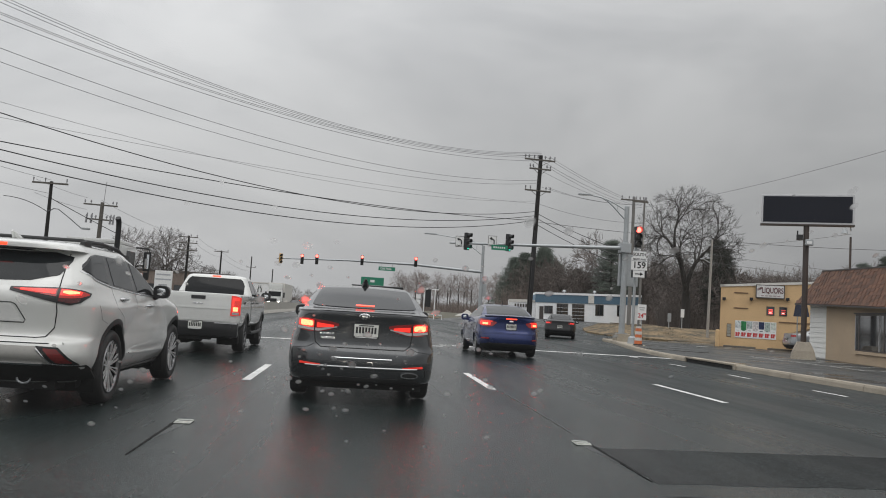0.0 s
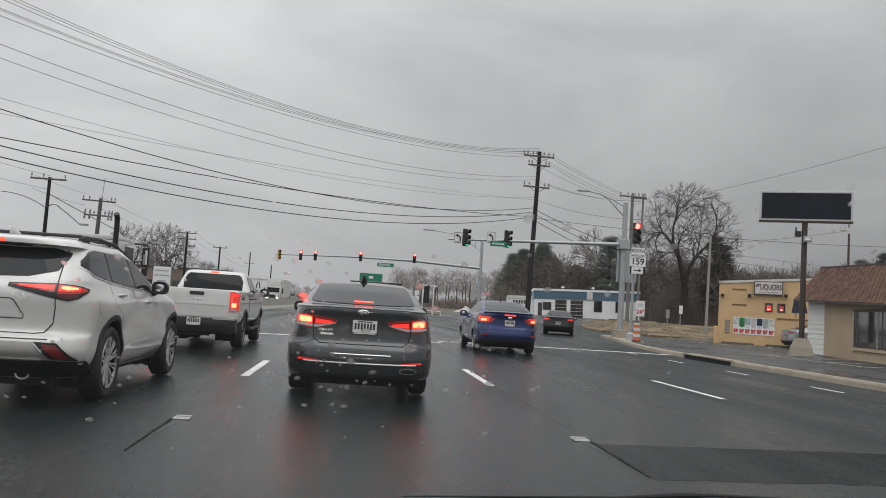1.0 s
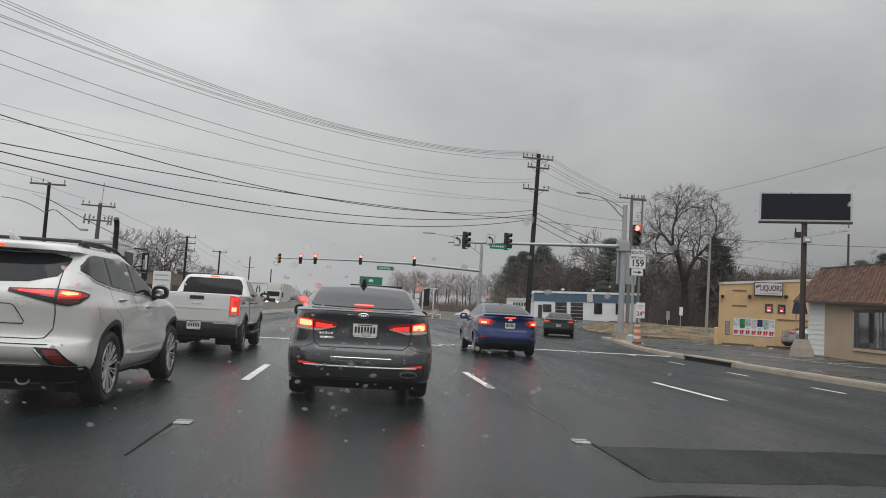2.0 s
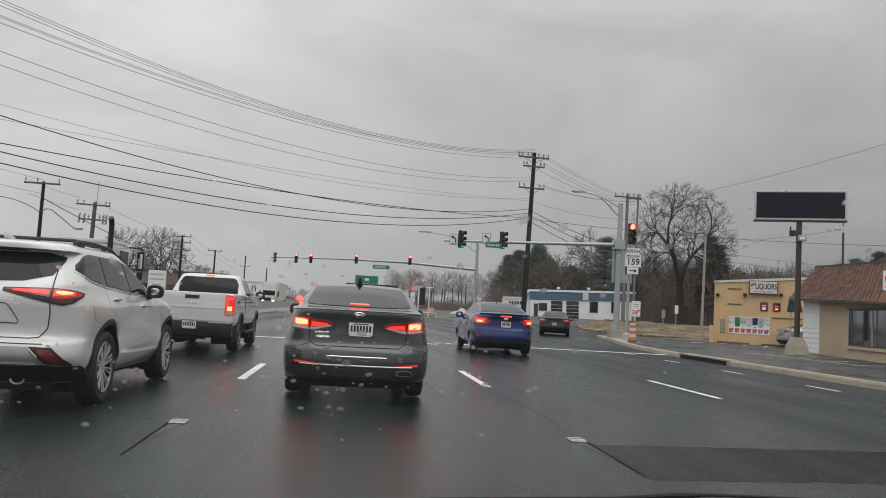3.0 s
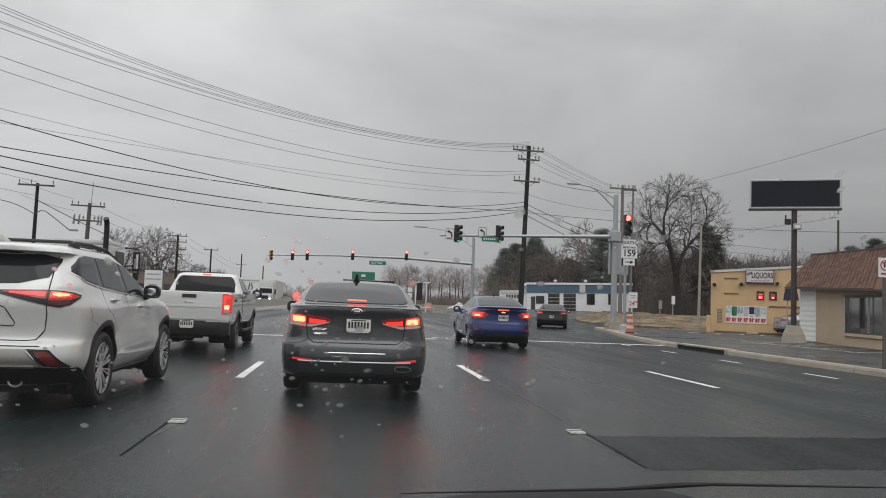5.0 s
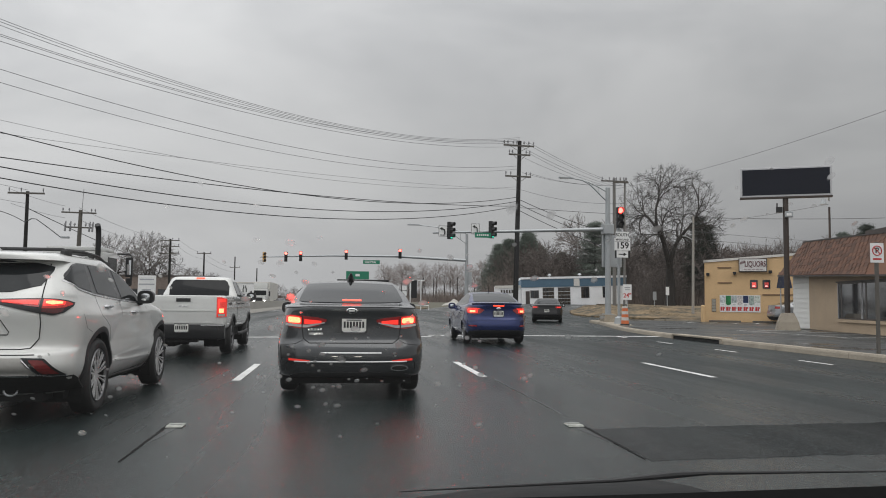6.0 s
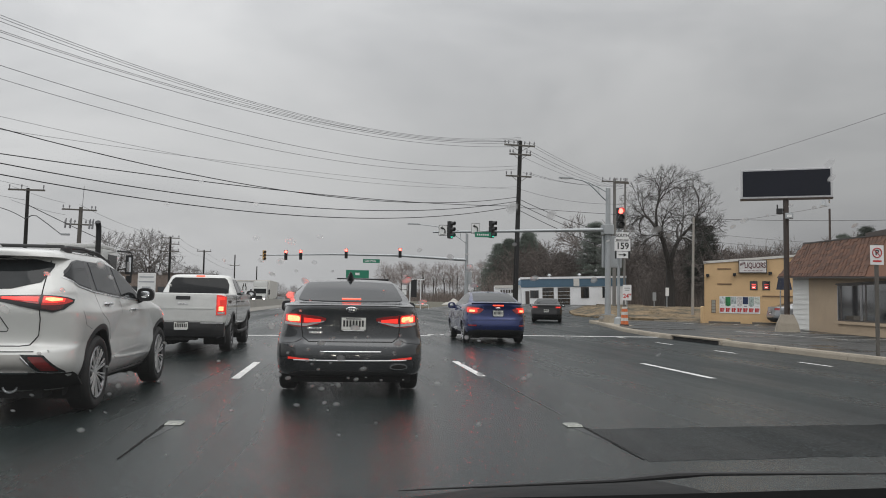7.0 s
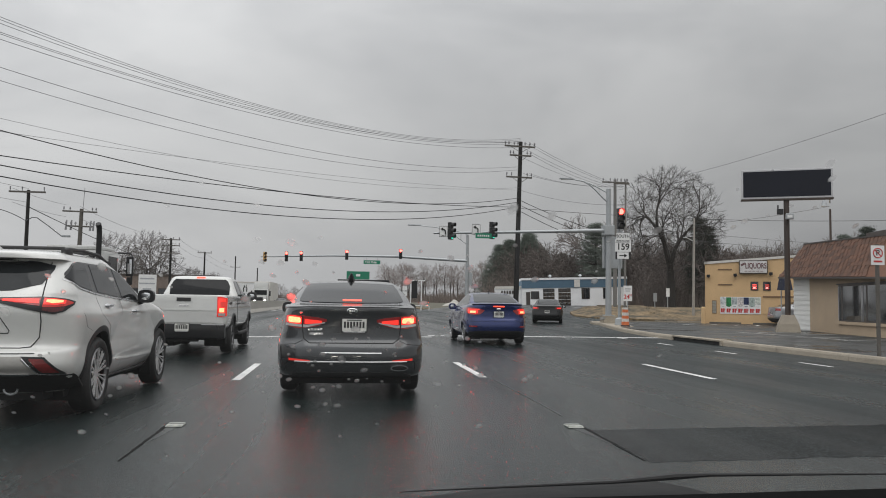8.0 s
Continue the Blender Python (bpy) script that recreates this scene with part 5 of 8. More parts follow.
                    return p[0] + (q[0] - p[0]) * k, p[1] + (q[1] - p[1]) * k
                d -= n
            return pts[-1]
        grid = []
        for i in range(cols + 1):
            p, q = walk_line(bottom, i / cols), walk_line(top, i / cols)
            grid.append([(p[0] + (q[0] - p[0]) * j / rows, p[1] + (q[1] - p[1]) * j / rows) for j in range(rows + 1)])
        return self.skin(where, grid, off, thick, sgn)

    def skin(self, where, grid, off, thick, sgn):
        """A thin shell over a grid of (place, height) laid on the body."""
        bm = bmesh.new()
        front, back = [], []
        for column in grid:
            fr, bk = [], []
            for u, z in column:
                if where == "rear":
                    y = self.rear(u, z)
                    k = (self.rear(u, z + 0.02) - self.rear(u, z - 0.02)) / 0.04
                    kx = (self.rear(u + 0.01, z) - self.rear(u - 0.01, z)) / 0.02
                    nrm = Vector((kx, -1, k)).normalized()
                    p = Vector((u, y, z))
                else:
                    x = self.side(u, z)
                    k = (self.side(u, z + 0.02) - self.side(u, z - 0.02)) / 0.04
                    ky = (self.side(u + 0.02, z) - self.side(u - 0.02, z)) / 0.04
                    nrm = Vector((1, -ky, -k)).normalized()
                    nrm.x *= sgn
                    p = Vector((x * sgn, u, z))
                fr.append(bm.verts.new(p + nrm * off))
                bk.append(bm.verts.new(p + nrm * (off - thick)))
            front.append(fr)
            back.append(bk)
        cols, rows = len(grid) - 1, len(grid[0]) - 1
        for i in range(cols):
            for j in range(rows):
                bm.faces.new((front[i][j], front[i + 1][j], front[i + 1][j + 1], front[i][j + 1]))
            bm.faces.new((front[i][0], back[i][0], back[i + 1][0], front[i + 1][0]))
            bm.faces.new((front[i][rows], front[i + 1][rows], back[i + 1][rows], back[i][rows]))
        for j in range(rows):
            bm.faces.new((front[0][j], front[0][j + 1], back[0][j + 1], back[0][j]))
            bm.faces.new((front[cols][j], back[cols][j], back[cols][j + 1], front[cols][j + 1]))
        bmesh.ops.recalc_face_normals(bm, faces=bm.faces)
        return bm


def lathe(bm, prof, n=40, axis_x=0.0, y=0.0, z=0.0, sgn=1):
    """Rings round the x axis from (x, radius) pairs."""
    rings = [[bm.verts.new((axis_x + sgn * px, y + r * math.cos(2 * math.pi * k / n), z + r * math.sin(2 * math.pi * k / n))) for k in range(n)] for px, r in prof]
    for a, b in zip(rings, rings[1:]):
        for k in range(n):
            bm.faces.new((a[k], a[(k + 1) % n], b[(k + 1) % n], b[k]))
    bmesh.ops.recalc_face_normals(bm, faces=bm.faces)
    return bm


def wheel(car, x, y, r, width, rim, spokes, sgn, rim_mat, flare=0.017, paired=False):
    """Tyre and spoked rim; outer face at x."""
    o = x * sgn
    w = part("wheel", lathe(bmesh.new(), [(-width + 0.03, rim * 0.8), (-width, r - 0.05), (-width + 0.03, r - 0.008), (-width / 2, r), (-0.035, r - 0.008), (-0.005, r - 0.035), (0.0, (r + rim) / 2), (-0.012, rim + 0.012), (-0.02, rim)], 44, o, y, r, sgn), M["rubber"], car, smooth=True)
    part("rim", lathe(bmesh.new(), [(-0.02, rim + 0.003), (-0.004, rim - 0.006), (-0.016, rim - 0.018), (-0.03, rim - 0.02)], 44, o, y, r, sgn), M["alloy_dark"] if paired else rim_mat, w, smooth=True)
    # near-black disc paints the shade seen between the spokes
    bm = bmesh.new()
    bmesh.ops.create_circle(bm, cap_ends=True, segments=32, radius=rim * 0.98, matrix=Matrix.Translation((o - sgn * 0.07, y, r)) @ Matrix.Rotation(radians(90), 4, "Y"))
    part("brake", bm, M["under"], w)
    for k in range(spokes):
        a0 = 2 * math.pi * k / spokes + 0.2 + (0.05 * (-1) ** k if paired else 0.0)
        bm = bmesh.new()
        vs = []
        for rad, half, dx in ((0.05, min(0.018, flare), -0.03), (rim * 0.5, 0.6 * flare, -0.018), (rim - 0.012, flare, -0.010)):
            for hx in (-1, 1):
                a = a0 + hx * half / rad * (1 if rad > 0.06 else 0.6)
                for depth in (0, -0.012 if paired else -0.03):
                    vs.append(bm.verts.new((o + sgn * (dx + depth), y + rad * math.cos(a), r + rad * math.sin(a))))
        for s in (0, 4):
            q = vs[s:s + 8]
            bm.faces.new((q[0], q[2], q[6], q[4]))
            bm.faces.new((q[1], q[5], q[7], q[3]))
            bm.faces.new((q[0], q[4], q[5], q[1]))
            bm.faces.new((q[2], q[3], q[7], q[6]))
        bmesh.ops.recalc_face_normals(bm, faces=bm.faces)
        part("spoke", bm, rim_mat, w)
    part("hub", lathe(bmesh.new(), [(-0.05, 0.07), (-0.035, 0.065), (-0.03, 0.03), (-0.03, 0.001)], 20, o, y, r, sgn), rim_mat, w, smooth=True)
    return w


def arch(car, shell, y, z, ra, sgn, material, width=0.05, out=0.012):
    """Lip round a wheel opening, and the dark liner inside."""
    bm = bmesh.new()
    prev = None
    for k in range(29):
        a = radians(-22 + 224 * k / 28)
        cur = []
        for rr, off in ((ra - 0.012, -0.06), (ra - 0.008, out), (ra + width * 0.6, out), (ra + width, 0.002)):
            yy, zz = y + rr * math.cos(a), max(0.16, z + rr * math.sin(a))
            cur.append(bm.verts.new((sgn * (shell.side(yy, zz) + off), yy, zz)))
        if prev:
            for q in range(3):
                bm.faces.new((prev[q], prev[q + 1], cur[q + 1], cur[q]))
        prev = cur
    bmesh.ops.recalc_face_normals(bm, faces=bm.faces)
    part("arch_lip", bm, material, car, smooth=True)
    o = sgn * (shell.at(z + 0.1)[0] - 0.02)
    bm = bmesh.new()
    rings = [[bm.verts.new((xx, y + (ra + 0.004) * math.cos(radians(-30 + 240 * k / 24)), z + (ra + 0.004) * math.sin(radians(-30 + 240 * k / 24)))) for k in range(25)] for xx in (o, o - sgn * 0.45)]
    for k in range(24):
        bm.faces.new((rings[0][k], rings[0][k + 1], rings[1][k + 1], rings[1][k]))
    bm.faces.new(rings[1])
    part("arch_liner", bm, M["under"], car)


def licence_plate(car, x, y, z, w=0.29, h=0.145, dark=None):
    p = part("licence_plate", boxm(x - w / 2, x + w / 2, y - 0.012, y, z - h / 2, z + h / 2, bevel=0.004), M["plate_white"], car)
    part("plate_frame", boxm(x - w / 2 - 0.012, x + w / 2 + 0.012, y - 0.008, y + 0.006, z - h / 2 - 0.02, z + h / 2 + 0.012), M["black"], p)
    for k in range(7):
        part("character_bar", boxm(x - 0.125 + k * 0.037, x - 0.125 + k * 0.037 + 0.024, y - 0.0145, y - 0.0125, z - 0.035, z + 0.04), M["black"], p)
    part("legend_bar", boxm(x - 0.09, x + 0.09, y - 0.0145, y - 0.0125, z + 0.052, z + 0.064), M["black"], p)
    part("frame_bar", boxm(x - 0.13, x + 0.13, y - 0.0145, y - 0.0085, z - h / 2 - 0.014, z - h / 2 - 0.004), M["white_sign"], p)
    return p


def door_mirror(car, x, y, z, sgn, paint, size=1.0):
    """Rounded housing, flat glass facing back, short stalk."""
    def blob(a, b, c, flat):
        bm = bmesh.new()
        bmesh.ops.create_uvsphere(bm, u_segments=24, v_segments=14, radius=1.0)
        for v in bm.verts:
            q = v.co
            k = 1.0 / max(1e-6, (abs(q.x) ** 3 + abs(q.y) ** 3 + abs(q.z) ** 3) ** (1 / 3))
            v.co = Vector((sgn * (x + 0.15 * size) + q.x * k * a, y + max(flat, q.y * k * b), z + q.z * k * c))
        return bm
    m_ = part("door_mirror", blob(0.115 * size, 0.11, 0.095 * size, -0.045), paint, car, smooth=True)
    part("mirror_glass", blob(0.10 * size, 0.05, 0.080 * size, -0.0495), M["mirror_face"], m_, smooth=True)
    part("stalk", tubem([(sgn * (x - 0.06), y + 0.06, z - 0.11), (sgn * (x + 0.07), y + 0.05, z - 0.06)], [0.03, 0.035], 8), M["plastic"], m_)


def gap(car, shell, pts, where, sgn=1, r=0.0011):
    """A thin dark panel joint along the skin."""
    bm = bmesh.new()
    fine = []
    for (a, b), (c, d) in zip(pts, pts[1:]):
        n = max(2, int(math.hypot(c - a, d - b) / 0.04))
        fine += [(a + (c - a) * i / n, b + (d - b) * i / n) for i in range(n)]
    fine.append(pts[-1])
    if where == "rear":
        tube(bm, [(u, shell.rear(u, z) - 0.0015, z) for u, z in fine], r, 5)
    else:
        tube(bm, [(sgn * (shell.side(u, z) + 0.0005), u, z) for u, z in fine], r, 5)
    return part("panel_gap", bm, M["seal"], car)


def handle(car, shell, y, z, sgn, material):
    x = shell.side(y, z) * sgn
    return part("door_handle", tubem([(x, y - 0.11, z), (x + sgn * 0.03, y - 0.08, z + 0.004), (x + sgn * 0.03, y + 0.08, z + 0.004), (x, y + 0.11, z)], 0.014, 8), material, car, smooth=True)


def strip_on_rear(shell, x0, x1, z0, z1, off=0.012, thick=0.02):
    return shell.patch("rear", [x0, x1], [z0, z0], [z1, z1], off, thick, rows=3, cols=30)


# graphite sedan straight ahead
def grey_sedan(at):
    car = thing("sedan", "wet graphite-grey sedan with lit red brake lamps", "car", at)
    sh = Shell([(0.245, 0.80, 0.20, 4.55, 0.28, 0.5), (0.27, 0.84, 0.09, 4.68, 0.30, 0.5), (0.31, 0.865, 0.05, 4.74, 0.31, 0.55), (0.36, 0.878, 0.025, 4.78, 0.32, 0.55), (0.42, 0.885, 0.01, 4.84, 0.34, 0.6), (0.50, 0.89, 0.0, 4.85, 0.36, 0.6),
                (0.62, 0.89, 0.02, 4.84, 0.36, 0.6), (0.72, 0.883, 0.075, 4.80, 0.36, 0.6), (0.86, 0.865, 0.085, 4.72, 0.40, 0.6), (0.98, 0.842, 0.07, 4.52, 0.42, 0.7), (1.06, 0.815, 0.05, 4.05, 0.42, 0.7),
                (1.095, 0.80, 0.055, 3.75, 0.40, 0.6), (1.115, 0.785, 0.20, 3.60, 0.36, 0.5), (1.14, 0.77, 0.50, 3.48, 0.30, 0.4), (1.20, 0.755, 0.70, 3.30, 0.26, 0.4), (1.32, 0.685, 1.10, 2.95, 0.22, 0.35),
                (1.41, 0.625, 1.52, 2.70, 0.20, 0.3), (1.45, 0.55, 1.80, 2.50, 0.18, 0.25), (1.466, 0.36, 2.0, 2.30, 0.1, 0.1)])
    part("body", sh.mesh((1.08, 3.885), 0.355, 0.33), M["paint_grey"], car, smooth=True)
    rw = part("rear_window", sh.patch("rear", [-0.66, -0.60, 0, 0.60, 0.66], [1.17, 1.155, 1.145, 1.155, 1.17], [1.19, 1.40, 1.425, 1.40, 1.19], 0.006, rows=14, cols=34), M["auto_glass"], car, smooth=True)
    part("high_brake_lamp", sh.patch("rear", [-0.115, 0.125], [1.168, 1.168], [1.182, 1.182], 0.012, rows=2), M["chmsl"], car, "lit high brake lamp")
    for s in (-1, 1):
        part("side_window", sh.patch("side", [0.95, 1.4, 2.0, 2.9, 3.35], [1.12, 1.09, 1.08, 1.07, 1.08], [1.15, 1.34, 1.40, 1.36, 1.12], 0.004, sgn=s, cols=30), M["auto_glass"], car, smooth=True)
        part("window_trim", sh.patch("side", [0.9, 1.4, 3.4], [1.095, 1.068, 1.05], [1.115, 1.084, 1.068], 0.008, sgn=s, rows=2), M["chrome"], car)
        for y in (1.08, 3.885):
            wheel(car, 0.89, y, 0.33, 0.22, 0.225, 10, s, M["alloy"])
            arch(car, sh, y, 0.33, 0.355, s, M["paint_grey"], 0.03, 0.006)
        door_mirror(car, 0.81, 3.15, 1.06, s, M["paint_black"], 0.92)
        gap(car, sh, [(2.05, 0.35), (2.05, 1.07)], "side", s)
        gap(car, sh, [(1.35, 0.62), (1.15, 0.9), (1.15, 1.09)], "side", s)
        handle(car, sh, 1.5, 0.93, s, M["paint_grey"])
        handle(car, sh, 2.5, 0.93, s, M["paint_grey"])
        xs = [0.30, 0.40, 0.54, 0.65, 0.74, 0.80] if s > 0 else [-0.80, -0.74, -0.65, -0.54, -0.40, -0.30]
        lo, hi = [0.925, 0.87, 0.845, 0.84, 0.855, 0.895], [0.95, 0.972, 0.985, 1.0, 1.005, 0.985]
        if s < 0:
            lo, hi = lo[::-1], hi[::-1]
        lamp = part("tail_lamp", sh.patch("rear", xs, lo, hi, 0.010, 0.03, rows=6, cols=40), M["tail_red"], car, "wide red tail lamp, brake lit")
        xc = [0.32, 0.54, 0.785] if s > 0 else [-0.785, -0.54, -0.32]
        lc, hc = ([0.905, 0.85, 0.87], [0.918, 0.883, 0.90]) if s > 0 else ([0.87, 0.85, 0.905], [0.90, 0.883, 0.918])
        part("reverse_strip", sh.patch("rear", xc, lc, hc, 0.014, 0.01, rows=3, cols=30), M["tail_clear"], lamp)
        bx, bl, bh = [0.595, 0.67, 0.775], [0.892, 0.892, 0.91], [0.975, 0.99, 0.985]
        if s < 0:
            bx, bl, bh = [-v for v in bx[::-1]], bl[::-1], bh[::-1]
        part("brake_glow", sh.patch("rear", bx, bl, bh, 0.014, 0.01, rows=4, cols=16), M["tail_lit"], lamp)
        bx, bl, bh = [0.605, 0.62, 0.735, 0.75], [0.915, 0.906, 0.908, 0.92], [0.955, 0.970, 0.978, 0.97]
        if s < 0:
            bx, bl, bh = [-v for v in bx[::-1]], bl[::-1], bh[::-1]
        part("brake_bulb", sh.patch("rear", bx, bl, bh, 0.017, 0.01, rows=4, cols=20), M["brake_lit"], lamp)
        a, b = (0.36, 0.56) if s > 0 else (-0.56, -0.36)
        part("tail_bulb", sh.patch("rear", [a, b], [0.905, 0.893] if s > 0 else [0.893, 0.905], [0.932, 0.952] if s > 0 else [0.952, 0.932], 0.015, 0.01, rows=3, cols=12), M["tail_lit"], lamp)
        part("lamp_divider", sh.patch("rear", [s * 0.585 - 0.006, s * 0.585 + 0.006], [0.845, 0.845], [0.985, 0.985], 0.017, 0.01, rows=4, cols=2), M["seal"], lamp)
        a, b = (0.49, 0.735) if s > 0 else (-0.735, -0.49)
        # weak red emission in the material makes the reflector glow
        part("bumper_reflector", sh.patch("rear", [a, b], [0.458, 0.462] if s > 0 else [0.462, 0.458], [0.466, 0.488] if s > 0 else [0.488, 0.466], 0.010, 0.02, rows=3), M["tail_soft"], car, "red bumper reflector")
    part("bumper_chrome", tubem([(x, sh.rear(x, 0.445) - 0.006, 0.445 + 0.020 * abs(x) ** 3) for x in [-0.67 + 1.34 * k / 28 for k in range(29)]], 0.0115, 8), M["chrome_dull"], car, smooth=True)
    part("lower_bumper", sh.patch("rear", [-0.72, -0.6, 0.6, 0.72], [0.255, 0.252, 0.252, 0.255], [0.285, 0.325, 0.325, 0.285], 0.008), M["plastic"], car, smooth=True)
    part("rear_valance", boxm(-0.70, 0.70, 0.42, 0.70, 0.22, 0.37, bevel=0.05), M["under"], car, smooth=True)
    for s in (-1, 1):
        part("sill", boxm(s * 0.80 - 0.07, s * 0.80 + 0.07, 1.48, 3.48, 0.19, 0.36, bevel=0.03), M["paint_grey"], car, smooth=True)
    part("front_valance", boxm(-0.7, 0.7, 4.1, 4.72, 0.18, 0.37, bevel=0.05), M["plastic"], car, smooth=True)
    oval = [(math.cos(a), math.sin(a)) for a in [math.pi * (1 - k / 16) for k in range(17)]]
    ex = part("exhaust_tip", sh.patch("rear", [0.575 + 0.105 * c for c, q in oval], [0.375 - 0.03 * q for c, q in oval], [0.375 + 0.04 * q for c, q in oval], 0.02), M["chrome"], car)
    # flat near-black patch paints the shaded hollow of the pipe
    part("pipe_bore", sh.patch("rear", [0.575 + 0.09 * c for c, q in oval], [0.376 - 0.02 * q for c, q in oval], [0.376 + 0.029 * q for c, q in oval], 0.024, 0.01), M["under"], ex)
    part("bumper_line", tubem([(x, sh.rear(x, 0.552) - 0.002, 0.552) for x in [-0.36 + 0.72 * k / 12 for k in range(13)]], 0.007, 6), M["chrome"], car, smooth=True)
    gap(car, sh, [(-0.60, 0.90), (-0.57, 0.72), (-0.50, 0.668), (0.50, 0.668), (0.57, 0.72), (0.60, 0.90)], "rear", r=0.006)
    for s in (-1, 1):
        gap(car, sh, [(s * 0.56, 0.492), (s * 0.67, 0.488), (s * 0.755, 0.462), (s * 0.78, 0.42), (s * 0.775, 0.35)], "rear", r=0.004)
    gap(car, sh, [(-0.79, 1.085), (-0.5, 1.10), (0.5, 1.10), (0.79, 1.085)], "rear", r=0.006)
    gap(car, sh, [(-0.885, 0.63), (-0.66, 0.66), (-0.58, 0.70)], "rear", r=0.003)
    gap(car, sh, [(0.885, 0.63), (0.66, 0.66), (0.58, 0.70)], "rear", r=0.003)
    part("plate_recess", strip_on_rear(sh, -0.22, 0.22, 0.79, 0.99, 0.004, 0.02), M["paint_grey"], car)
    licence_plate(car, 0.03, sh.rear(0, 0.88) - 0.012, 0.885)
    bm = bmesh.new()
    bmesh.ops.create_uvsphere(bm, u_segments=20, v_segments=8, radius=1, matrix=Matrix.Translation((0, sh.rear(0, 1.055) - 0.006, 1.055)) @ Matrix.Diagonal((0.065, 0.012, 0.034, 1)))
    part("badge", bm, M["chrome"], car, smooth=True)
    bm = bmesh.new()
    bmesh.ops.create_uvsphere(bm, u_segments=20, v_segments=8, radius=1, matrix=Matrix.Translation((0, sh.rear(0, 1.055) - 0.012, 1.055)) @ Matrix.Diagonal((0.056, 0.012, 0.027, 1)))
    part("badge_field", bm, M["black"], car, smooth=True)
    for k in range(6):
        part("model_lettering", boxm(-0.52 + 0.036 * k, -0.52 + 0.036 * k + 0.025, sh.rear(-0.45, 0.83) - 0.006, sh.rear(-0.45, 0.83) + 0.02, 0.815, 0.84), M["chrome"], car)
    part("dealer_badge", boxm(-0.50, -0.34, sh.rear(-0.42, 0.77) - 0.006, sh.rear(-0.42, 0.77) + 0.02, 0.765, 0.79), M["chrome"], car)
    bm = tubem([(0, 2.05, 1.455), (0, 1.92, 1.50), (0, 1.80, 1.565)], [0.06, 0.045, 0.01], 8)
    part("antenna_fin", bm, M["paint_black"], car, smooth=True)
    for a, b in ((-0.035, -0.012), (-0.008, 0.010), (0.016, 0.036)):
        part("badge_bar", boxm(a, b, sh.rear(0, 1.055) - 0.028, sh.rear(0, 1.055) - 0.02, 1.043, 1.067), M["chrome"], car)
    part("sunroof_deflector", boxm(-0.20, 0.58, 2.45, 2.65, 1.458, 1.498, bevel=0.015), M["paint_black"], car)
    part("underbody", boxm(-0.75, 0.75, 0.35, 4.4, 0.16, 0.24), M["under"], car)
    return car


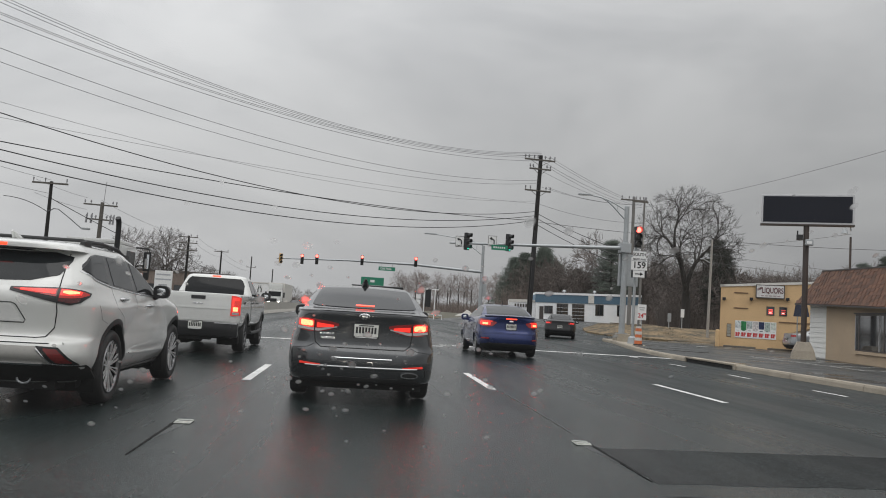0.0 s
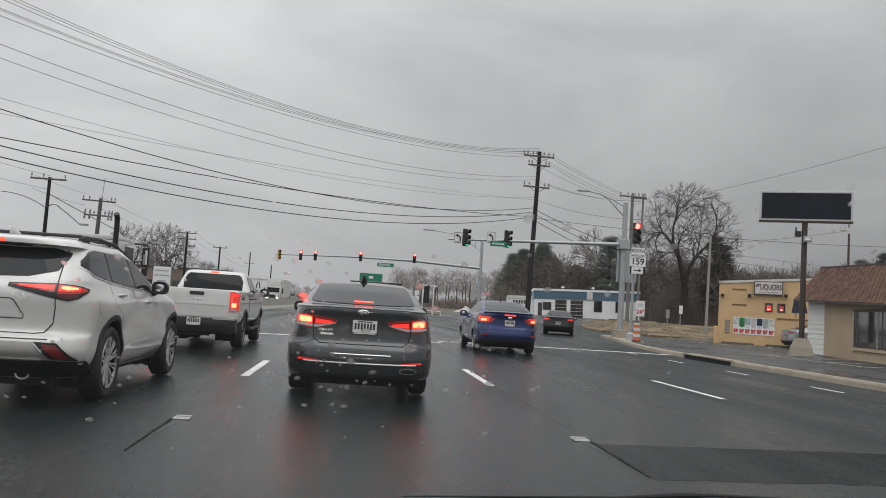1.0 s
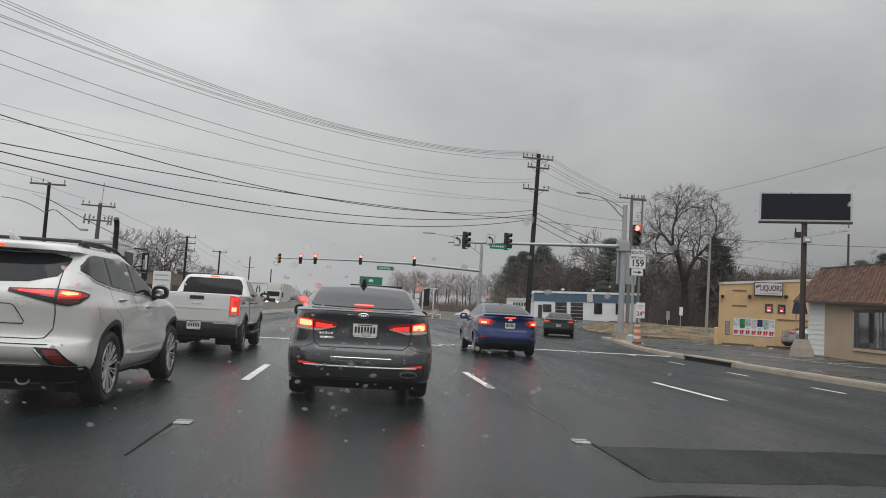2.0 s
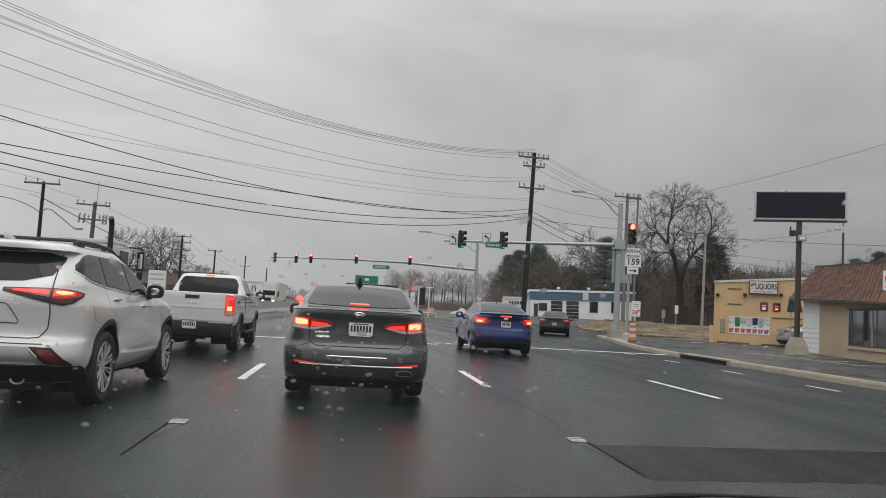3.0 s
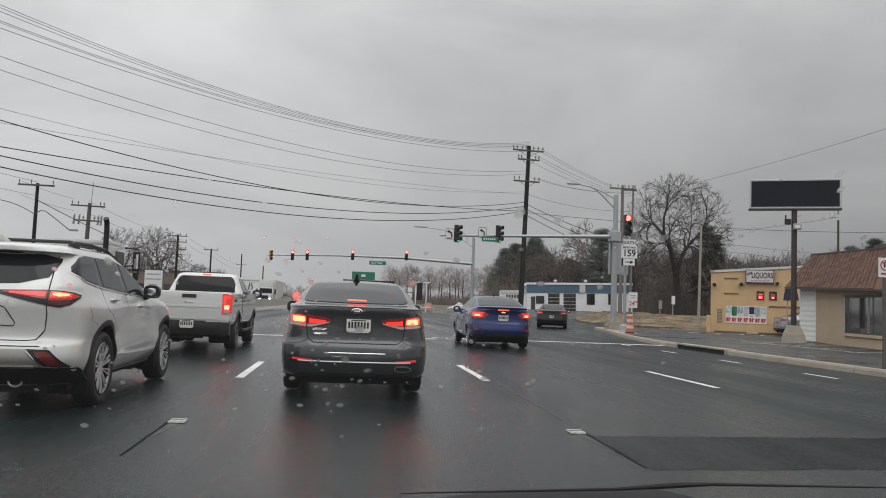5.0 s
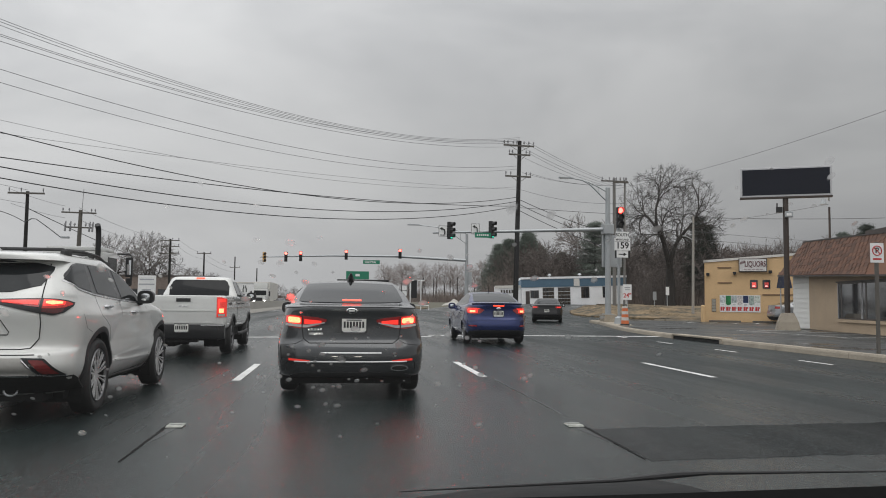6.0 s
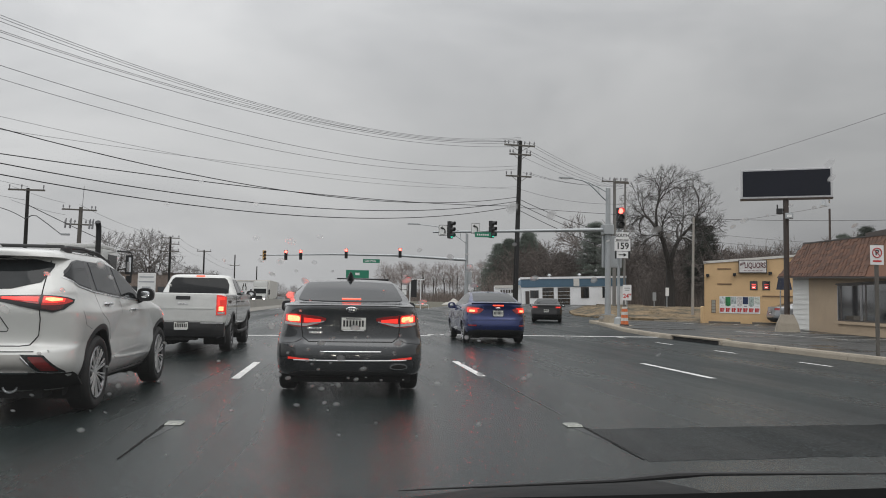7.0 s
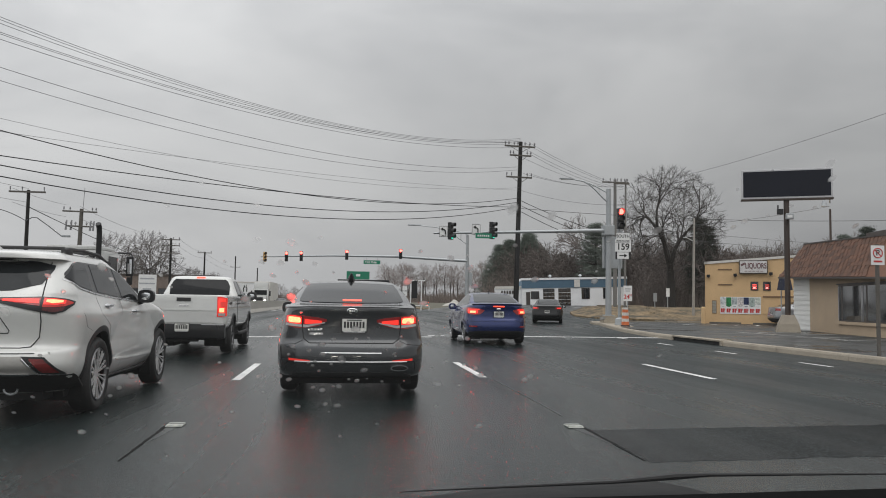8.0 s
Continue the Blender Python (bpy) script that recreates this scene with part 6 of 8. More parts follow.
# blue compact sedan
def blue_sedan(at):
    car = thing("sedan", "wet deep-blue compact sedan with a lip spoiler", "car", at)
    sh = Shell([(0.22, 0.77, 0.22, 4.30, 0.40, 0.5), (0.30, 0.84, 0.08, 4.45, 0.48, 0.55), (0.42, 0.895, 0.01, 4.52, 0.58, 0.6), (0.52, 0.905, 0.0, 4.53, 0.62, 0.6),
                (0.66, 0.91, 0.03, 4.50, 0.64, 0.6), (0.80, 0.905, 0.07, 4.42, 0.66, 0.6), (0.95, 0.890, 0.075, 4.25, 0.68, 0.7), (1.05, 0.855, 0.06, 3.85, 0.66, 0.7),
                (1.095, 0.82, 0.055, 3.60, 0.60, 0.6), (1.12, 0.79, 0.16, 3.45, 0.50, 0.5), (1.15, 0.765, 0.34, 3.30, 0.40, 0.4), (1.22, 0.73, 0.50, 3.10, 0.32, 0.4), (1.34, 0.655, 0.88, 2.75, 0.26, 0.35),
                (1.43, 0.585, 1.30, 2.45, 0.22, 0.3), (1.465, 0.50, 1.65, 2.25, 0.18, 0.25), (1.48, 0.32, 1.85, 2.05, 0.1, 0.1)], corner=0.46,
               bulge=lambda y, z: 0.022 * math.exp(-((z - 0.62) / 0.14) ** 2) * (math.exp(-((y - 0.97) / 0.42) ** 2) + math.exp(-((y - 3.62) / 0.42) ** 2)) - 0.02 * math.exp(-((z - 0.62) / 0.2) ** 2 - ((y - 2.3) / 0.6) ** 2))
    part("body", sh.mesh((0.97, 3.62), 0.345, 0.315), M["paint_blue"], car, smooth=True)
    part("rear_window", sh.patch("rear", [-0.64, -0.56, 0, 0.56, 0.64], [1.19, 1.175, 1.165, 1.175, 1.19], [1.21, 1.41, 1.44, 1.41, 1.21], 0.006, rows=14, cols=30), M["pale_glass"], car, smooth=True)
    sp = part("spoiler", sh.patch("rear", [-0.72, -0.5, 0, 0.5, 0.72], [1.095, 1.10, 1.105, 1.10, 1.095], [1.118, 1.128, 1.13, 1.128, 1.118], 0.05, 0.06, rows=3), M["paint_blue"], car, smooth=True)
    part("high_brake_lamp", sh.patch("rear", [-0.16, 0.16], [1.06, 1.06], [1.085, 1.085], 0.012, rows=2), M["chmsl"], car, "lit high brake lamp")
    for s in (-1, 1):
        part("side_window", sh.patch("side", [0.80, 1.2, 1.8, 2.6, 3.1], [1.13, 1.10, 1.08, 1.06, 1.06], [1.16, 1.36, 1.42, 1.38, 1.12], 0.004, sgn=s, cols=30), M["auto_glass"], car, smooth=True)
        for y in (0.97, 3.62):
            wheel(car, 0.895, y, 0.315, 0.21, 0.215, 10, s, M["alloy"])
            arch(car, sh, y, 0.315, 0.345, s, M["paint_blue"], 0.03, 0.006)
        door_mirror(car, 0.82, 2.85, 1.05, s, M["paint_blue"])
        gap(car, sh, [(1.9, 0.35), (1.9, 1.08)], "side", s)
        gap(car, sh, [(1.25, 0.62), (1.05, 0.9), (1.05, 1.09)], "side", s)
        handle(car, sh, 1.4, 0.92, s, M["paint_blue"])
        handle(car, sh, 2.35, 0.92, s, M["paint_blue"])
        xs, lo, hi = [0.42, 0.52, 0.66, 0.80, 0.87], [0.95, 0.86, 0.83, 0.85, 0.90], [0.97, 1.0, 1.03, 1.045, 1.02]
        if s < 0:
            xs, lo, hi = [-v for v in xs[::-1]], lo[::-1], hi[::-1]
        lamp = part("tail_lamp", sh.patch("rear", xs, lo, hi, 0.010, 0.03, rows=8, cols=34), M["tail_red"], car, "red tail lamp, brake lit")
        a, b = (0.62, 0.80) if s > 0 else (-0.80, -0.62)
        part("brake_glow", sh.patch("rear", [a - 0.03, b + 0.03], [0.875, 0.875], [0.97, 0.97], 0.013, 0.01, rows=4, cols=12), M["tail_lit"], lamp)
        part("brake_bulb", sh.patch("rear", [a + 0.02, b - 0.03], [0.89, 0.89], [0.945, 0.945], 0.016, 0.01, rows=4, cols=12), M["brake_lit"], lamp)
        a, b = (0.54, 0.82) if s > 0 else (-0.82, -0.54)
        part("tail_bulb", sh.patch("rear", [a, b], [0.975, 0.975], [1.0, 1.0], 0.015, 0.01, rows=2, cols=12), M["tail_lit"], lamp)
        a, b = (0.62, 0.82) if s > 0 else (-0.82, -0.62)
        part("bumper_reflector", sh.patch("rear", [a, b], [0.50, 0.50], [0.535, 0.535], 0.010, 0.02, rows=2), M["tail_red"], car, "red bumper reflector")
    part("lower_bumper", sh.patch("rear", [-0.82, -0.6, 0.6, 0.82], [0.235, 0.225, 0.225, 0.235], [0.36, 0.40, 0.40, 0.36], 0.008), M["plastic"], car, smooth=True)
    gap(car, sh, [(-0.62, 0.90), (-0.60, 0.72), (-0.55, 0.69), (0.55, 0.69), (0.60, 0.72), (0.62, 0.90)], "rear")
    gap(car, sh, [(-0.90, 0.62), (-0.6, 0.66), (0.6, 0.66), (0.90, 0.62)], "rear", r=0.003)
    licence_plate(car, 0.0, sh.rear(0, 0.86) - 0.014, 0.86)
    bm = bmesh.new()
    bmesh.ops.create_uvsphere(bm, u_segments=20, v_segments=8, radius=1, matrix=Matrix.Translation((0, sh.rear(0, 1.0) - 0.006, 1.0)) @ Matrix.Diagonal((0.07, 0.012, 0.03, 1)))
    part("badge", bm, M["chrome"], car, smooth=True)
    part("antenna", tubem([(0, 1.7, 1.47), (0, 1.62, 1.58)], [0.012, 0.005], 6), M["black"], car)
    part("underbody", boxm(-0.72, 0.72, 0.35, 4.1, 0.17, 0.25), M["under"], car)
    return car


# white mid-size SUV
def white_suv(at):
    car = thing("suv", "wet white mid-size SUV with roof rails", "car", at)

    def bulge(y, z):
        """Haunches over both axles, hollow doors between them, a kick at the sill."""
        def bell(v, c, w):
            return math.exp(-((v - c) / w) ** 2)
        return (0.034 * bell(y, 1.20, 0.50) * bell(z, 0.90, 0.17) + 0.026 * bell(y, 3.95, 0.48) * bell(z, 0.90, 0.17)
                - 0.040 * bell(y, 2.62, 0.72) * bell(z, 0.72, 0.19) + 0.014 * bell(y, 2.6, 1.0) * bell(z, 0.47, 0.06))

    sh = Shell([(0.26, 0.80, 0.42, 4.65, 0.34, 0.5), (0.34, 0.88, 0.26, 4.82, 0.36, 0.55), (0.46, 0.94, 0.06, 4.93, 0.40, 0.6), (0.56, 0.955, 0.0, 4.95, 0.42, 0.9),
                (0.66, 0.948, 0.02, 4.94, 0.42, 0.9), (0.71, 0.945, 0.115, 4.92, 0.42, 0.9), (0.76, 0.947, 0.130, 4.90, 0.43, 0.9), (0.90, 0.952, 0.105, 4.85, 0.46, 0.95), (0.99, 0.958, 0.085, 4.74, 0.50, 1.0), (1.05, 0.948, 0.078, 4.55, 0.50, 1.0), (1.12, 0.925, 0.092, 3.95, 0.46, 0.7),
                (1.17, 0.91, 0.13, 3.38, 0.40, 0.40), (1.22, 0.895, 0.165, 3.24, 0.33, 0.36), (1.32, 0.855, 0.26, 2.99, 0.27, 0.36), (1.44, 0.81, 0.37, 2.70, 0.25, 0.34), (1.50, 0.783, 0.43, 2.54, 0.24, 0.34), (1.523, 0.772, 0.455, 2.46, 0.24, 0.34),
                (1.535, 0.765, 0.30, 2.42, 0.26, 0.33), (1.575, 0.735, 0.30, 2.32, 0.28, 0.3), (1.61, 0.69, 0.42, 2.22, 0.30, 0.28), (1.632, 0.60, 0.75, 2.12, 0.30, 0.25), (1.642, 0.40, 1.0, 2.0, 0.2, 0.15)], levels=84, corner=0.40, bulge=bulge)
    part("body", sh.mesh((1.15, 3.92), 0.450, 0.385), M["paint_white"], car, smooth=True)
    part("rear_window", sh.panel("rear", [(-0.705, 1.43), (-0.665, 1.29), (-0.45, 1.225), (0.0, 1.205), (0.45, 1.225), (0.665, 1.29), (0.705, 1.43)], [(-0.70, 1.47), (-0.55, 1.505), (0.0, 1.515), (0.55, 1.505), (0.70, 1.47)], 0.006, rows=14, cols=44), M["auto_glass"], car, smooth=True)
    part("wiper", tubem([(0.0, sh.rear(0, 1.235) - 0.02, 1.235), (-0.42, sh.rear(-0.42, 1.26) - 0.02, 1.26)], [0.014, 0.008], 6), M["black"], car)
    part("high_brake_lamp", sh.patch("rear", [-0.16, 0.16], [1.548, 1.548], [1.566, 1.566], 0.008, rows=2), M["chmsl"], car, "lit high brake lamp")
    for s in (-1, 1):
        part("window_surround", sh.panel("side", [(0.46, 1.34), (0.66, 1.265), (1.06, 1.215), (1.6, 1.182), (2.2, 1.152), (2.95, 1.125)], [(0.46, 1.365), (0.70, 1.50), (0.90, 1.528), (1.9, 1.525), (2.40, 1.45), (2.95, 1.135)], 0.003, sgn=s, rows=10, cols=44), M["paint_black"], car, smooth=True)
        part("quarter_window", sh.panel("side", [(0.49, 1.35), (0.66, 1.282), (1.02, 1.238)], [(0.49, 1.36), (0.72, 1.488), (0.89, 1.513), (1.10, 1.516)], 0.007, sgn=s, cols=30), M["auto_glass"], car, smooth=True)
        part("rear_door_window", sh.panel("side", [(1.20, 1.226), (1.90, 1.180)], [(1.22, 1.512), (1.55, 1.514), (1.89, 1.509)], 0.007, sgn=s), M["auto_glass"], car, smooth=True)
        part("front_door_window", sh.panel("side", [(2.06, 1.176), (2.86, 1.140)], [(2.02, 1.498), (2.38, 1.436), (2.88, 1.145)], 0.007, sgn=s, cols=30), M["auto_glass"], car, smooth=True)
        part("window_trim", sh.panel("side", [(0.46, 1.332), (0.66, 1.255), (1.06, 1.205), (1.6, 1.172), (2.2, 1.142), (2.97, 1.115)], [(0.46, 1.344), (0.66, 1.266), (1.06, 1.216), (1.6, 1.183), (2.2, 1.153), (2.97, 1.126)], 0.009, sgn=s, rows=2, cols=40), M["chrome"], car)
        for y in (1.15, 3.92):
            wheel(car, 0.965, y, 0.385, 0.235, 0.268, 20, s, M["alloy_bright"], 0.0105, True)
            arch(car, sh, y, 0.385, 0.450, s, M["plastic"], 0.050, 0.010)
        part("sill_cladding", sh.patch("side", [1.60, 1.65, 3.42, 3.47], [0.27, 0.265, 0.265, 0.27], [0.315, 0.305, 0.305, 0.315], 0.012, sgn=s), M["plastic"], car, smooth=True)
        part("door_moulding", sh.patch("side", [1.75, 2.2, 3.35], [0.492, 0.475, 0.458], [0.500, 0.486, 0.474], 0.012, sgn=s, rows=2), M["paint_white"], car)
        door_mirror(car, 0.90, 2.74, 1.195, s, M["paint_black"], 0.86)
        gap(car, sh, [(2.00, 0.40), (1.98, 0.8), (1.96, 1.16)], "side", s, 0.0012)
        gap(car, sh, [(1.70, 0.60), (1.42, 0.88), (1.12, 1.0), (1.10, 1.21)], "side", s, 0.0012)
        gap(car, sh, [(3.30, 0.40), (3.36, 0.8), (3.05, 1.12)], "side", s, 0.0012)
        gap(car, sh, [(0.60, 1.02), (0.70, 0.88), (0.86, 0.84)], "side", s, 0.0014)
        for y, z in ((1.41, 1.085), (2.46, 1.015)):
            handle(car, sh, y, z, s, M["chrome"])
            part("handle_cup", sh.patch("side", [y - 0.08, y, y + 0.08], [z - 0.012, z - 0.032, z - 0.012], [z + 0.012, z + 0.026, z + 0.012], 0.002, 0.01, rows=4, cols=12, sgn=s), M["alloy"], car, smooth=True)
        rail = part("roof_rail", tubem([(s * 0.68, 0.80, 1.60), (s * 0.685, 0.86, 1.645), (s * 0.685, 1.3, 1.662), (s * 0.68, 1.9, 1.645), (s * 0.66, 2.32, 1.57)], [0.026, 0.024, 0.020, 0.020, 0.024], 8), M["plastic"], car, smooth=True)
        part("rail_foot", boxm(s * 0.685 - 0.028, s * 0.685 + 0.028, 0.76, 0.96, 1.57, 1.65, bevel=0.018), M["plastic"], rail, smooth=True)
        part("rail_foot", boxm(s * 0.675 - 0.025, s * 0.675 + 0.025, 2.18, 2.36, 1.53, 1.60, bevel=0.015), M["plastic"], rail, smooth=True)

        def mirrored(pts):
            return pts if s > 0 else [(-u, z) for u, z in reversed(pts)]

        lo = mirrored([(0.31, 1.132), (0.50, 1.088), (0.70, 1.040), (0.80, 1.020), (0.865, 1.045), (0.905, 1.105)])
        hi = mirrored([(0.31, 1.148), (0.50, 1.154), (0.70, 1.162), (0.80, 1.157), (0.865, 1.146), (0.905, 1.124)])
        part("lamp_shell", sh.panel("rear", [(u, z - 0.008) for u, z in lo], [(u, z + 0.007) for u, z in hi], 0.009, 0.03, cols=44), M["paint_black"], car)
        lamp = part("tail_lamp", sh.panel("rear", mirrored([(0.34, 1.136), (0.50, 1.112), (0.695, 1.085)]), mirrored([(0.34, 1.145), (0.50, 1.150), (0.695, 1.157)]), 0.014, 0.03, rows=6, cols=24), M["tail_red"], car, "long tapering red tail lamp in a black surround")
        part("tail_bulb", sh.panel("rear", mirrored([(0.40, 1.126), (0.55, 1.115), (0.685, 1.106)]), mirrored([(0.40, 1.141), (0.55, 1.142), (0.685, 1.144)]), 0.018, 0.01, rows=3, cols=20), M["tail_lit"], lamp)
        part("lamp_lens", sh.panel("rear", mirrored([(0.715, 1.075), (0.80, 1.075), (0.86, 1.085), (0.895, 1.108)]), mirrored([(0.715, 1.158), (0.80, 1.152), (0.86, 1.141), (0.895, 1.121)]), 0.0145, 0.01, rows=6, cols=22), M["tail_dim"], lamp)
        part("lamp_foot", sh.panel("rear", mirrored([(0.715, 1.045), (0.80, 1.028), (0.85, 1.045)]), mirrored([(0.715, 1.072), (0.80, 1.072), (0.86, 1.082)]), 0.014, 0.01, rows=3, cols=16), M["tail_smoked"], lamp)
        part("brake_bulb", sh.panel("rear", mirrored([(0.735, 1.120), (0.78, 1.108), (0.84, 1.118)]), mirrored([(0.735, 1.137), (0.78, 1.142), (0.84, 1.134)]), 0.019, 0.01, rows=4, cols=18), M["brake_lit"], lamp)
        part("brake_glow", sh.panel("rear", mirrored([(0.72, 1.098), (0.80, 1.096), (0.855, 1.108)]), mirrored([(0.72, 1.151), (0.80, 1.147), (0.855, 1.137)]), 0.0165, 0.01, rows=4, cols=18), M["tail_lit"], lamp)
        refl = part("fog_pod", sh.panel("rear", mirrored([(0.615, 0.618), (0.735, 0.470), (0.90, 0.462)]), mirrored([(0.60, 0.634), (0.77, 0.625), (0.90, 0.470)]), 0.008, 0.02, cols=30), M["paint_black"], car)
        part("bumper_reflector", sh.panel("rear", mirrored([(0.665, 0.60), (0.755, 0.492), (0.86, 0.482)]), mirrored([(0.665, 0.614), (0.76, 0.606), (0.86, 0.490)]), 0.014, 0.02, cols=24), M["tail_deep"], refl, "dark red corner reflector")
        part("pod_edge", tubem([(u, sh.rear(u, z) - 0.012, z) for u, z in mirrored([(0.61, 0.615), (0.66, 0.555), (0.725, 0.475), (0.80, 0.462), (0.90, 0.458)])], 0.007, 6), M["chrome"], refl, smooth=True)
        part("parking_sensor", lathe(bmesh.new(), [(0.0, 0.014), (0.003, 0.012), (0.003, 0.001)], 14), M["paint_white"], car).matrix_local = pose(s * 0.80, sh.rear(s * 0.80, 0.66) - 0.003, 0.66, 0, 0, -90)
    part("cross_bar", tubem([(-0.68, 1.02, 1.63), (-0.6, 1.02, 1.668), (0.6, 1.02, 1.668), (0.68, 1.02, 1.63)], 0.018, 8), M["plastic"], car, smooth=True)
    part("cross_bar", tubem([(-0.67, 1.80, 1.62), (-0.6, 1.80, 1.66), (0.6, 1.80, 1.66), (0.67, 1.80, 1.62)], 0.018, 8), M["plastic"], car, smooth=True)
    part("lower_bumper", sh.patch("rear", [-0.93, -0.80, -0.6, 0.6, 0.80, 0.93], [0.30, 0.29, 0.29, 0.29, 0.29, 0.30], [0.452, 0.462, 0.475, 0.475, 0.462, 0.452], 0.010), M["under"], car, smooth=True)
    part("bumper_insert", sh.panel("rear", [(-0.72, 0.482), (0.72, 0.482)], [(-0.60, 0.632), (0.60, 0.632)], 0.004, cols=36), mat("silver_trim", (0.36, 0.35, 0.33), 0.42, metal=0.35, vary=0.08), car, smooth=True)
    part("skid_strip", strip_on_rear(sh, -0.66, 0.66, 0.472, 0.486, 0.018), M["chrome"], car)
    part("bumper_step", strip_on_rear(sh, -0.70, 0.70, 0.655, 0.662, 0.004), M["seal"], car)
    gap(car, sh, [(-0.66, 1.50), (-0.70, 1.20), (-0.715, 0.95), (-0.70, 0.80), (-0.64, 0.715), (-0.56, 0.705), (0.56, 0.705), (0.64, 0.715), (0.70, 0.80), (0.715, 0.95), (0.70, 1.20), (0.66, 1.50)], "rear", r=0.0055)
    part("plate_recess", sh.panel("rear", [(-0.43, 0.845), (0.43, 0.845)], [(-0.34, 1.0), (0.34, 1.0)], 0.003, 0.01, cols=20), mat("recess_white_paint", (0.66, 0.66, 0.645), 0.3, vary=0.04, coat=0.6), car)
    gap(car, sh, [(-0.34, 1.015), (0.34, 1.015), (0.375, 1.0), (0.46, 0.86), (0.445, 0.835), (-0.445, 0.835), (-0.46, 0.86), (-0.375, 1.0), (-0.34, 1.015)], "rear", r=0.004)
    licence_plate(car, 0.0, sh.rear(0, 0.92) - 0.016, 0.92)
    part("antenna_fin", tubem([(0, 0.95, 1.62), (0, 0.85, 1.665), (0, 0.77, 1.71)], [0.05, 0.035, 0.01], 8), M["paint_white"], car, smooth=True)
    part("tow_eye", tubem([(0.47 + 0.06 * math.cos(a), 0.2, 0.33 + 0.05 * math.sin(a)) for a in [math.pi + math.pi * k / 10 for k in range(11)]], 0.010, 6), M["galv"], car)
    part("underbody", boxm(-0.66, 0.66, 0.45, 4.5, 0.20, 0.32), M["under"], car)
    return car


# white pickup
def white_pickup(at):
    car = thing("pickup_truck", "white crew-cab pickup truck with black rear bumper", "car", at)
    bed = Shell([(0.52, 0.80, 0.16, 5.15, 0.10, 0.4), (0.60, 0.88, 0.09, 5.25, 0.10, 0.45), (0.75, 0.915, 0.08, 5.30, 0.10, 0.5), (0.95, 0.915, 0.07, 5.28, 0.10, 0.5), (1.10, 0.90, 0.07, 5.1, 0.10, 0.6), (1.18, 0.895, 0.07, 4.6, 0.10, 0.6), (1.235, 0.885, 0.08, 4.25, 0.10, 0.5), (1.25, 0.86, 0.10, 4.1, 0.08, 0.4)], corner=0.10, bow=0.015)
    part("body", bed.mesh((1.27, 4.47), 0.44, 0.385), M["paint_white"], car, smooth=True)
    cab = Shell([(1.10, 0.885, 1.95, 4.15, 0.12, 0.4), (1.24, 0.88, 1.97, 4.0, 0.14, 0.4), (1.40, 0.82, 2.02, 3.70, 0.16, 0.4), (1.55, 0.755, 2.09, 3.40, 0.16, 0.35), (1.64, 0.71, 2.14, 3.15, 0.16, 0.3), (1.685, 0.62, 2.22, 2.95, 0.14, 0.25), (1.70, 0.40, 2.4, 2.7, 0.1, 0.1)], corner=0.16, bow=0.02)
    part("cab", cab.mesh(), M["paint_white"], car, smooth=True)
    part("rear_window", cab.patch("rear", [-0.70, -0.62, 0.62, 0.70], [1.265, 1.258, 1.258, 1.265], [1.46, 1.615, 1.615, 1.46], 0.006), M["dark_glass"], car, smooth=True)
    part("high_brake_lamp", cab.patch("rear", [-0.10, 0.10], [1.64, 1.64], [1.662, 1.662], 0.015), M["chmsl"], car, "lit high brake lamp")
    part("bed_opening", boxm(-0.74, 0.74, 0.18, 1.9, 1.235, 1.257), M["under"], car)
    tg = part("tailgate", bed.patch("rear", [-0.70, 0.70], [0.685, 0.685], [1.235, 1.235], 0.010, 0.03, rows=10), M["paint_white"], car, smooth=True)
    part("tailgate_crease", bed.patch("rear", [-0.66, 0.66], [0.93, 0.93], [0.955, 0.955], 0.018, 0.012, rows=2), M["paint_white"], tg)
    part("gate_handle", bed.patch("rear", [-0.15, 0.15], [1.12, 1.12], [1.19, 1.19], 0.020, 0.02, rows=2), M["plastic"], tg)
    part("badge", boxm(-0.10, 0.10, bed.rear(0, 1.03) - 0.018, bed.rear(0, 1.03), 1.02, 1.04), M["chrome"], tg)
    bp = part("rear_bumper", boxm(-0.90, 0.90, -0.06, 0.10, 0.37, 0.665, bevel=0.04), M["paint_black"], car, smooth=True)
    part("bumper_step", boxm(-0.88, -0.45, -0.072, -0.058, 0.64, 0.66), M["chrome"], bp)
    part("bumper_step", boxm(0.40, 0.88, -0.072, -0.058, 0.64, 0.66), M["chrome"], bp)
    licence_plate(car, 0.0, -0.065, 0.595)
    part("hitch", boxm(-0.32, 0.32, 0.0, 0.2, 0.30, 0.39), M["under"], car)
    for s in (-1, 1):
        for y in (1.27, 4.47):
            wheel(car, 0.90, y, 0.385, 0.255, 0.225, 6, s, M["alloy_dark"])
            arch(car, bed, y, 0.385, 0.44, s, M["plastic"], 0.05, 0.02)
        xs, lo, hi = [0.705, 0.80, 0.90], [0.81, 0.81, 0.825], [1.215, 1.215, 1.185]
        if s < 0:
            xs, lo, hi = [-v for v in xs[::-1]], lo[::-1], hi[::-1]
        lamp = part("tail_lamp", bed.patch("rear", xs, lo, hi, 0.014, 0.03, rows=10), M["tail_soft"], car, "upright red tail lamp, brake lit")
        a, b = (0.735, 0.87) if s > 0 else (-0.87, -0.735)
        part("brake_bulb", bed.patch("rear", [a + 0.02, b - 0.02], [0.90, 0.90], [0.985, 0.985], 0.018, 0.01, rows=3), M["brake_lit"], lamp)
        part("tail_bulb", bed.patch("rear", [a, a + 0.035], [1.0, 1.0], [1.18, 1.18], 0.018, 0.01, rows=3), M["tail_lit"], lamp)
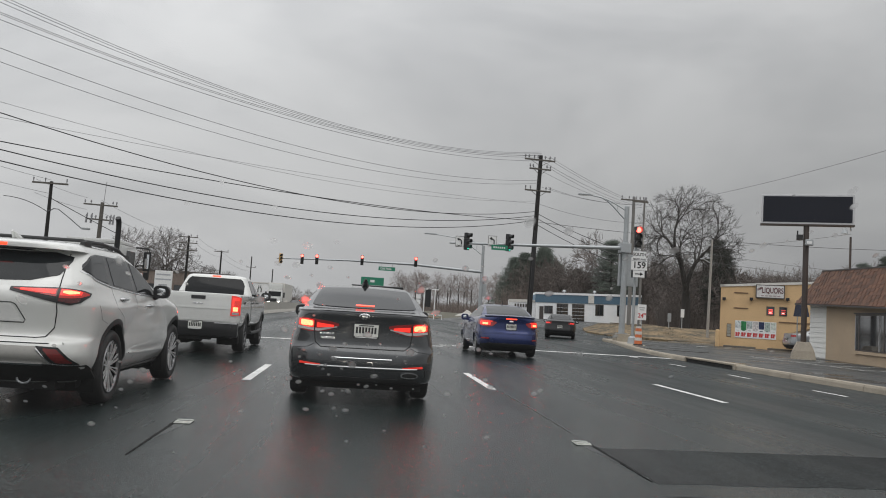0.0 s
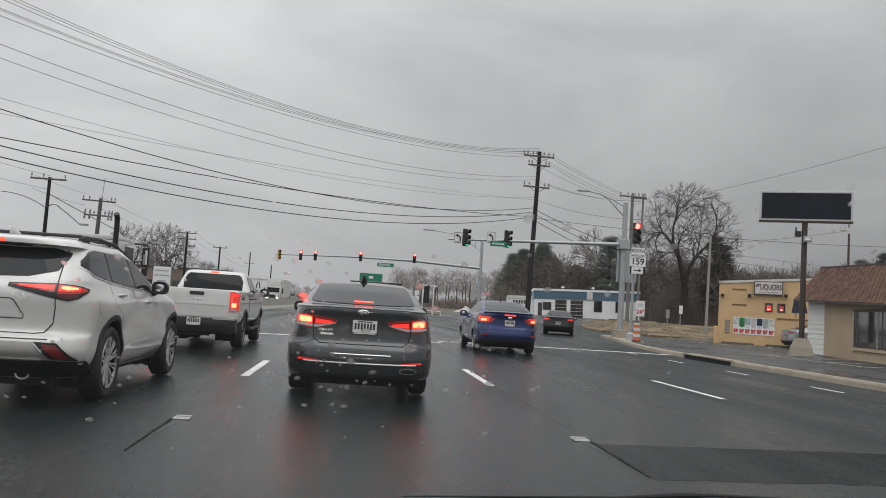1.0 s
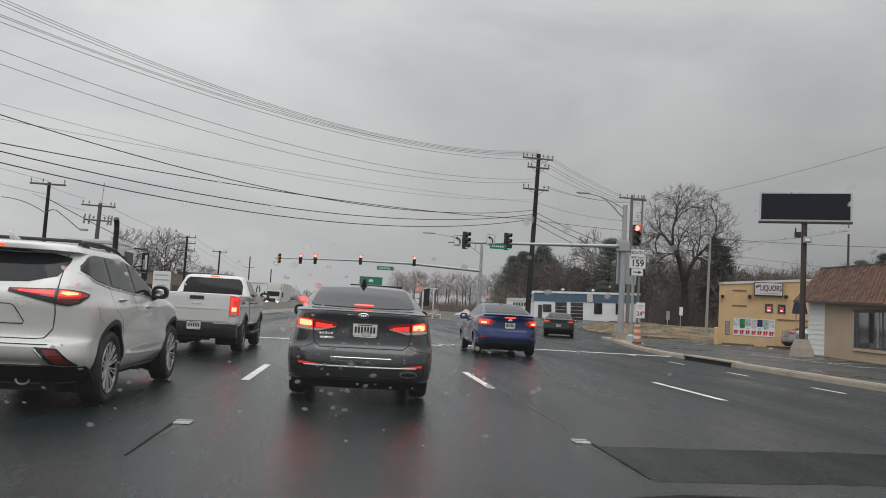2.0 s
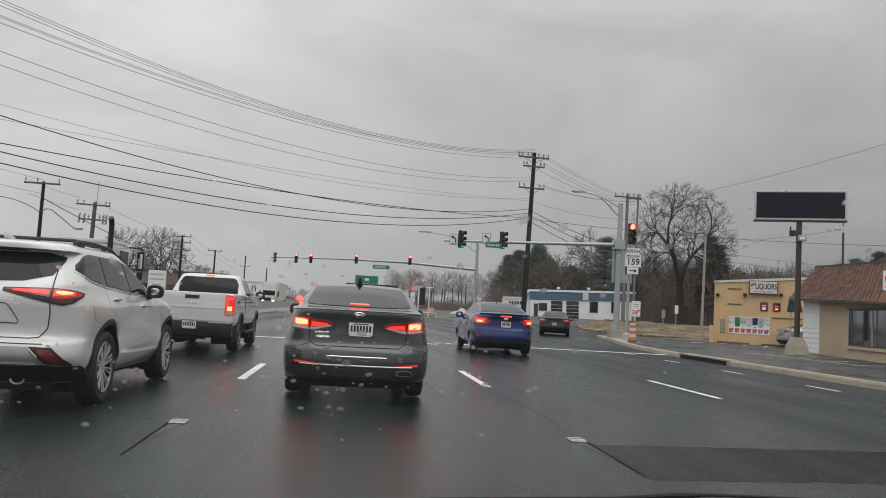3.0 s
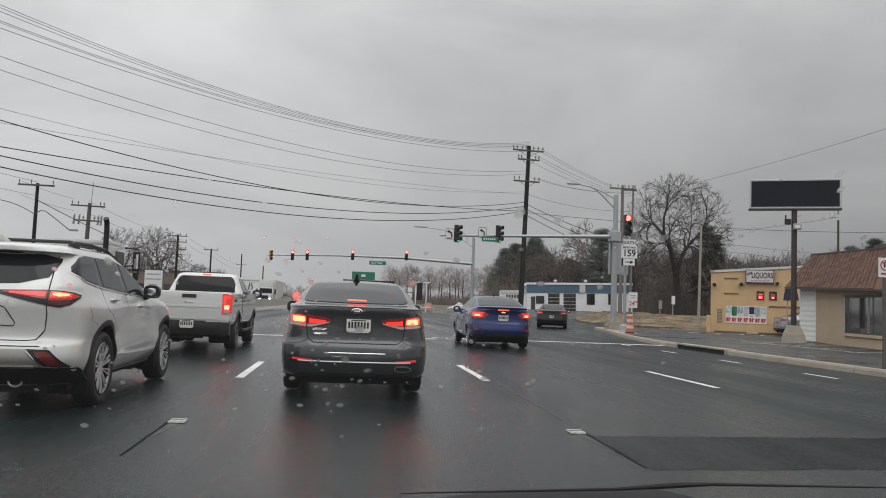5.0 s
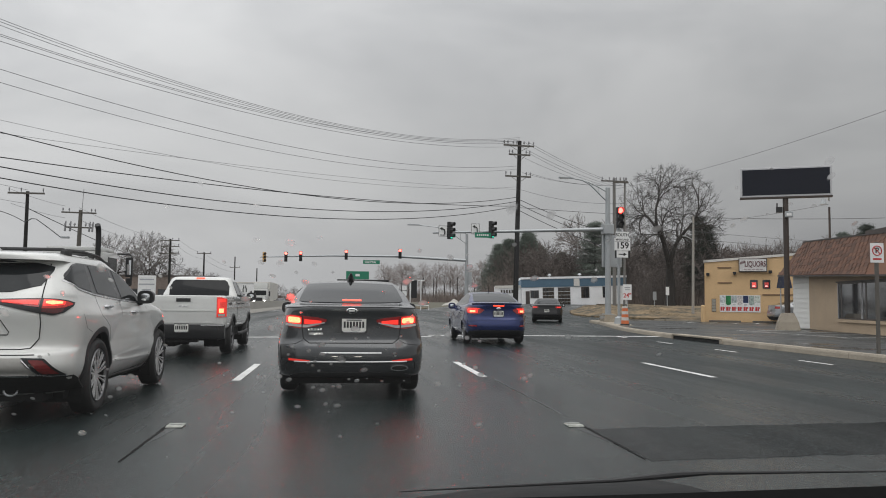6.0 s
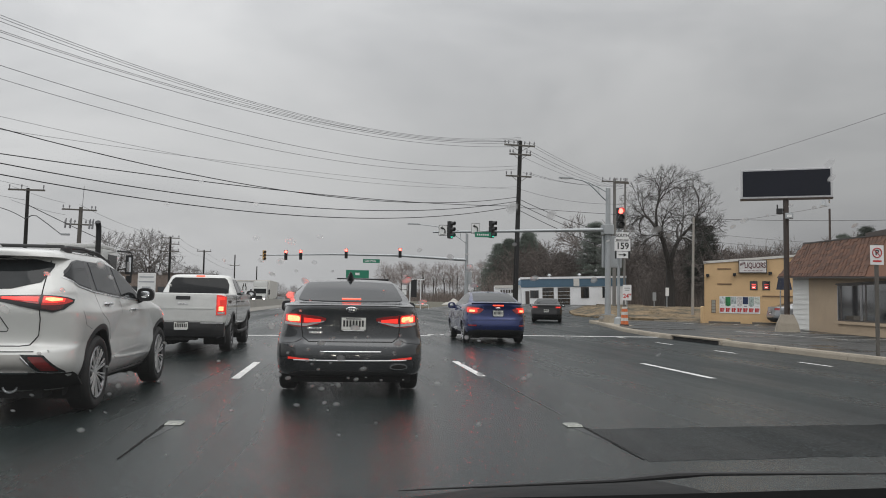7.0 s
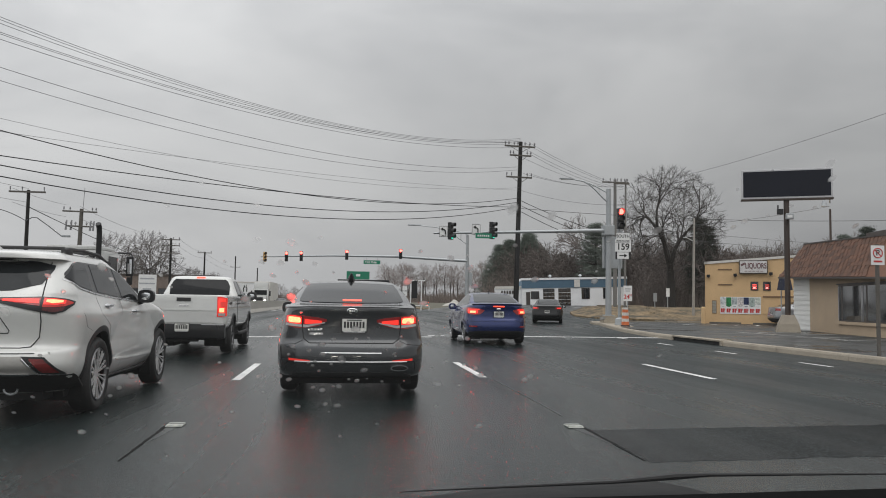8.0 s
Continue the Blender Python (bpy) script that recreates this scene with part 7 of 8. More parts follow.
        part("tail_bulb", bed.patch("rear", [a + 0.04, b], [1.12, 1.12], [1.18, 1.17], 0.018, 0.01, rows=3), M["tail_lit"], lamp)
        part("reverse_strip", bed.patch("rear", [a, b], [0.825, 0.825], [0.88, 0.88], 0.018, 0.01, rows=3), M["tail_clear"], lamp)
        part("rear_door_window", cab.patch("side", [2.25, 2.4, 2.85], [1.24, 1.235, 1.23], [1.50, 1.59, 1.595], 0.006, sgn=s), M["dark_glass"], car, smooth=True)
        part("front_door_window", cab.patch("side", [2.93, 3.35, 3.75], [1.23, 1.225, 1.225], [1.59, 1.52, 1.25], 0.006, sgn=s), M["dark_glass"], car, smooth=True)
        door_mirror(car, 0.90, 3.65, 1.25, s, M["plastic"], 1.1)
        gap(car, bed, [(1.93, 0.55), (1.93, 1.24)], "side", s, 0.008)
        gap(car, bed, [(2.88, 0.55), (2.88, 1.22)], "side", s)
        handle(car, bed, 2.2, 1.08, s, M["plastic"])
        handle(car, bed, 3.1, 1.08, s, M["plastic"])
        part("side_step", tubem([(s * 0.92, 1.9, 0.42), (s * 0.95, 2.2, 0.40), (s * 0.95, 3.6, 0.40), (s * 0.92, 3.9, 0.42)], 0.04, 8), M["plastic"], car, smooth=True)
        part("bed_badge", boxm(*sorted((s * 0.917, s * 0.925)), 0.62, 0.85, 1.06, 1.11), M["steel_dark"], car)
    part("underbody", boxm(-0.7, 0.7, 0.3, 5.0, 0.32, 0.54), M["under"], car)
    part("axle", tubem([(-0.7, 1.27, 0.36), (0.7, 1.27, 0.36)], 0.06, 8), M["under"], car)
    return car


grey_sedan(pose(0.125, 9.56, 0))
blue_sedan(pose(4.33, 21.6, 0, 0, 0, -0.3)).scale = (0.965, 1.0, 1.0)
white_suv(pose(-3.44, 7.50, 0))
white_pickup(pose(-3.20, 16.65, 0, 0, 0, 0.7) @ Matrix.Diagonal((0.94, 1, 1, 1)))


# simple sedan for cars seen farther off
def distant_car(name, label, paint, at, lamps="tail", lit=True):
    car = thing(name, label, "car", at)
    sh = Shell([(0.20, 0.78, 0.22, 4.5, 0.30, 0.5), (0.30, 0.85, 0.08, 4.62, 0.34, 0.55), (0.48, 0.90, 0.0, 4.70, 0.36, 0.6), (0.72, 0.91, 0.05, 4.66, 0.36, 0.6), (0.92, 0.89, 0.08, 4.45, 0.40, 0.7), (1.02, 0.85, 0.08, 3.9, 0.40, 0.7),
                (1.06, 0.81, 0.22, 3.6, 0.36, 0.5), (1.10, 0.78, 0.5, 3.45, 0.30, 0.4), (1.20, 0.73, 0.8, 3.15, 0.26, 0.4), (1.33, 0.65, 1.25, 2.75, 0.22, 0.3), (1.42, 0.55, 1.65, 2.45, 0.2, 0.25), (1.445, 0.32, 1.9, 2.2, 0.1, 0.1)], levels=40)
    part("body", sh.mesh((1.0, 3.75), 0.345, 0.32), paint, car, smooth=True)
    part("rear_window", sh.patch("rear", [-0.62, -0.55, 0.55, 0.62], [1.13, 1.12, 1.12, 1.13], [1.16, 1.37, 1.37, 1.16], 0.006, rows=10), M["auto_glass"], car, smooth=True)
    bm = bmesh.new()
    prev = None
    for i in range(13):
        x = -0.62 + 1.24 * i / 12
        cur = []
        for z in np.linspace(1.10, 1.37, 8):
            row = sh.at(float(z))
            cur.append(bm.verts.new((x, sh.end(x, row, False) + 0.006, float(z) + 0.006)))
        if prev:
            for j in range(7):
                bm.faces.new((prev[j], prev[j + 1], cur[j + 1], cur[j]))
        prev = cur
    part("windscreen", bm, M["auto_glass"], car, smooth=True)
    for s in (-1, 1):
        part("side_window", sh.patch("side", [0.95, 1.4, 2.0, 2.8, 3.2], [1.09, 1.06, 1.05, 1.04, 1.04], [1.11, 1.31, 1.38, 1.33, 1.08], 0.004, sgn=s), M["auto_glass"], car, smooth=True)
        for y in (1.0, 3.75):
            wheel(car, 0.885, y, 0.32, 0.21, 0.215, 8, s, M["alloy_dark"])
            arch(car, sh, y, 0.32, 0.345, s, paint, 0.03, 0.006)
        a, b = (0.50, 0.84) if s > 0 else (-0.84, -0.50)
        lamp = part("tail_lamp", sh.patch("rear", [a, b], [0.84, 0.84], [0.97, 0.97], 0.010, 0.03), M["tail_red"], car, "red tail lamp")
        if lit:
            a, b = (0.58, 0.80) if s > 0 else (-0.80, -0.58)
            part("tail_bulb", sh.patch("rear", [a, b], [0.88, 0.88], [0.93, 0.93], 0.015, 0.01), M["tail_lit"], lamp)
        w = sh.at(0.7)
        yh = sh.end(0.62, w, False)
        part("headlamp", boxm(s * 0.66 - 0.14, s * 0.66 + 0.14, yh - 0.12, yh + 0.015, 0.63, 0.75, bevel=0.03), M["head_lit"] if lamps == "head" else M["tail_clear"], car, "bright headlamp" if lamps == "head" else "")
        door_mirror(car, 0.82, 2.95, 1.0, s, paint)
    part("grille", boxm(-0.45, 0.45, 4.60, 4.715, 0.40, 0.58, bevel=0.02), M["black"], car)
    part("lower_bumper", sh.patch("rear", [-0.8, 0.8], [0.225, 0.225], [0.40, 0.40], 0.008), M["plastic"], car)
    licence_plate(car, 0.0, sh.rear(0, 0.7) - 0.012, 0.70)
    part("underbody", boxm(-0.72, 0.72, 0.3, 4.3, 0.16, 0.24), M["under"], car)
    return car


distant_car("sedan", "black sedan turning at the crossing, tail lamps lit", M["paint_black"], pose(12.0, 45.6, 0, 0, 0, -16))
distant_car("sedan", "silver sedan parked beside the ochre store", M["paint_silver"], pose(24.35, 42.7, 0.12, 0, 0, -100), lit=False)
distant_car("sedan", "dark oncoming sedan with bright headlamps", M["paint_black"], pose(-10.2, 138.0, 0, 0, 0, 180), lamps="head")
distant_car("sedan", "grey oncoming sedan with bright headlamps", M["paint_silver"], pose(-10.4, 190.0, 0, 0, 0, 180), lamps="head")


# day-cab tractor waiting in the far turn lane
def tractor(at):
    car = thing("semi_truck", "white day-cab truck with a tall black exhaust stack", "truck", at)
    part("cab", boxm(-1.1, 1.1, 3.0, 5.0, 1.0, 2.95, bevel=0.12), M["paint_white"], car, smooth=True)
    part("cab_roof", boxm(-1.0, 1.0, 3.05, 4.8, 2.952, 3.12, bevel=0.08), M["paint_white"], car, smooth=True)
    part("hood", boxm(-0.95, 0.95, 5.0, 6.9, 0.9, 2.0, bevel=0.15), M["paint_white"], car, smooth=True)
    part("rear_window", boxm(-0.6, 0.6, 2.985, 2.998, 2.05, 2.6, bevel=0.004), M["auto_glass"], car)
    for s in (-1, 1):
        part("door_window", boxm(*sorted((s * 1.102, s * 1.112)), 3.6, 4.8, 2.05, 2.75), M["auto_glass"], car)
        if s > 0:
            st = part("exhaust_pipe", tubem([(s * 0.98, 2.72, 1.1), (s * 0.98, 2.72, 3.55), (s * 0.98, 2.68, 3.75), (s * 0.98, 2.55, 3.90)], [0.10, 0.10, 0.10, 0.10], 12), M["black"], car, smooth=True)
            part("heat_shield", tubem([(s * 0.98, 2.72, 1.3), (s * 0.98, 2.72, 2.6)], 0.14, 14), M["chrome"], st, smooth=True)
        mr = part("mirror_bracket", tubem([(s * 1.1, 4.9, 2.95), (s * 1.62, 4.75, 2.92), (s * 1.68, 4.75, 2.8), (s * 1.68, 4.75, 1.7), (s * 1.1, 4.9, 1.6)], 0.04, 6), M["black"], car)
        part("mirror", boxm(s * 1.6 - 0.14, s * 1.6 + 0.14, 4.72, 4.80, 2.02, 2.80, bevel=0.03), M["black"], mr)
        part("mirror_glass", boxm(s * 1.6 - 0.08, s * 1.6 + 0.08, 4.712, 4.719, 2.12, 2.70), M["mirror_face"], mr)
        part("spot_mirror", boxm(s * 1.6 - 0.10, s * 1.6 + 0.10, 4.72, 4.80, 1.72, 1.98, bevel=0.03), M["black"], mr)
        for y in (0.7, 1.9, 6.0):
            w = part("wheel", lathe(bmesh.new(), [(-0.5 if y < 3 else -0.28, 0.3), (-0.5 if y < 3 else -0.28, 0.50), (0.0, 0.52), (0.0, 0.3), (-0.05, 0.26), (-0.05, 0.02)], 28, s * 1.2, y, 0.52, s), M["rubber"], car, smooth=True)
            part("rim", lathe(bmesh.new(), [(0.004, 0.3), (0.0, 0.27), (-0.03, 0.2), (0.02, 0.1), (0.03, 0.01)], 28, s * 1.2, y, 0.52, s), M["alloy"], w, smooth=True)
        part("tail_lamp", boxm(s * 0.75 - 0.12, s * 0.75 + 0.12, -0.02, 0.03, 0.85, 0.95), M["tail_lit"], car)
    part("frame_rail", boxm(-0.45, -0.3, 0.0, 6.5, 0.75, 1.0), M["under"], car)
    part("frame_rail", boxm(0.3, 0.45, 0.0, 6.5, 0.75, 1.0), M["under"], car)
    part("bumper", boxm(-1.0, 1.0, 0.0, 0.1, 0.7, 1.0), M["under"], car)
    part("fifth_wheel", boxm(-0.45, 0.45, 0.9, 1.8, 1.05, 1.2, bevel=0.05), M["under"], car)
    part("fuel_tank", tubem([(1.0, 3.0, 0.8), (1.0, 4.6, 0.8)], 0.3, 16), M["alloy"], car)
    return car


tractor(pose(-10.05, 28.2, 0))


def box_truck(at):
    car = thing("semi_trailer_truck", "white oncoming truck with a long box trailer", "truck", at)
    part("cargo_box", boxm(-1.25, 1.25, -8.0, 7.6, 1.0, 4.0, bevel=0.04), M["trim_white"], car)
    part("cab", boxm(-1.15, 1.15, 8.1, 10.0, 0.6, 2.9, bevel=0.15), M["paint_white"], car, smooth=True)
    part("wind_deflector", boxm(-1.1, 1.1, 8.2, 9.6, 2.9, 3.8, bevel=0.2), M["paint_white"], car, smooth=True)
    part("hood", boxm(-1.0, 1.0, 10.0, 11.4, 0.5, 1.75, bevel=0.2), M["paint_white"], car, smooth=True)
    part("windscreen", boxm(-0.95, 0.95, 10.0, 10.02, 1.85, 2.6), M["auto_glass"], car)
    part("grille", boxm(-0.5, 0.5, 11.4, 11.42, 0.75, 1.5), M["black"], car)
    for s in (-1, 1):
        part("headlamp", boxm(s * 0.8 - 0.14, s * 0.8 + 0.14, 11.36, 11.43, 0.85, 1.05), M["head_lit"], car, "bright headlamp")
        part("mirror", boxm(s * 1.4 - 0.12, s * 1.4 + 0.12, 9.7, 9.8, 1.7, 2.5), M["black"], car)
        for y in (-6.8, -5.5, 6.5, 10.3):
            part("wheel", lathe(bmesh.new(), [(-0.3, 0.3), (-0.3, 0.48), (0.0, 0.5), (0.0, 0.3), (-0.05, 0.25), (-0.05, 0.02)], 24, s * 1.2, y, 0.5, s), M["rubber"], car)
    part("chassis", boxm(-0.5, 0.5, -7.5, 10.5, 0.5, 0.98), M["under"], car)
    return car


box_truck(pose(-12.6, 136.0, 0, 0, 0, 180))

# far left: low commercial buildings, signs
for x, y, w, d, h, mt, lab in ((-40, 122, 21, 14, 4.4, "frame_dark", "long low dark-fronted commercial building"), (-36, 190, 18, 14, 5.0, "white_wall", "low pale commercial building far down the highway"), (-60, 100, 18, 12, 5.0, "tan", "low tan commercial building far down the highway")):
    b = thing("commercial_building", lab, "building", pose(x, y, 0))
    part("wall", boxm(0, w, 0, d, 0, h), M["brush"] if mt == "frame_dark" else M[mt], b)
    part("coping", boxm(-0.1, w + 0.1, -0.1, d + 0.1, h + 0.003, h + 0.25), M["trim_white"] if mt != "frame_dark" else M["frame_dark"], b)
    for k in range(5):
        wd = part("window", boxm(1 + k * w / 5.3, 1 + k * w / 5.3 + w / 8, -0.05, -0.003, 0.8, 2.6), M["frame_dark"], b)
        part("pane", boxm(1.1 + k * w / 5.3, 0.9 + k * w / 5.3 + w / 8, -0.06, -0.052, 0.9, 2.5), M["pane"], wd)
ws = thing("business_sign", "tall white business sign with grey bars", "sign", pose(-14.1, 60, 0))
part("cabinet", boxm(-0.62, 0.62, -0.1, 0.1, 0.9, 2.85, bevel=0.03), M["white_sign"], ws)
gp = mat("faded_sign_print", (0.42, 0.43, 0.45), 0.5)
for z, w in ((2.55, 0.5), (2.2, 0.55), (1.8, 0.3), (1.4, 0.55)):
    part("print_bar", boxm(-w, w, -0.108, -0.101, z - 0.04, z + 0.06), gp, ws)
for x in (-0.45, 0.45):
    part("post", boxm(x - 0.05, x + 0.05, -0.05, 0.05, 0, 0.9), M["galv"], ws)
ks = thing("divided_road_sign", "white road sign with two black curved arrows", "sign", pose(-8.85, 74.5, -0.35))
pl = part("plate", boxm(-0.34, 0.34, -0.02, 0.0, 2.05, 2.95), M["white_sign"], ks)
for s in (-1, 1):
    part("arrow", tubem([(s * 0.14, -0.024, 2.2), (s * 0.15, -0.024, 2.5), (s * 0.08, -0.024, 2.65), (s * 0.1, -0.024, 2.85)], [0.045, 0.045, 0.05, 0.02], 6), M["black"], pl)
part("post", boxm(-0.03, 0.03, 0.0, 0.05, 0, 2.9), M["galv"], ks)
# bus stop frame and small signs by the far road edge
fr = thing("entrance_frame", "white post frame with a dark panel by the road", "sign frame", pose(9.4, 103.0, 0))
part("panel", boxm(-0.40, 0.35, 0.2, 0.3, 1.6, 3.9), M["black"], fr)
for x in (-0.55, 0.85):
    part("post", tubem([(x, 0, 0), (x, 0, 4.0)], 0.07, 8), M["white_sign"], fr)
    part("bracket", boxm(x - 0.45, x + 0.45, -0.03, 0.03, 3.85, 3.97), M["white_sign"], fr)
part("rail", tubem([(-0.55, 0, 0.7), (1.9, 0, 0.6), (1.9, 0, 0.0)], 0.06, 6), M["white_sign"], fr)
rs = thing("route_marker", "small white route markers on a thin post", "sign", pose(7.85, 100.0, 0))
part("plate", boxm(-0.3, 0.3, -0.02, 0.0, 2.55, 3.15), M["white_sign"], rs)
part("plate", boxm(-0.3, 0.3, -0.02, 0.0, 1.85, 2.45), M["white_sign"], rs)
part("post", boxm(-0.03, 0.03, 0.0, 0.05, 0, 3.1), M["galv"], rs)
for x, z in ((27.2, 1.3), (28.4, 1.75)):
    rs = thing("road_sign", "small road sign seen from behind on a thin post", "sign", pose(x + 0.6, 68.0, rise(x, 68) + 0.1, 0, 0, 30))
    part("plate", boxm(-0.24, 0.24, -0.02, 0.0, z - 0.75, z), M["white_sign"] if z > 1.5 else M["galv"], rs)
    part("post", boxm(-0.03, 0.03, 0.0, 0.05, 0, z), M["galv"], rs)
bol = thing("bollard", "short ochre post at the store's corner", "bollard", pose(21.6, 45.4, 0.12))
part("post", tubem([(0, 0, 0), (0, 0, 0.95), (0, 0, 1.0)], [0.13, 0.13, 0.08], 12), M["stucco"], bol)
mound = bmesh.new()
bmesh.ops.create_grid(mound, x_segments=16, y_segments=16, size=2.0)
for v in mound.verts:
    v.co.z = max(-0.3, 1.15 - 0.66 * v.co.length + 0.35 * noise.noise(v.co * 0.9))
mo = tagged(link("gravel_pile", mound, M["concrete2"], smooth=True), "pale gravel pile by the far verge", "gravel pile")
mo.matrix_world = pose(17.6, 125, 0.45)

# fresh darker asphalt patch in the next lane
bm = bmesh.new()
rows = []
for j in range(9):
    row = []
    for i in range(40):
        u, v = i / 39, j / 8
        x = 2.33 + 3.5 * u
        y = 5.78 + 0.22 * u + (1.50 + 0.02 * u) * v
        w = 0.05 * noise.noise(Vector((x * 5, y * 5, 1))) + 0.03 * noise.noise(Vector((x * 17, y * 17, 4)))
        row.append(bm.verts.new((x + (0.6 * w if i in (0, 39) else 0), y + (w if j in (0, 8) else 0), 0.0013)))
    rows.append(row)
for a, b in zip(rows, rows[1:]):
    for i in range(39):
        bm.faces.new((a[i], a[i + 1], b[i + 1], b[i]))
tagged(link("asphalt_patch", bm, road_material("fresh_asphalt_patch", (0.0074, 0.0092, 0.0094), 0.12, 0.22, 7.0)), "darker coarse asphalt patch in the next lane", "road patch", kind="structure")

# ---- the filming car's own bonnet, wiper and dashboard ----
own = thing("own_car", "dark grey filming car with wiper and dashboard", "car")
bm = bmesh.new()
rows = []
for j in range(9):
    t = j / 8
    y = 1.02 + 1.0 * t
    row = []
    for i in range(25):
        x = -0.80 + 1.60 * i / 24
        crown = float(np.interp(x, [-0.72, -0.11, 0.0, 0.42, 0.82, 1.25], [0.51, 0.668, 0.698, 0.744, 0.756, 0.762]))
        z = crown + 0.075 * (1 - t) ** 1.4 - 0.16 * max(0.0, t - 0.62) ** 1.6
        row.append(bm.verts.new((x, y, z)))
    rows.append(row)
for a, b in zip(rows, rows[1:]):
    for i in range(24):
        bm.faces.new((a[i], a[i + 1], b[i + 1], b[i]))
part("bonnet", bm, mat("dark_bonnet_paint", (0.009, 0.010, 0.0105), 0.5, vary=0.2, scale=6, fine=150, spec=0.10), own, smooth=True)
part("wiper", tubem([(0.08, 1.05, 0.9295), (0.115, 1.05, 0.931), (0.37, 1.05, 0.9385), (0.457, 1.05, 0.945), (0.506, 1.05, 0.9465), (0.775, 1.05, 0.9445)], [0.0006, 0.0012, 0.0026, 0.005, 0.0028, 0.0014], 8), M["black"], own, smooth=True)
bm = bmesh.new()
rows = []
for j in range(5):
    row = []
    for i in range(17):
        x = -0.72 + 1.44 * i / 16
        y, dz = ((0.62, -0.25), (0.62, -0.02), (0.60, 0.0), (0.50, -0.012), (0.30, -0.03))[j]
        row.append(bm.verts.new((x, y, 1.030 + dz - 0.02 * max(0.0, 0.1 - x) + 0.012 * max(0.0, x - 0.2))))
    rows.append(row)
for a, b in zip(rows, rows[1:]):
    for i in range(16):
        bm.faces.new((a[i], a[i + 1], b[i + 1], b[i]))
bmesh.ops.recalc_face_normals(bm, faces=bm.faces)
part("dashboard", bm, mat("matt_black_dashboard", (0.006, 0.006, 0.006), 0.95, vary=0.3, fine=120, spec=0.1), own, smooth=True)
osh = Shell([(0.20, 0.80, -3.0, 1.85, 0.30, 0.4), (0.30, 0.88, -3.12, 2.05, 0.36, 0.5), (0.45, 0.90, -3.18, 2.12, 0.4, 0.55), (0.53, 0.90, -3.17, 2.06, 0.4, 0.6), (0.60, 0.90, -3.16, 1.75, 0.4, 0.6), (0.68, 0.88, -3.12, 1.20, 0.4, 0.6), (0.755, 0.87, -3.08, 1.00, 0.4, 0.6)], levels=36)
part("body", osh.mesh((-2.1, 1.25), 0.36, 0.33), M["paint_grey"], own, smooth=True)
for s in (-1, 1):
    for y in (-2.1, 1.25):
        wheel(own, 0.90, y, 0.33, 0.22, 0.22, 8, s, M["alloy_dark"])
        arch(own, osh, y, 0.33, 0.36, s, M["paint_grey"], 0.03, 0.006)
    part("headlamp", boxm(s * 0.60 - 0.11, s * 0.60 + 0.11, 1.93, 2.075, 0.50, 0.585, bevel=0.03), M["own_head"], own, "lit headlamp", smooth=True)
    part("door", boxm(s * 0.86 - 0.03, s * 0.86 + 0.03, -2.6, 0.95, 0.757, 0.93, bevel=0.02), M["paint_grey"], own, smooth=True)
    part("windscreen_pillar", tubem([(s * 0.83, 1.0, 0.90), (s * 0.66, 0.46, 1.43)], 0.035, 8), M["paint_grey"], own, smooth=True)
    part("rear_pillar", tubem([(s * 0.80, -2.4, 0.92), (s * 0.64, -1.75, 1.43)], 0.05, 8), M["paint_grey"], own, smooth=True)
    part("centre_pillar", tubem([(s * 0.84, -0.75, 0.92), (s * 0.68, -0.70, 1.43)], 0.04, 8), M["paint_grey"], own, smooth=True)
part("roof", boxm(-0.69, 0.69, -1.85, 0.47, 1.43, 1.49, bevel=0.028), M["paint_grey"], own, smooth=True)
part("boot_lid", boxm(-0.82, 0.82, -3.05, -2.35, 0.757, 0.95, bevel=0.05), M["paint_grey"], own, smooth=True)
for x in (-0.38, 0.38):
    st = part("seat", boxm(x - 0.25, x + 0.25, -0.75, -0.20, 0.757, 0.80, bevel=0.02), M["plastic"], own, smooth=True)
    part("backrest", boxm(x - 0.24, x + 0.24, -0.95, -0.78, 0.76, 1.30, bevel=0.05), M["plastic"], st, smooth=True)


# the windscreen: clear glass with a thin, uneven film of rain and dust
veil = bpy.data.materials.new("wet_windscreen_glass")
veil.use_nodes = True
vt = veil.node_tree
vt.nodes.remove(vt.nodes["Principled BSDF"])
v_clear, v_film, v_mix = vt.nodes.new("ShaderNodeBsdfTransparent"), vt.nodes.new("ShaderNodeBsdfTranslucent"), vt.nodes.new("ShaderNodeMixShader")
v_film.inputs["Color"].default_value = (0.85, 0.86, 0.86, 1)
v_tc, v_nz, v_mr = vt.nodes.new("ShaderNodeTexCoord"), vt.nodes.new("ShaderNodeTexNoise"), vt.nodes.new("ShaderNodeMapRange")
v_nz.inputs["Scale"].default_value, v_nz.inputs["Detail"].default_value = 5.0, 3.0
# share of the film, set to imitate veiling glare over the dark tones
for k, v in (("From Min", 0.3), ("From Max", 0.7), ("To Min", 0.006), ("To Max", 0.0105)):
    v_mr.inputs[k].default_value = v
for a, b in ((v_tc.outputs["Object"], v_nz.inputs["Vector"]), (v_nz.outputs["Fac"], v_mr.inputs["Value"]), (v_mr.outputs["Result"], v_mix.inputs[0]),
             (v_clear.outputs[0], v_mix.inputs[1]), (v_film.outputs[0], v_mix.inputs[2]), (v_mix.outputs[0], vt.nodes["Material Output"].inputs["Surface"])):
    vt.links.new(a, b)
bm = bmesh.new()
rows = []
for j in range(7):
    t = j / 6
    rows.append([bm.verts.new((x * (1 - 0.2 * t), 0.965 - 0.49 * t, 0.945 + 0.475 * t)) for x in [-0.80 + 0.1 * i for i in range(17)]])
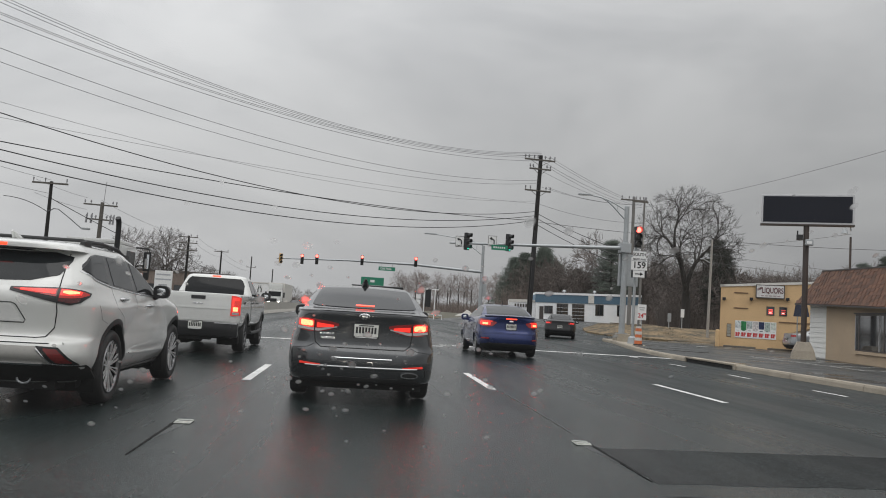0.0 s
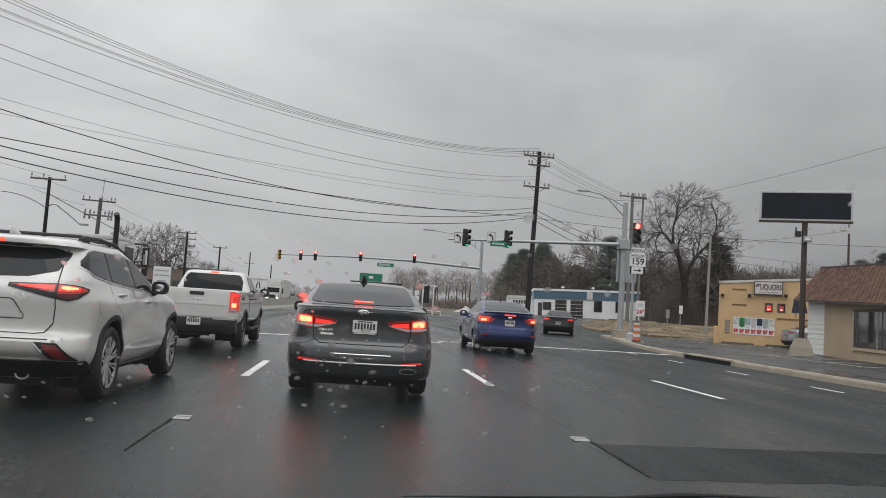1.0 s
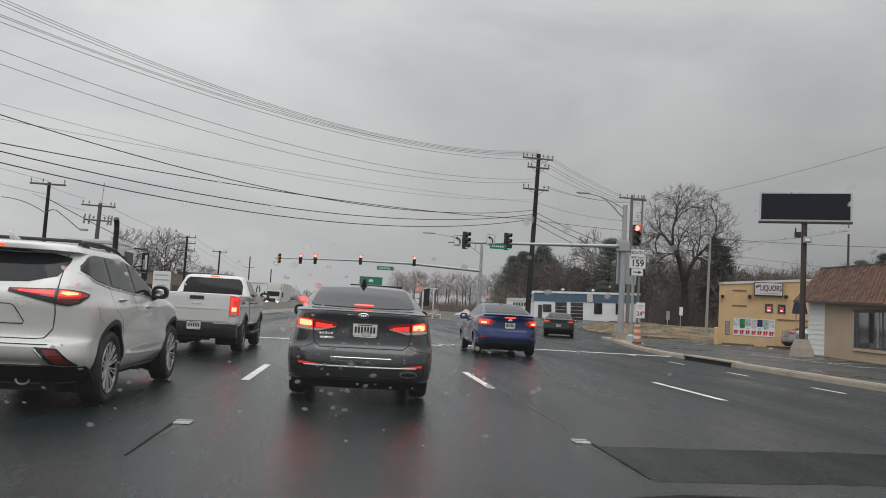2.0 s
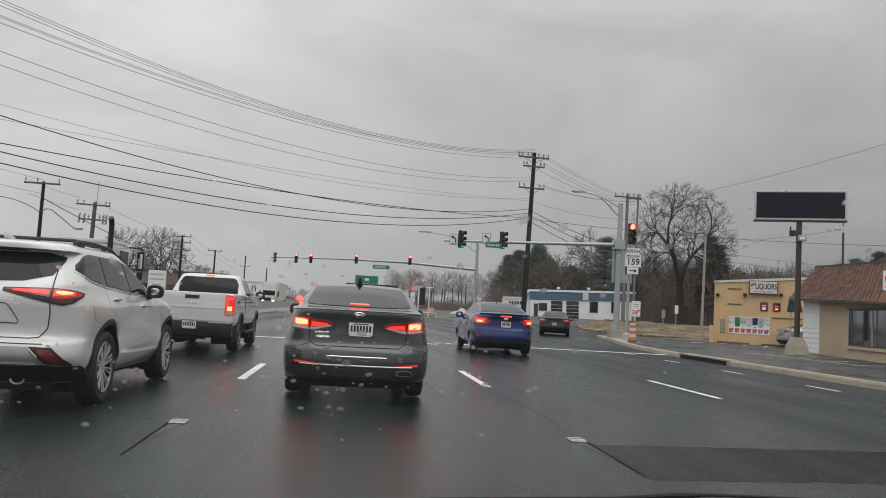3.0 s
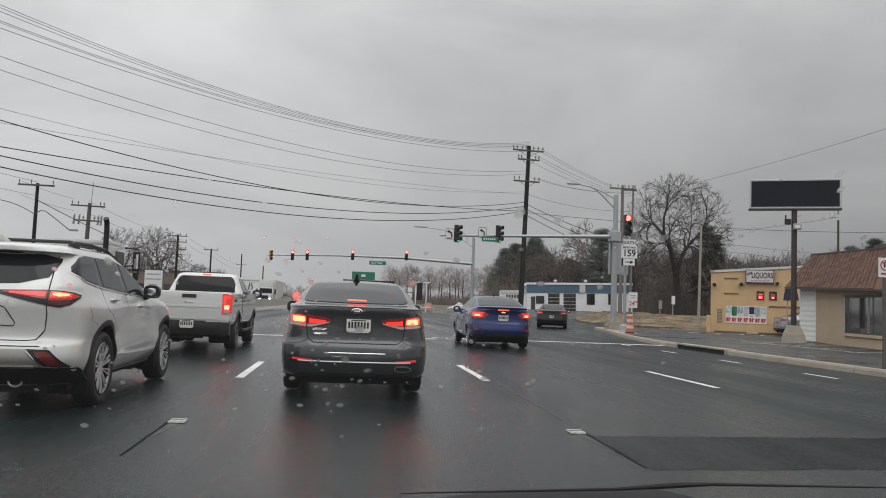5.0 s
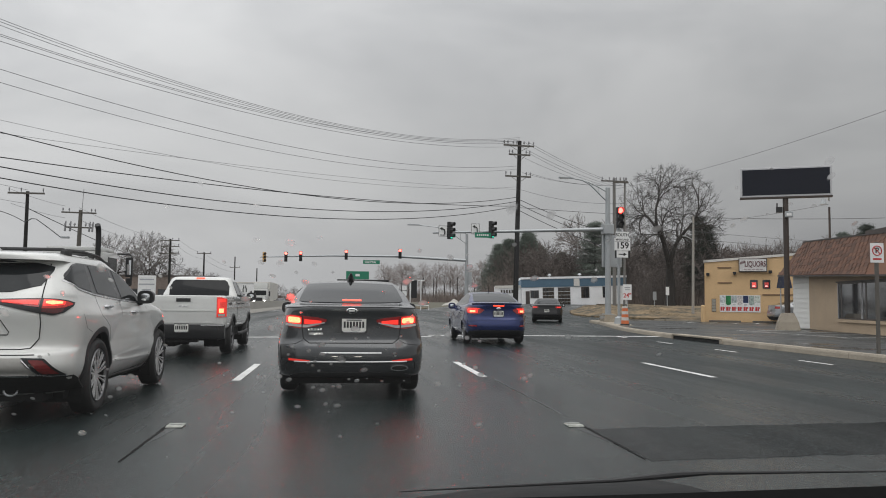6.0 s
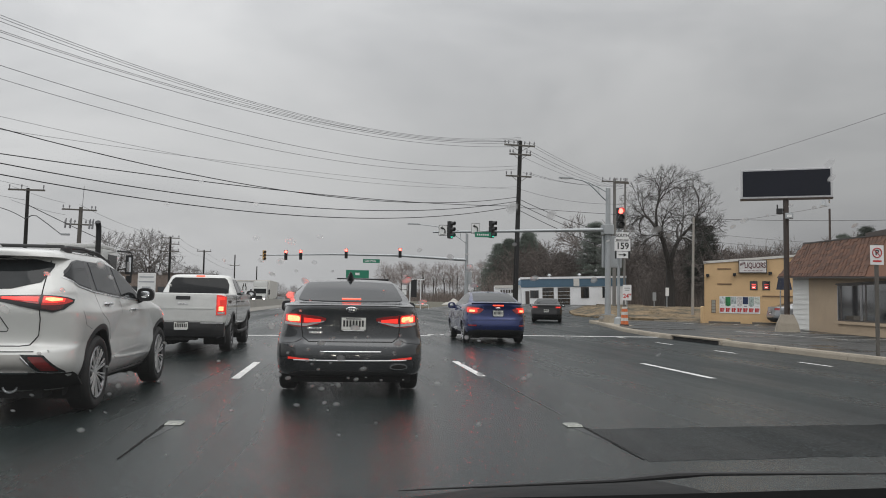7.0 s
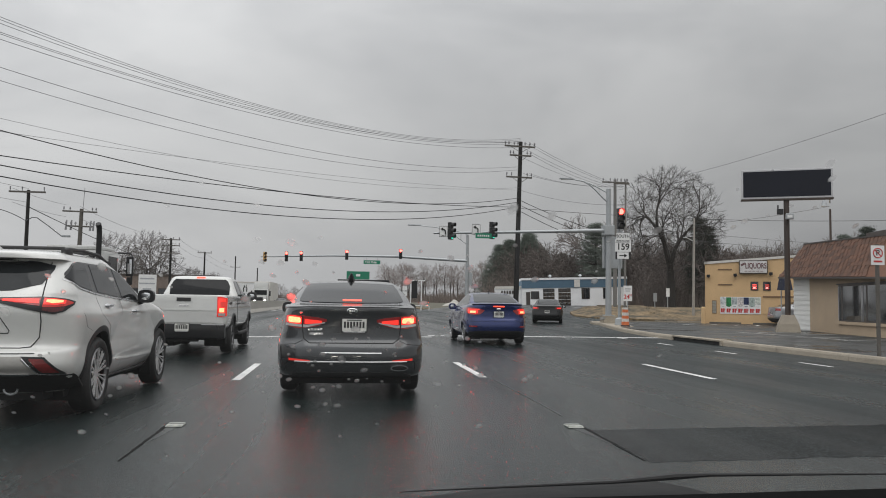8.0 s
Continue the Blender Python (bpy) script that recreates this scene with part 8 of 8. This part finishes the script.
for a, b in zip(rows, rows[1:]):
    for i in range(16):
        bm.faces.new((a[i], a[i + 1], b[i + 1], b[i]))
part("windscreen", bm, veil, own, "clear wet windscreen", smooth=True).visible_shadow = False

# ---- trees ----


def to_mesh(name, verts, faces, material):
    me = bpy.data.meshes.new(name)
    me.from_pydata(verts, [], faces)
    me.materials.append(material)
    return me


def bare_tree(name, label, height, spread, seed, levels=6, fork=3, twig=0.012, r0=0.28, upright=0.55, clear=0.3, wood=None):
    """Tapered trunk, limbs and a haze of bare twigs."""
    rng = random.Random(seed)
    tv, tf, cv, cf = [], [], [], []

    def stick(v, f, a, b, ra, rb, n):
        d = (b - a).normalized()
        u = d.orthogonal().normalized()
        w = d.cross(u)
        s = len(v)
        for p, r in ((a, ra), (b, rb)):
            for k in range(n):
                c, q = math.cos(2 * math.pi * k / n), math.sin(2 * math.pi * k / n)
                v.append(tuple(p + (u * c + w * q) * r))
        for k in range(n):
            f.append((s + k, s + (k + 1) % n, s + n + (k + 1) % n, s + n + k))

    def grow(p, d, length, r, level):
        n = 7 if level < 2 else (4 if level < 4 else 3)
        v, f = (tv, tf) if level < 2 else (cv, cf)
        segs = 3 if level < 3 else 2
        pts = [p]
        for k in range(segs):
            bend = Vector((rng.gauss(0, 1), rng.gauss(0, 1), rng.gauss(0, 0.7))) * (0.10 + 0.035 * level)
            d = (d + bend + Vector((0, 0, 0.05 * upright))).normalized()
            q = pts[-1] + d * (length / segs)
            ra = max(twig, r * (1 - 0.45 * k / segs))
            rb = max(twig * 0.7, r * (1 - 0.45 * (k + 1) / segs))
            stick(v, f, pts[-1], q, ra, rb, n)
            pts.append(q)
        if level >= levels:
            return
        kids = fork + (1 if level in (1, 2, 3) else 0)
        for c in range(kids):
            base = pts[-1] if c < 2 else pts[rng.randint(1, segs)]
            az = rng.uniform(0, 2 * math.pi)
            tilt = rng.uniform(0.35, 0.95) * spread
            side = d.orthogonal().normalized()
            axis = Matrix.Rotation(az, 3, d) @ side
            nd = (d * math.cos(tilt) + axis * math.sin(tilt)).normalized()
            grow(base, nd, length * rng.uniform(0.62, 0.84), r * 0.55 * rng.uniform(0.85, 1.1), level + 1)

    grow(Vector((0, 0, -0.2)), Vector((0, 0, 1)), height * clear, r0, 0)
    top = max(q[2] for q in cv)
    k = height / top
    tv = [(x * k, y * k, z * k) for x, y, z in tv]
    cv = [(x * k, y * k, z * k) for x, y, z in cv]
    t = thing(name, label, "tree")
    for nm, v, f, m in (("trunk", tv, tf, M["bark"]), ("crown", cv, cf, wood or M["twig"])):
        o = new(nm, to_mesh(nm, v, f, m))
        o.parent = t
    return t


def crown_tree(name, label, height, wide, seed, tips=700, fork_at=0.2, base=0.3, r0=0.4, twig=0.011, sprays=4, wood=None):
    """A bare tree whose limbs divide again and again to fill a rounded crown with twigs."""
    q = random.Random(seed)
    tv, tf, cv, cf = [], [], [], []

    def stick(v, f, a, b, ra, rb, n):
        d = (b - a).normalized()
        u = d.orthogonal().normalized()
        w = d.cross(u)
        k0 = len(v)
        for p, r in ((a, ra), (b, rb)):
            for k in range(n):
                v.append(tuple(p + (u * math.cos(2 * math.pi * k / n) + w * math.sin(2 * math.pi * k / n)) * r))
        for k in range(n):
            f.append((k0 + k, k0 + (k + 1) % n, k0 + n + (k + 1) % n, k0 + n + k))

    mid, half = height * (1 + base) / 2, height * (1 - base) / 2
    lumps = [(Vector((q.gauss(0, 1), q.gauss(0, 1), q.gauss(0, 1))).normalized(), q.uniform(-0.10, 0.12)) for k in range(9)]
    ends = []
    while len(ends) < tips:
        d = Vector((q.gauss(0, 1), q.gauss(0, 1), q.gauss(0, 1))).normalized()
        k = 1 + sum(w * max(0.0, d.dot(c)) ** 4 for c, w in lumps)
        k *= 1 - 0.5 * q.random() ** 1.6
        ends.append(Vector((d.x * wide / 2 * k, d.y * wide / 2 * k, mid + d.z * half * k)))

    def thick(n):
        return max(twig, r0 * (n / tips) ** 0.52)

    def grow(p, d, group, depth):
        n = len(group)
        v, f = (tv, tf) if n > tips * 0.12 else (cv, cf)
        sides = 7 if n > tips * 0.12 else (4 if n > 12 else 3)
        mean = sum(group, Vector()) / n
        if n == 1:
            to = group[0]
            knee = p.lerp(to, 0.5) + Vector((q.gauss(0, 1), q.gauss(0, 1), q.gauss(0, 1))) * 0.09 * (to - p).length
            stick(v, f, p, knee, twig, twig, 3)
            stick(v, f, knee, to, twig, twig * 0.6, 3)
            out = (to - p).normalized()
            for k in range(sprays):
                at = knee.lerp(to, q.random())
                e = (out + Vector((q.gauss(0, 1), q.gauss(0, 1), q.gauss(0.35, 0.9))) * 0.55).normalized()
                stick(v, f, at, at + e * height * q.uniform(0.02, 0.05), twig * 0.85, twig * 0.5, 3)
            return
        way = mean - p
        go = way.length * (q.uniform(0.26, 0.40) if depth else 0.16)
        nd = (d * 0.75 + way.normalized() + Vector((q.gauss(0, 0.12), q.gauss(0, 0.12), q.gauss(0.05, 0.08)))).normalized()
        a, r = p, thick(n)
        for k in range(2):
            step = (d.lerp(nd, 0.35 + 0.65 * k) + Vector((q.gauss(0, 1), q.gauss(0, 1), q.gauss(0, 1))) * 0.07).normalized()
            b = a + step * go / 2
            stick(v, f, a, b, r * (1 - 0.06 * k), r * (0.94 - 0.06 * k), sides)
            a = b
        # split the twigs across the direction in which they spread most
        rel = [(e - mean) for e in group]
        axis = max(rel, key=lambda e: e.length)
        axis = (axis - nd * axis.dot(nd) * 0.8 + Vector((q.gauss(0, 1), q.gauss(0, 1), q.gauss(0, 1))) * 0.15 * axis.length).normalized()
        order = sorted(group, key=lambda e: (e - mean).dot(axis))
        cut = max(1, min(n - 1, int(n * q.uniform(0.32, 0.68))))
        for g in (order[:cut], order[cut:]):
            grow(a, nd, g, depth + 1)

    foot = Vector((0, 0, height * fork_at))
    for k in range(3):
        za, zb = -0.2 + (foot.z + 0.2) * k / 3, -0.2 + (foot.z + 0.2) * (k + 1) / 3
        stick(tv, tf, Vector((0.02 * za, 0, za)), Vector((0.02 * zb, 0, zb)), r0 * (1.35, 1.12, 1.04)[k], r0 * (1.12, 1.04, 1.0)[k], 9)
    grow(Vector((0.02 * foot.z, 0, foot.z)), Vector((0, 0, 1)), ends, 0)
    t = thing(name, label, "tree")
    for nm, v, f, m in (("trunk", tv, tf, M["bark"]), ("crown", cv, cf, wood or M["twig"])):
        o = new(nm, to_mesh(nm, v, f, m))
        o.parent = t
    return t


def pine(name, label, height, width, seed, clumps=150, needles=110, start=0.12, top_w=0.35, bulk=1.0, droop=0.0, tuft=1.0):
    """Trunk, limbs and clumps of needle sprays with gaps between them."""
    rng = random.Random(seed)
    t = thing(name, label, "tree")
    limbs = tubem([(0, 0, -0.2), (0.1, 0, height * 0.5), (0, 0, height * 0.97)], [0.035 * height * 0.6, 0.02 * height * 0.6, 0.03], 8)
    v, f = [], []
    for c in range(clumps):
        u = rng.random() ** 0.8
        z = height * (start + (1 - start) * u)
        reach = width / 2 * (top_w + (1 - top_w) * (1 - u ** bulk)) * rng.uniform(0.2, 1.0) ** 0.7 * rng.uniform(0.85, 1.12)
        az = rng.uniform(0, 2 * math.pi)
        cx, cy = reach * math.cos(az), reach * math.sin(az)
        z -= droop * reach * reach / width
        if c % 5 == 0:
            tube(limbs, [(0, 0, z - 0.1 * reach), (cx * 0.9, cy * 0.9, z)], [0.05, 0.02], 4)
        size = width * rng.uniform(0.07, 0.13) * tuft
        for k in range(needles):
            d = Vector((rng.gauss(0, 1), rng.gauss(0, 1), rng.gauss(0, 0.42)))
            p = Vector((cx, cy, z)) + d * size * 0.55
            a = Vector((rng.gauss(0, 1), rng.gauss(0, 1), rng.gauss(0, 1) + 0.4)).normalized()
            b = a.orthogonal().normalized()
            L, W = size * rng.uniform(0.18, 0.42), size * rng.uniform(0.018, 0.045)
            s = len(v)
            v += [tuple(p - b * W), tuple(p + a * L), tuple(p + b * W), tuple(p - a * L * 0.4)]
            f.append((s, s + 1, s + 2, s + 3))
    part("trunk", limbs, M["bark"], t)
    o = new("crown", to_mesh("crown", v, f, M["needle"]))
    o.parent = t
    return t


big = crown_tree("bare_tree", "large spreading bare deciduous tree behind the verge", 14.2, 10.6, 5, tips=1500, fork_at=0.2, base=0.24, r0=0.42, twig=0.0115, wood=mat("dark_bare_twigs", (0.050, 0.045, 0.041), 0.95, vary=0.3, scale=0.3, fine=4))
big.matrix_world = pose(32.7, 76, rise(32, 76))
b1 = bare_tree("bare_tree", "slender bare deciduous tree", 10.5, 0.62, 11, levels=6, twig=0.016, r0=0.2, clear=0.24)
b1.matrix_world = pose(48.0, 138, rise(48, 138))
b1.scale = (1.5, 1.5, 1.6)
b2 = crown_tree("bare_tree", "rounded bare deciduous tree", 9.0, 6.6, 23, tips=560, fork_at=0.2, base=0.2, r0=0.2, twig=0.014, wood=mat("grey_brown_twigs", (0.100, 0.087, 0.079), 0.95, vary=0.3, scale=0.3, fine=4))
b2.matrix_world = pose(-38.5, 136, rise(-38, 136))
b5 = crown_tree("bare_tree", "slender pale bare tree behind the store", 7.0, 5.2, 41, tips=190, fork_at=0.22, base=0.2, r0=0.10, twig=0.007, wood=M["twig"])
b5.matrix_world = pose(36.5, 62, rise(36, 62))
b3 = crown_tree("bare_shrub", "dense leafless brown thicket shrub", 6.0, 4.6, 31, tips=360, fork_at=0.05, base=0.08, r0=0.09, twig=0.016, wood=mat("brown_shrub_twigs", (0.120, 0.100, 0.090), 0.95, vary=0.3, scale=0.3, fine=4))
b3.matrix_world = pose(38.0, 90, rise(38, 90))
e1 = pine("pine_tree", "dark green broad pine tree", 13.8, 12.5, 3, clumps=760, needles=110, start=0.10, top_w=0.06, bulk=1.5, droop=0.35, tuft=0.62)
e1.matrix_world = pose(36.2, 152, 0.9)
e2 = pine("cedar_tree", "dark green upright cedar tree", 11.5, 5.2, 8, clumps=420, top_w=0.22, bulk=1.6, droop=0.2, tuft=0.85)
e2.matrix_world = pose(41.2, 126, 0.9)
e2.scale = (1.5, 1.5, 1.18)
rng = random.Random(77)


def thicket(name, label, spots, count, tall, thick, seed, material):
    """Tangled undergrowth: thin upright stems with side twigs, spread over a strip."""
    q = random.Random(seed)
    v, f = [], []
    for k in range(count):
        x, y = spots(q)
        z = rise(x, y) - 0.05
        h = tall * q.uniform(0.35, 1.0) * (0.75 + 0.5 * noise.noise(Vector((x * 0.25, y * 0.1, 3))))
        lean = Vector((q.gauss(0, 0.25), q.gauss(0, 0.2), 1)).normalized()
        b = Vector((q.gauss(0, 1), q.gauss(0, 0.4), 0)).normalized() * thick * q.uniform(0.5, 1.3)
        a = Vector((x, y, z))
        s = len(v)
        v += [tuple(a - b), tuple(a + b), tuple(a + lean * h)]
        f.append((s, s + 1, s + 2))
        for j in range(5):
            c = a + lean * h * q.uniform(0.2, 0.9)
            d = Vector((q.gauss(0, 1), q.gauss(0, 1), q.uniform(0.0, 1.2))).normalized() * h * q.uniform(0.12, 0.3)
            s = len(v)
            v += [tuple(c - b * 0.5), tuple(c + b * 0.5), tuple(c + d)]
            f.append((s, s + 1, s + 2))
    return tagged(new(name, to_mesh(name, v, f, material)), label, "undergrowth", kind="stuff")


def wood_spot(q):
    y = q.uniform(84, 108)
    return 0.395 * y + 34 * q.random() ** 1.2, y


thicket("undergrowth", "dense brown leafless undergrowth behind the verge", wood_spot, 14000, 5.2, 0.019, 1, mat("dark_undergrowth_stems", (0.105, 0.090, 0.080), 0.95, vary=0.4, scale=0.3, fine=3, tint=(0.070, 0.060, 0.054)))
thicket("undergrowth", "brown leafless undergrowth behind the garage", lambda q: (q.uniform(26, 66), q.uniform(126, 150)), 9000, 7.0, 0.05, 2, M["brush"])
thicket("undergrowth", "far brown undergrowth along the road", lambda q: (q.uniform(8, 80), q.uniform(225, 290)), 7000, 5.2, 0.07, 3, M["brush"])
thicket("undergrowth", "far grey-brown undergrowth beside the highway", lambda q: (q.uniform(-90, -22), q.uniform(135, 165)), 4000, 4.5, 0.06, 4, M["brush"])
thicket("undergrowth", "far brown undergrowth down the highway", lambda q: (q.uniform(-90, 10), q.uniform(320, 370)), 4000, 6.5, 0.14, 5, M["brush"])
thicket("undergrowth", "brown leafless hedge behind the stores", lambda q: (q.uniform(34, 66), q.uniform(62, 74)), 2200, 2.6, 0.025, 6, M["brush"])


def plant(src, x, y, s, sz=None):
    m = pose(x, y, rise(x, y) - 0.05, 0, 0, rng.uniform(0, 360))
    o = copy_thing(src, m)
    o.scale = (s, s, sz or s)
    return o


# grass tufts on the near verge
def verge_spot(q):
    y = q.uniform(57.5, 77)
    return max(21.5 + abs(y - 67) * 0.25, 0.395 * y - 6) + q.random() ** 1.5 * 18, y


thicket("grass_tufts", "dry brown grass tufts on the verge", verge_spot, 11000, 0.24, 0.011, 9, M["grass"])


def weed_spot(q):
    while True:
        x, y = verge_spot(q)
        if noise.noise(Vector((x * 0.35, y * 0.35, 7))) > 0.02:
            return x, y


thicket("grass_tufts", "dark withered weed patches on the verge", weed_spot, 12000, 0.30, 0.018, 12, mat("withered_weeds", (0.085, 0.068, 0.040), 0.95, vary=0.4, scale=0.5, fine=4, tint=(0.045, 0.042, 0.025)))
# evergreen clump behind the garage
for x, y, s in ((30.6, 150, 0.72), (33.4, 156, 0.92), (40.0, 158, 0.84), (43.0, 152, 0.72), (33.0, 165, 0.9)):
    plant(e1, x, y, s)
for x, y, s in ((45.0, 128, 1.0), (41.4, 88, 0.92), (43.5, 90, 0.85), (42.4, 62.5, 0.60), (44.2, 62, 0.66), (46.0, 63, 0.62)):
    plant(e2, x, y, s)
# brown woods behind the verge
for k in range(46):
    y = 86 + rng.uniform(-3, 12)
    plant(b3, 0.40 * y + 1.5 + 30 * (k / 46) + rng.uniform(-1, 1), y, rng.uniform(0.75, 1.25))
for k in range(14):
    y = 92 + rng.uniform(-4, 14)
    plant(b1, 0.40 * y + 1.0 + 2.1 * k + rng.uniform(-0.8, 0.8), y, rng.uniform(0.72, 1.0))
for k in range(34):
    plant(b3, 31 + 0.95 * k + rng.uniform(-0.6, 0.6), 136 + rng.uniform(-6, 10), rng.uniform(1.5, 1.9))
# sparse trees behind the store
for x, y, s in ((37.0, 68, 0.9), (40.5, 71, 0.85), (34.2, 66, 0.8), (43.0, 74, 0.9), (49.0, 70, 0.95), (48.0, 60, 0.8), (38.6, 73, 0.88)):
    plant(b5, x, y, s)
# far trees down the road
# twig colour lightened to stand in for the haze of distance
b4 = crown_tree("bare_tree", "tall airy bare tree far down the road", 13.5, 6.6, 61, tips=300, fork_at=0.25, base=0.28, r0=0.2, twig=0.018, sprays=3, wood=mat("hazed_far_twigs", (0.20, 0.165, 0.150), 0.95, vary=0.3, scale=0.3, fine=4))
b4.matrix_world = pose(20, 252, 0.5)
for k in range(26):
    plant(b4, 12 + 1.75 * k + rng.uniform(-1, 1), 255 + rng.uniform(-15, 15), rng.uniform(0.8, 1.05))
for k in range(10):
    plant(b3, 6 + 6 * k + rng.uniform(-1, 1), 300 + rng.uniform(-20, 20), rng.uniform(0.8, 1.2))
for k in range(16):
    plant(b3, -70 + 4.5 * k + rng.uniform(-1, 1), 340 + rng.uniform(-20, 20), rng.uniform(0.9, 1.3))
# left-hand trees
for x, y, s in ((-35.5, 130, 1.28), (-31.5, 134, 1.38), (-28.8, 128, 1.2), (-27.5, 150, 0.8), (-26.0, 165, 0.75), (-31, 170, 0.85), (-36, 90, 0.62), (-40, 88, 0.7), (-44, 92, 0.62), (-48, 86, 0.7), (-52, 92, 0.7)):
    plant(b2, x, y, s)
for k in range(24):
    plant(b3, -56 + 1.6 * k + rng.uniform(-0.6, 0.6), 142 + rng.uniform(-5, 12), rng.uniform(0.6, 1.0))

# ---- shingles on the shop's mansard: courses of tabs along the street side ----
edge0, edge1 = Vector((0, -0.5, 2.47)), Vector((0, 0.45, 4.0))
slope = edge1 - edge0
up_ = slope.normalized()
nrm = Vector((0, -up_.z, up_.y))
tab_meshes = []
for v in range(5):
    w = 0.30 + 0.03 * (v - 2)
    bm = bmesh.new()
    box(bm, -w / 2, w / 2, 0.0, 0.014 + 0.003 * v, 0, 0.165)
    me = bpy.data.meshes.new("shingle")
    bm.to_mesh(me)
    bm.free()
    me.materials.append(M["shingle"])
    tab_meshes.append(me)
rng = random.Random(4)
courses = 11
turn = Matrix((( -1, 0, 0), (0, nrm.y, up_.y), (0, nrm.z, up_.z))).to_4x4()
for c in range(courses):
    t = c / courses
    x = -0.42 + 0.78 * t + (0.15 if c % 2 else 0.0)
    while x < 8.6:
        if len([1 for o in roof.children]) >= 300:
            break
        o = new("shingle", tab_meshes[rng.randrange(5)])
        o.parent = roof
        o.matrix_local = Matrix.Translation(Vector((x + 0.16, 0, -FALL * (x + 0.16))) + edge0 + slope * t + nrm * (0.002 + 0.004 * rng.random())) @ turn
        x += 0.33

# ---- raindrops standing on the filming car's windscreen ----
rng = random.Random(19)
drop = bpy.data.materials.new("rain_water")
drop.use_nodes = True
dn = drop.node_tree
db = dn.nodes["Principled BSDF"]
db.inputs["Transmission Weight"].default_value, db.inputs["IOR"].default_value, db.inputs["Roughness"].default_value = 1.0, 1.035, 0.58
# the film of water thins out towards each drop's rim
thin = dn.nodes.new("ShaderNodeAttribute")
thin.attribute_name = "thinness"
clear = dn.nodes.new("ShaderNodeBsdfTransparent")
blend = dn.nodes.new("ShaderNodeMixShader")
dn.links.new(thin.outputs["Fac"], blend.inputs[0])
dn.links.new(db.outputs[0], blend.inputs[1])
dn.links.new(clear.outputs[0], blend.inputs[2])
dn.links.new(blend.outputs[0], dn.nodes["Material Output"].inputs["Surface"])
glass_o, glass_u, glass_v = Vector((0.0, 0.98, 0.93)), Vector((1, 0, 0)), Vector((0, -0.62, 0.60)).normalized()
glass_n = Vector((0, 0.60, 0.62)).normalized()
bm = bmesh.new()
film = bm.verts.layers.float.new("thinness")
# centre, spread and number of each shower of drops on the glass, along and up the pane
for cu, cv, su, sv, count in ((0.015, 0.285, 0.075, 0.055, 78), (-0.26, 0.20, 0.08, 0.045, 18), (0.10, 0.41, 0.14, 0.045, 34), (0.365, 0.485, 0.05, 0.03, 10), (0.20, 0.26, 0.14, 0.06, 9), (-0.25, 0.38, 0.08, 0.05, 9)):
    for k in range(count):
        u, v = rng.gauss(cu, su), max(0.03, rng.gauss(cv, sv))
        r = rng.choice((0.0017, 0.0023, 0.0030, 0.0039, 0.0050)) * rng.uniform(0.85, 1.15)
        c = glass_o + glass_u * u + glass_v * v
        long, lean = rng.uniform(0.8, 1.35), rng.uniform(-0.25, 0.25)
        rings = []
        for t, h, th in ((1.0, 0.0, 1.0), (0.84, 0.06, 0.80), (0.62, 0.11, 0.42), (0.30, 0.135, 0.22)):
            ring = []
            for a in [2 * math.pi * q / 10 for q in range(10)]:
                e = bm.verts.new(c + (glass_u * (math.cos(a) + lean * math.sin(a)) * rng.uniform(0.93, 1.07) + glass_v * math.sin(a) * long) * r * t + glass_n * r * h)
                e[film] = th
                ring.append(e)
            rings.append(ring)
        for a, b in zip(rings, rings[1:]):
            for q in range(10):
                bm.faces.new((a[q], a[(q + 1) % 10], b[(q + 1) % 10], b[q]))
        bm.faces.new(rings[-1])
bmesh.ops.recalc_face_normals(bm, faces=bm.faces)
drops = tagged(link("raindrops", bm, drop, smooth=True), "clear raindrops standing on the windscreen", "raindrops", kind="stuff")
drops.visible_shadow = False
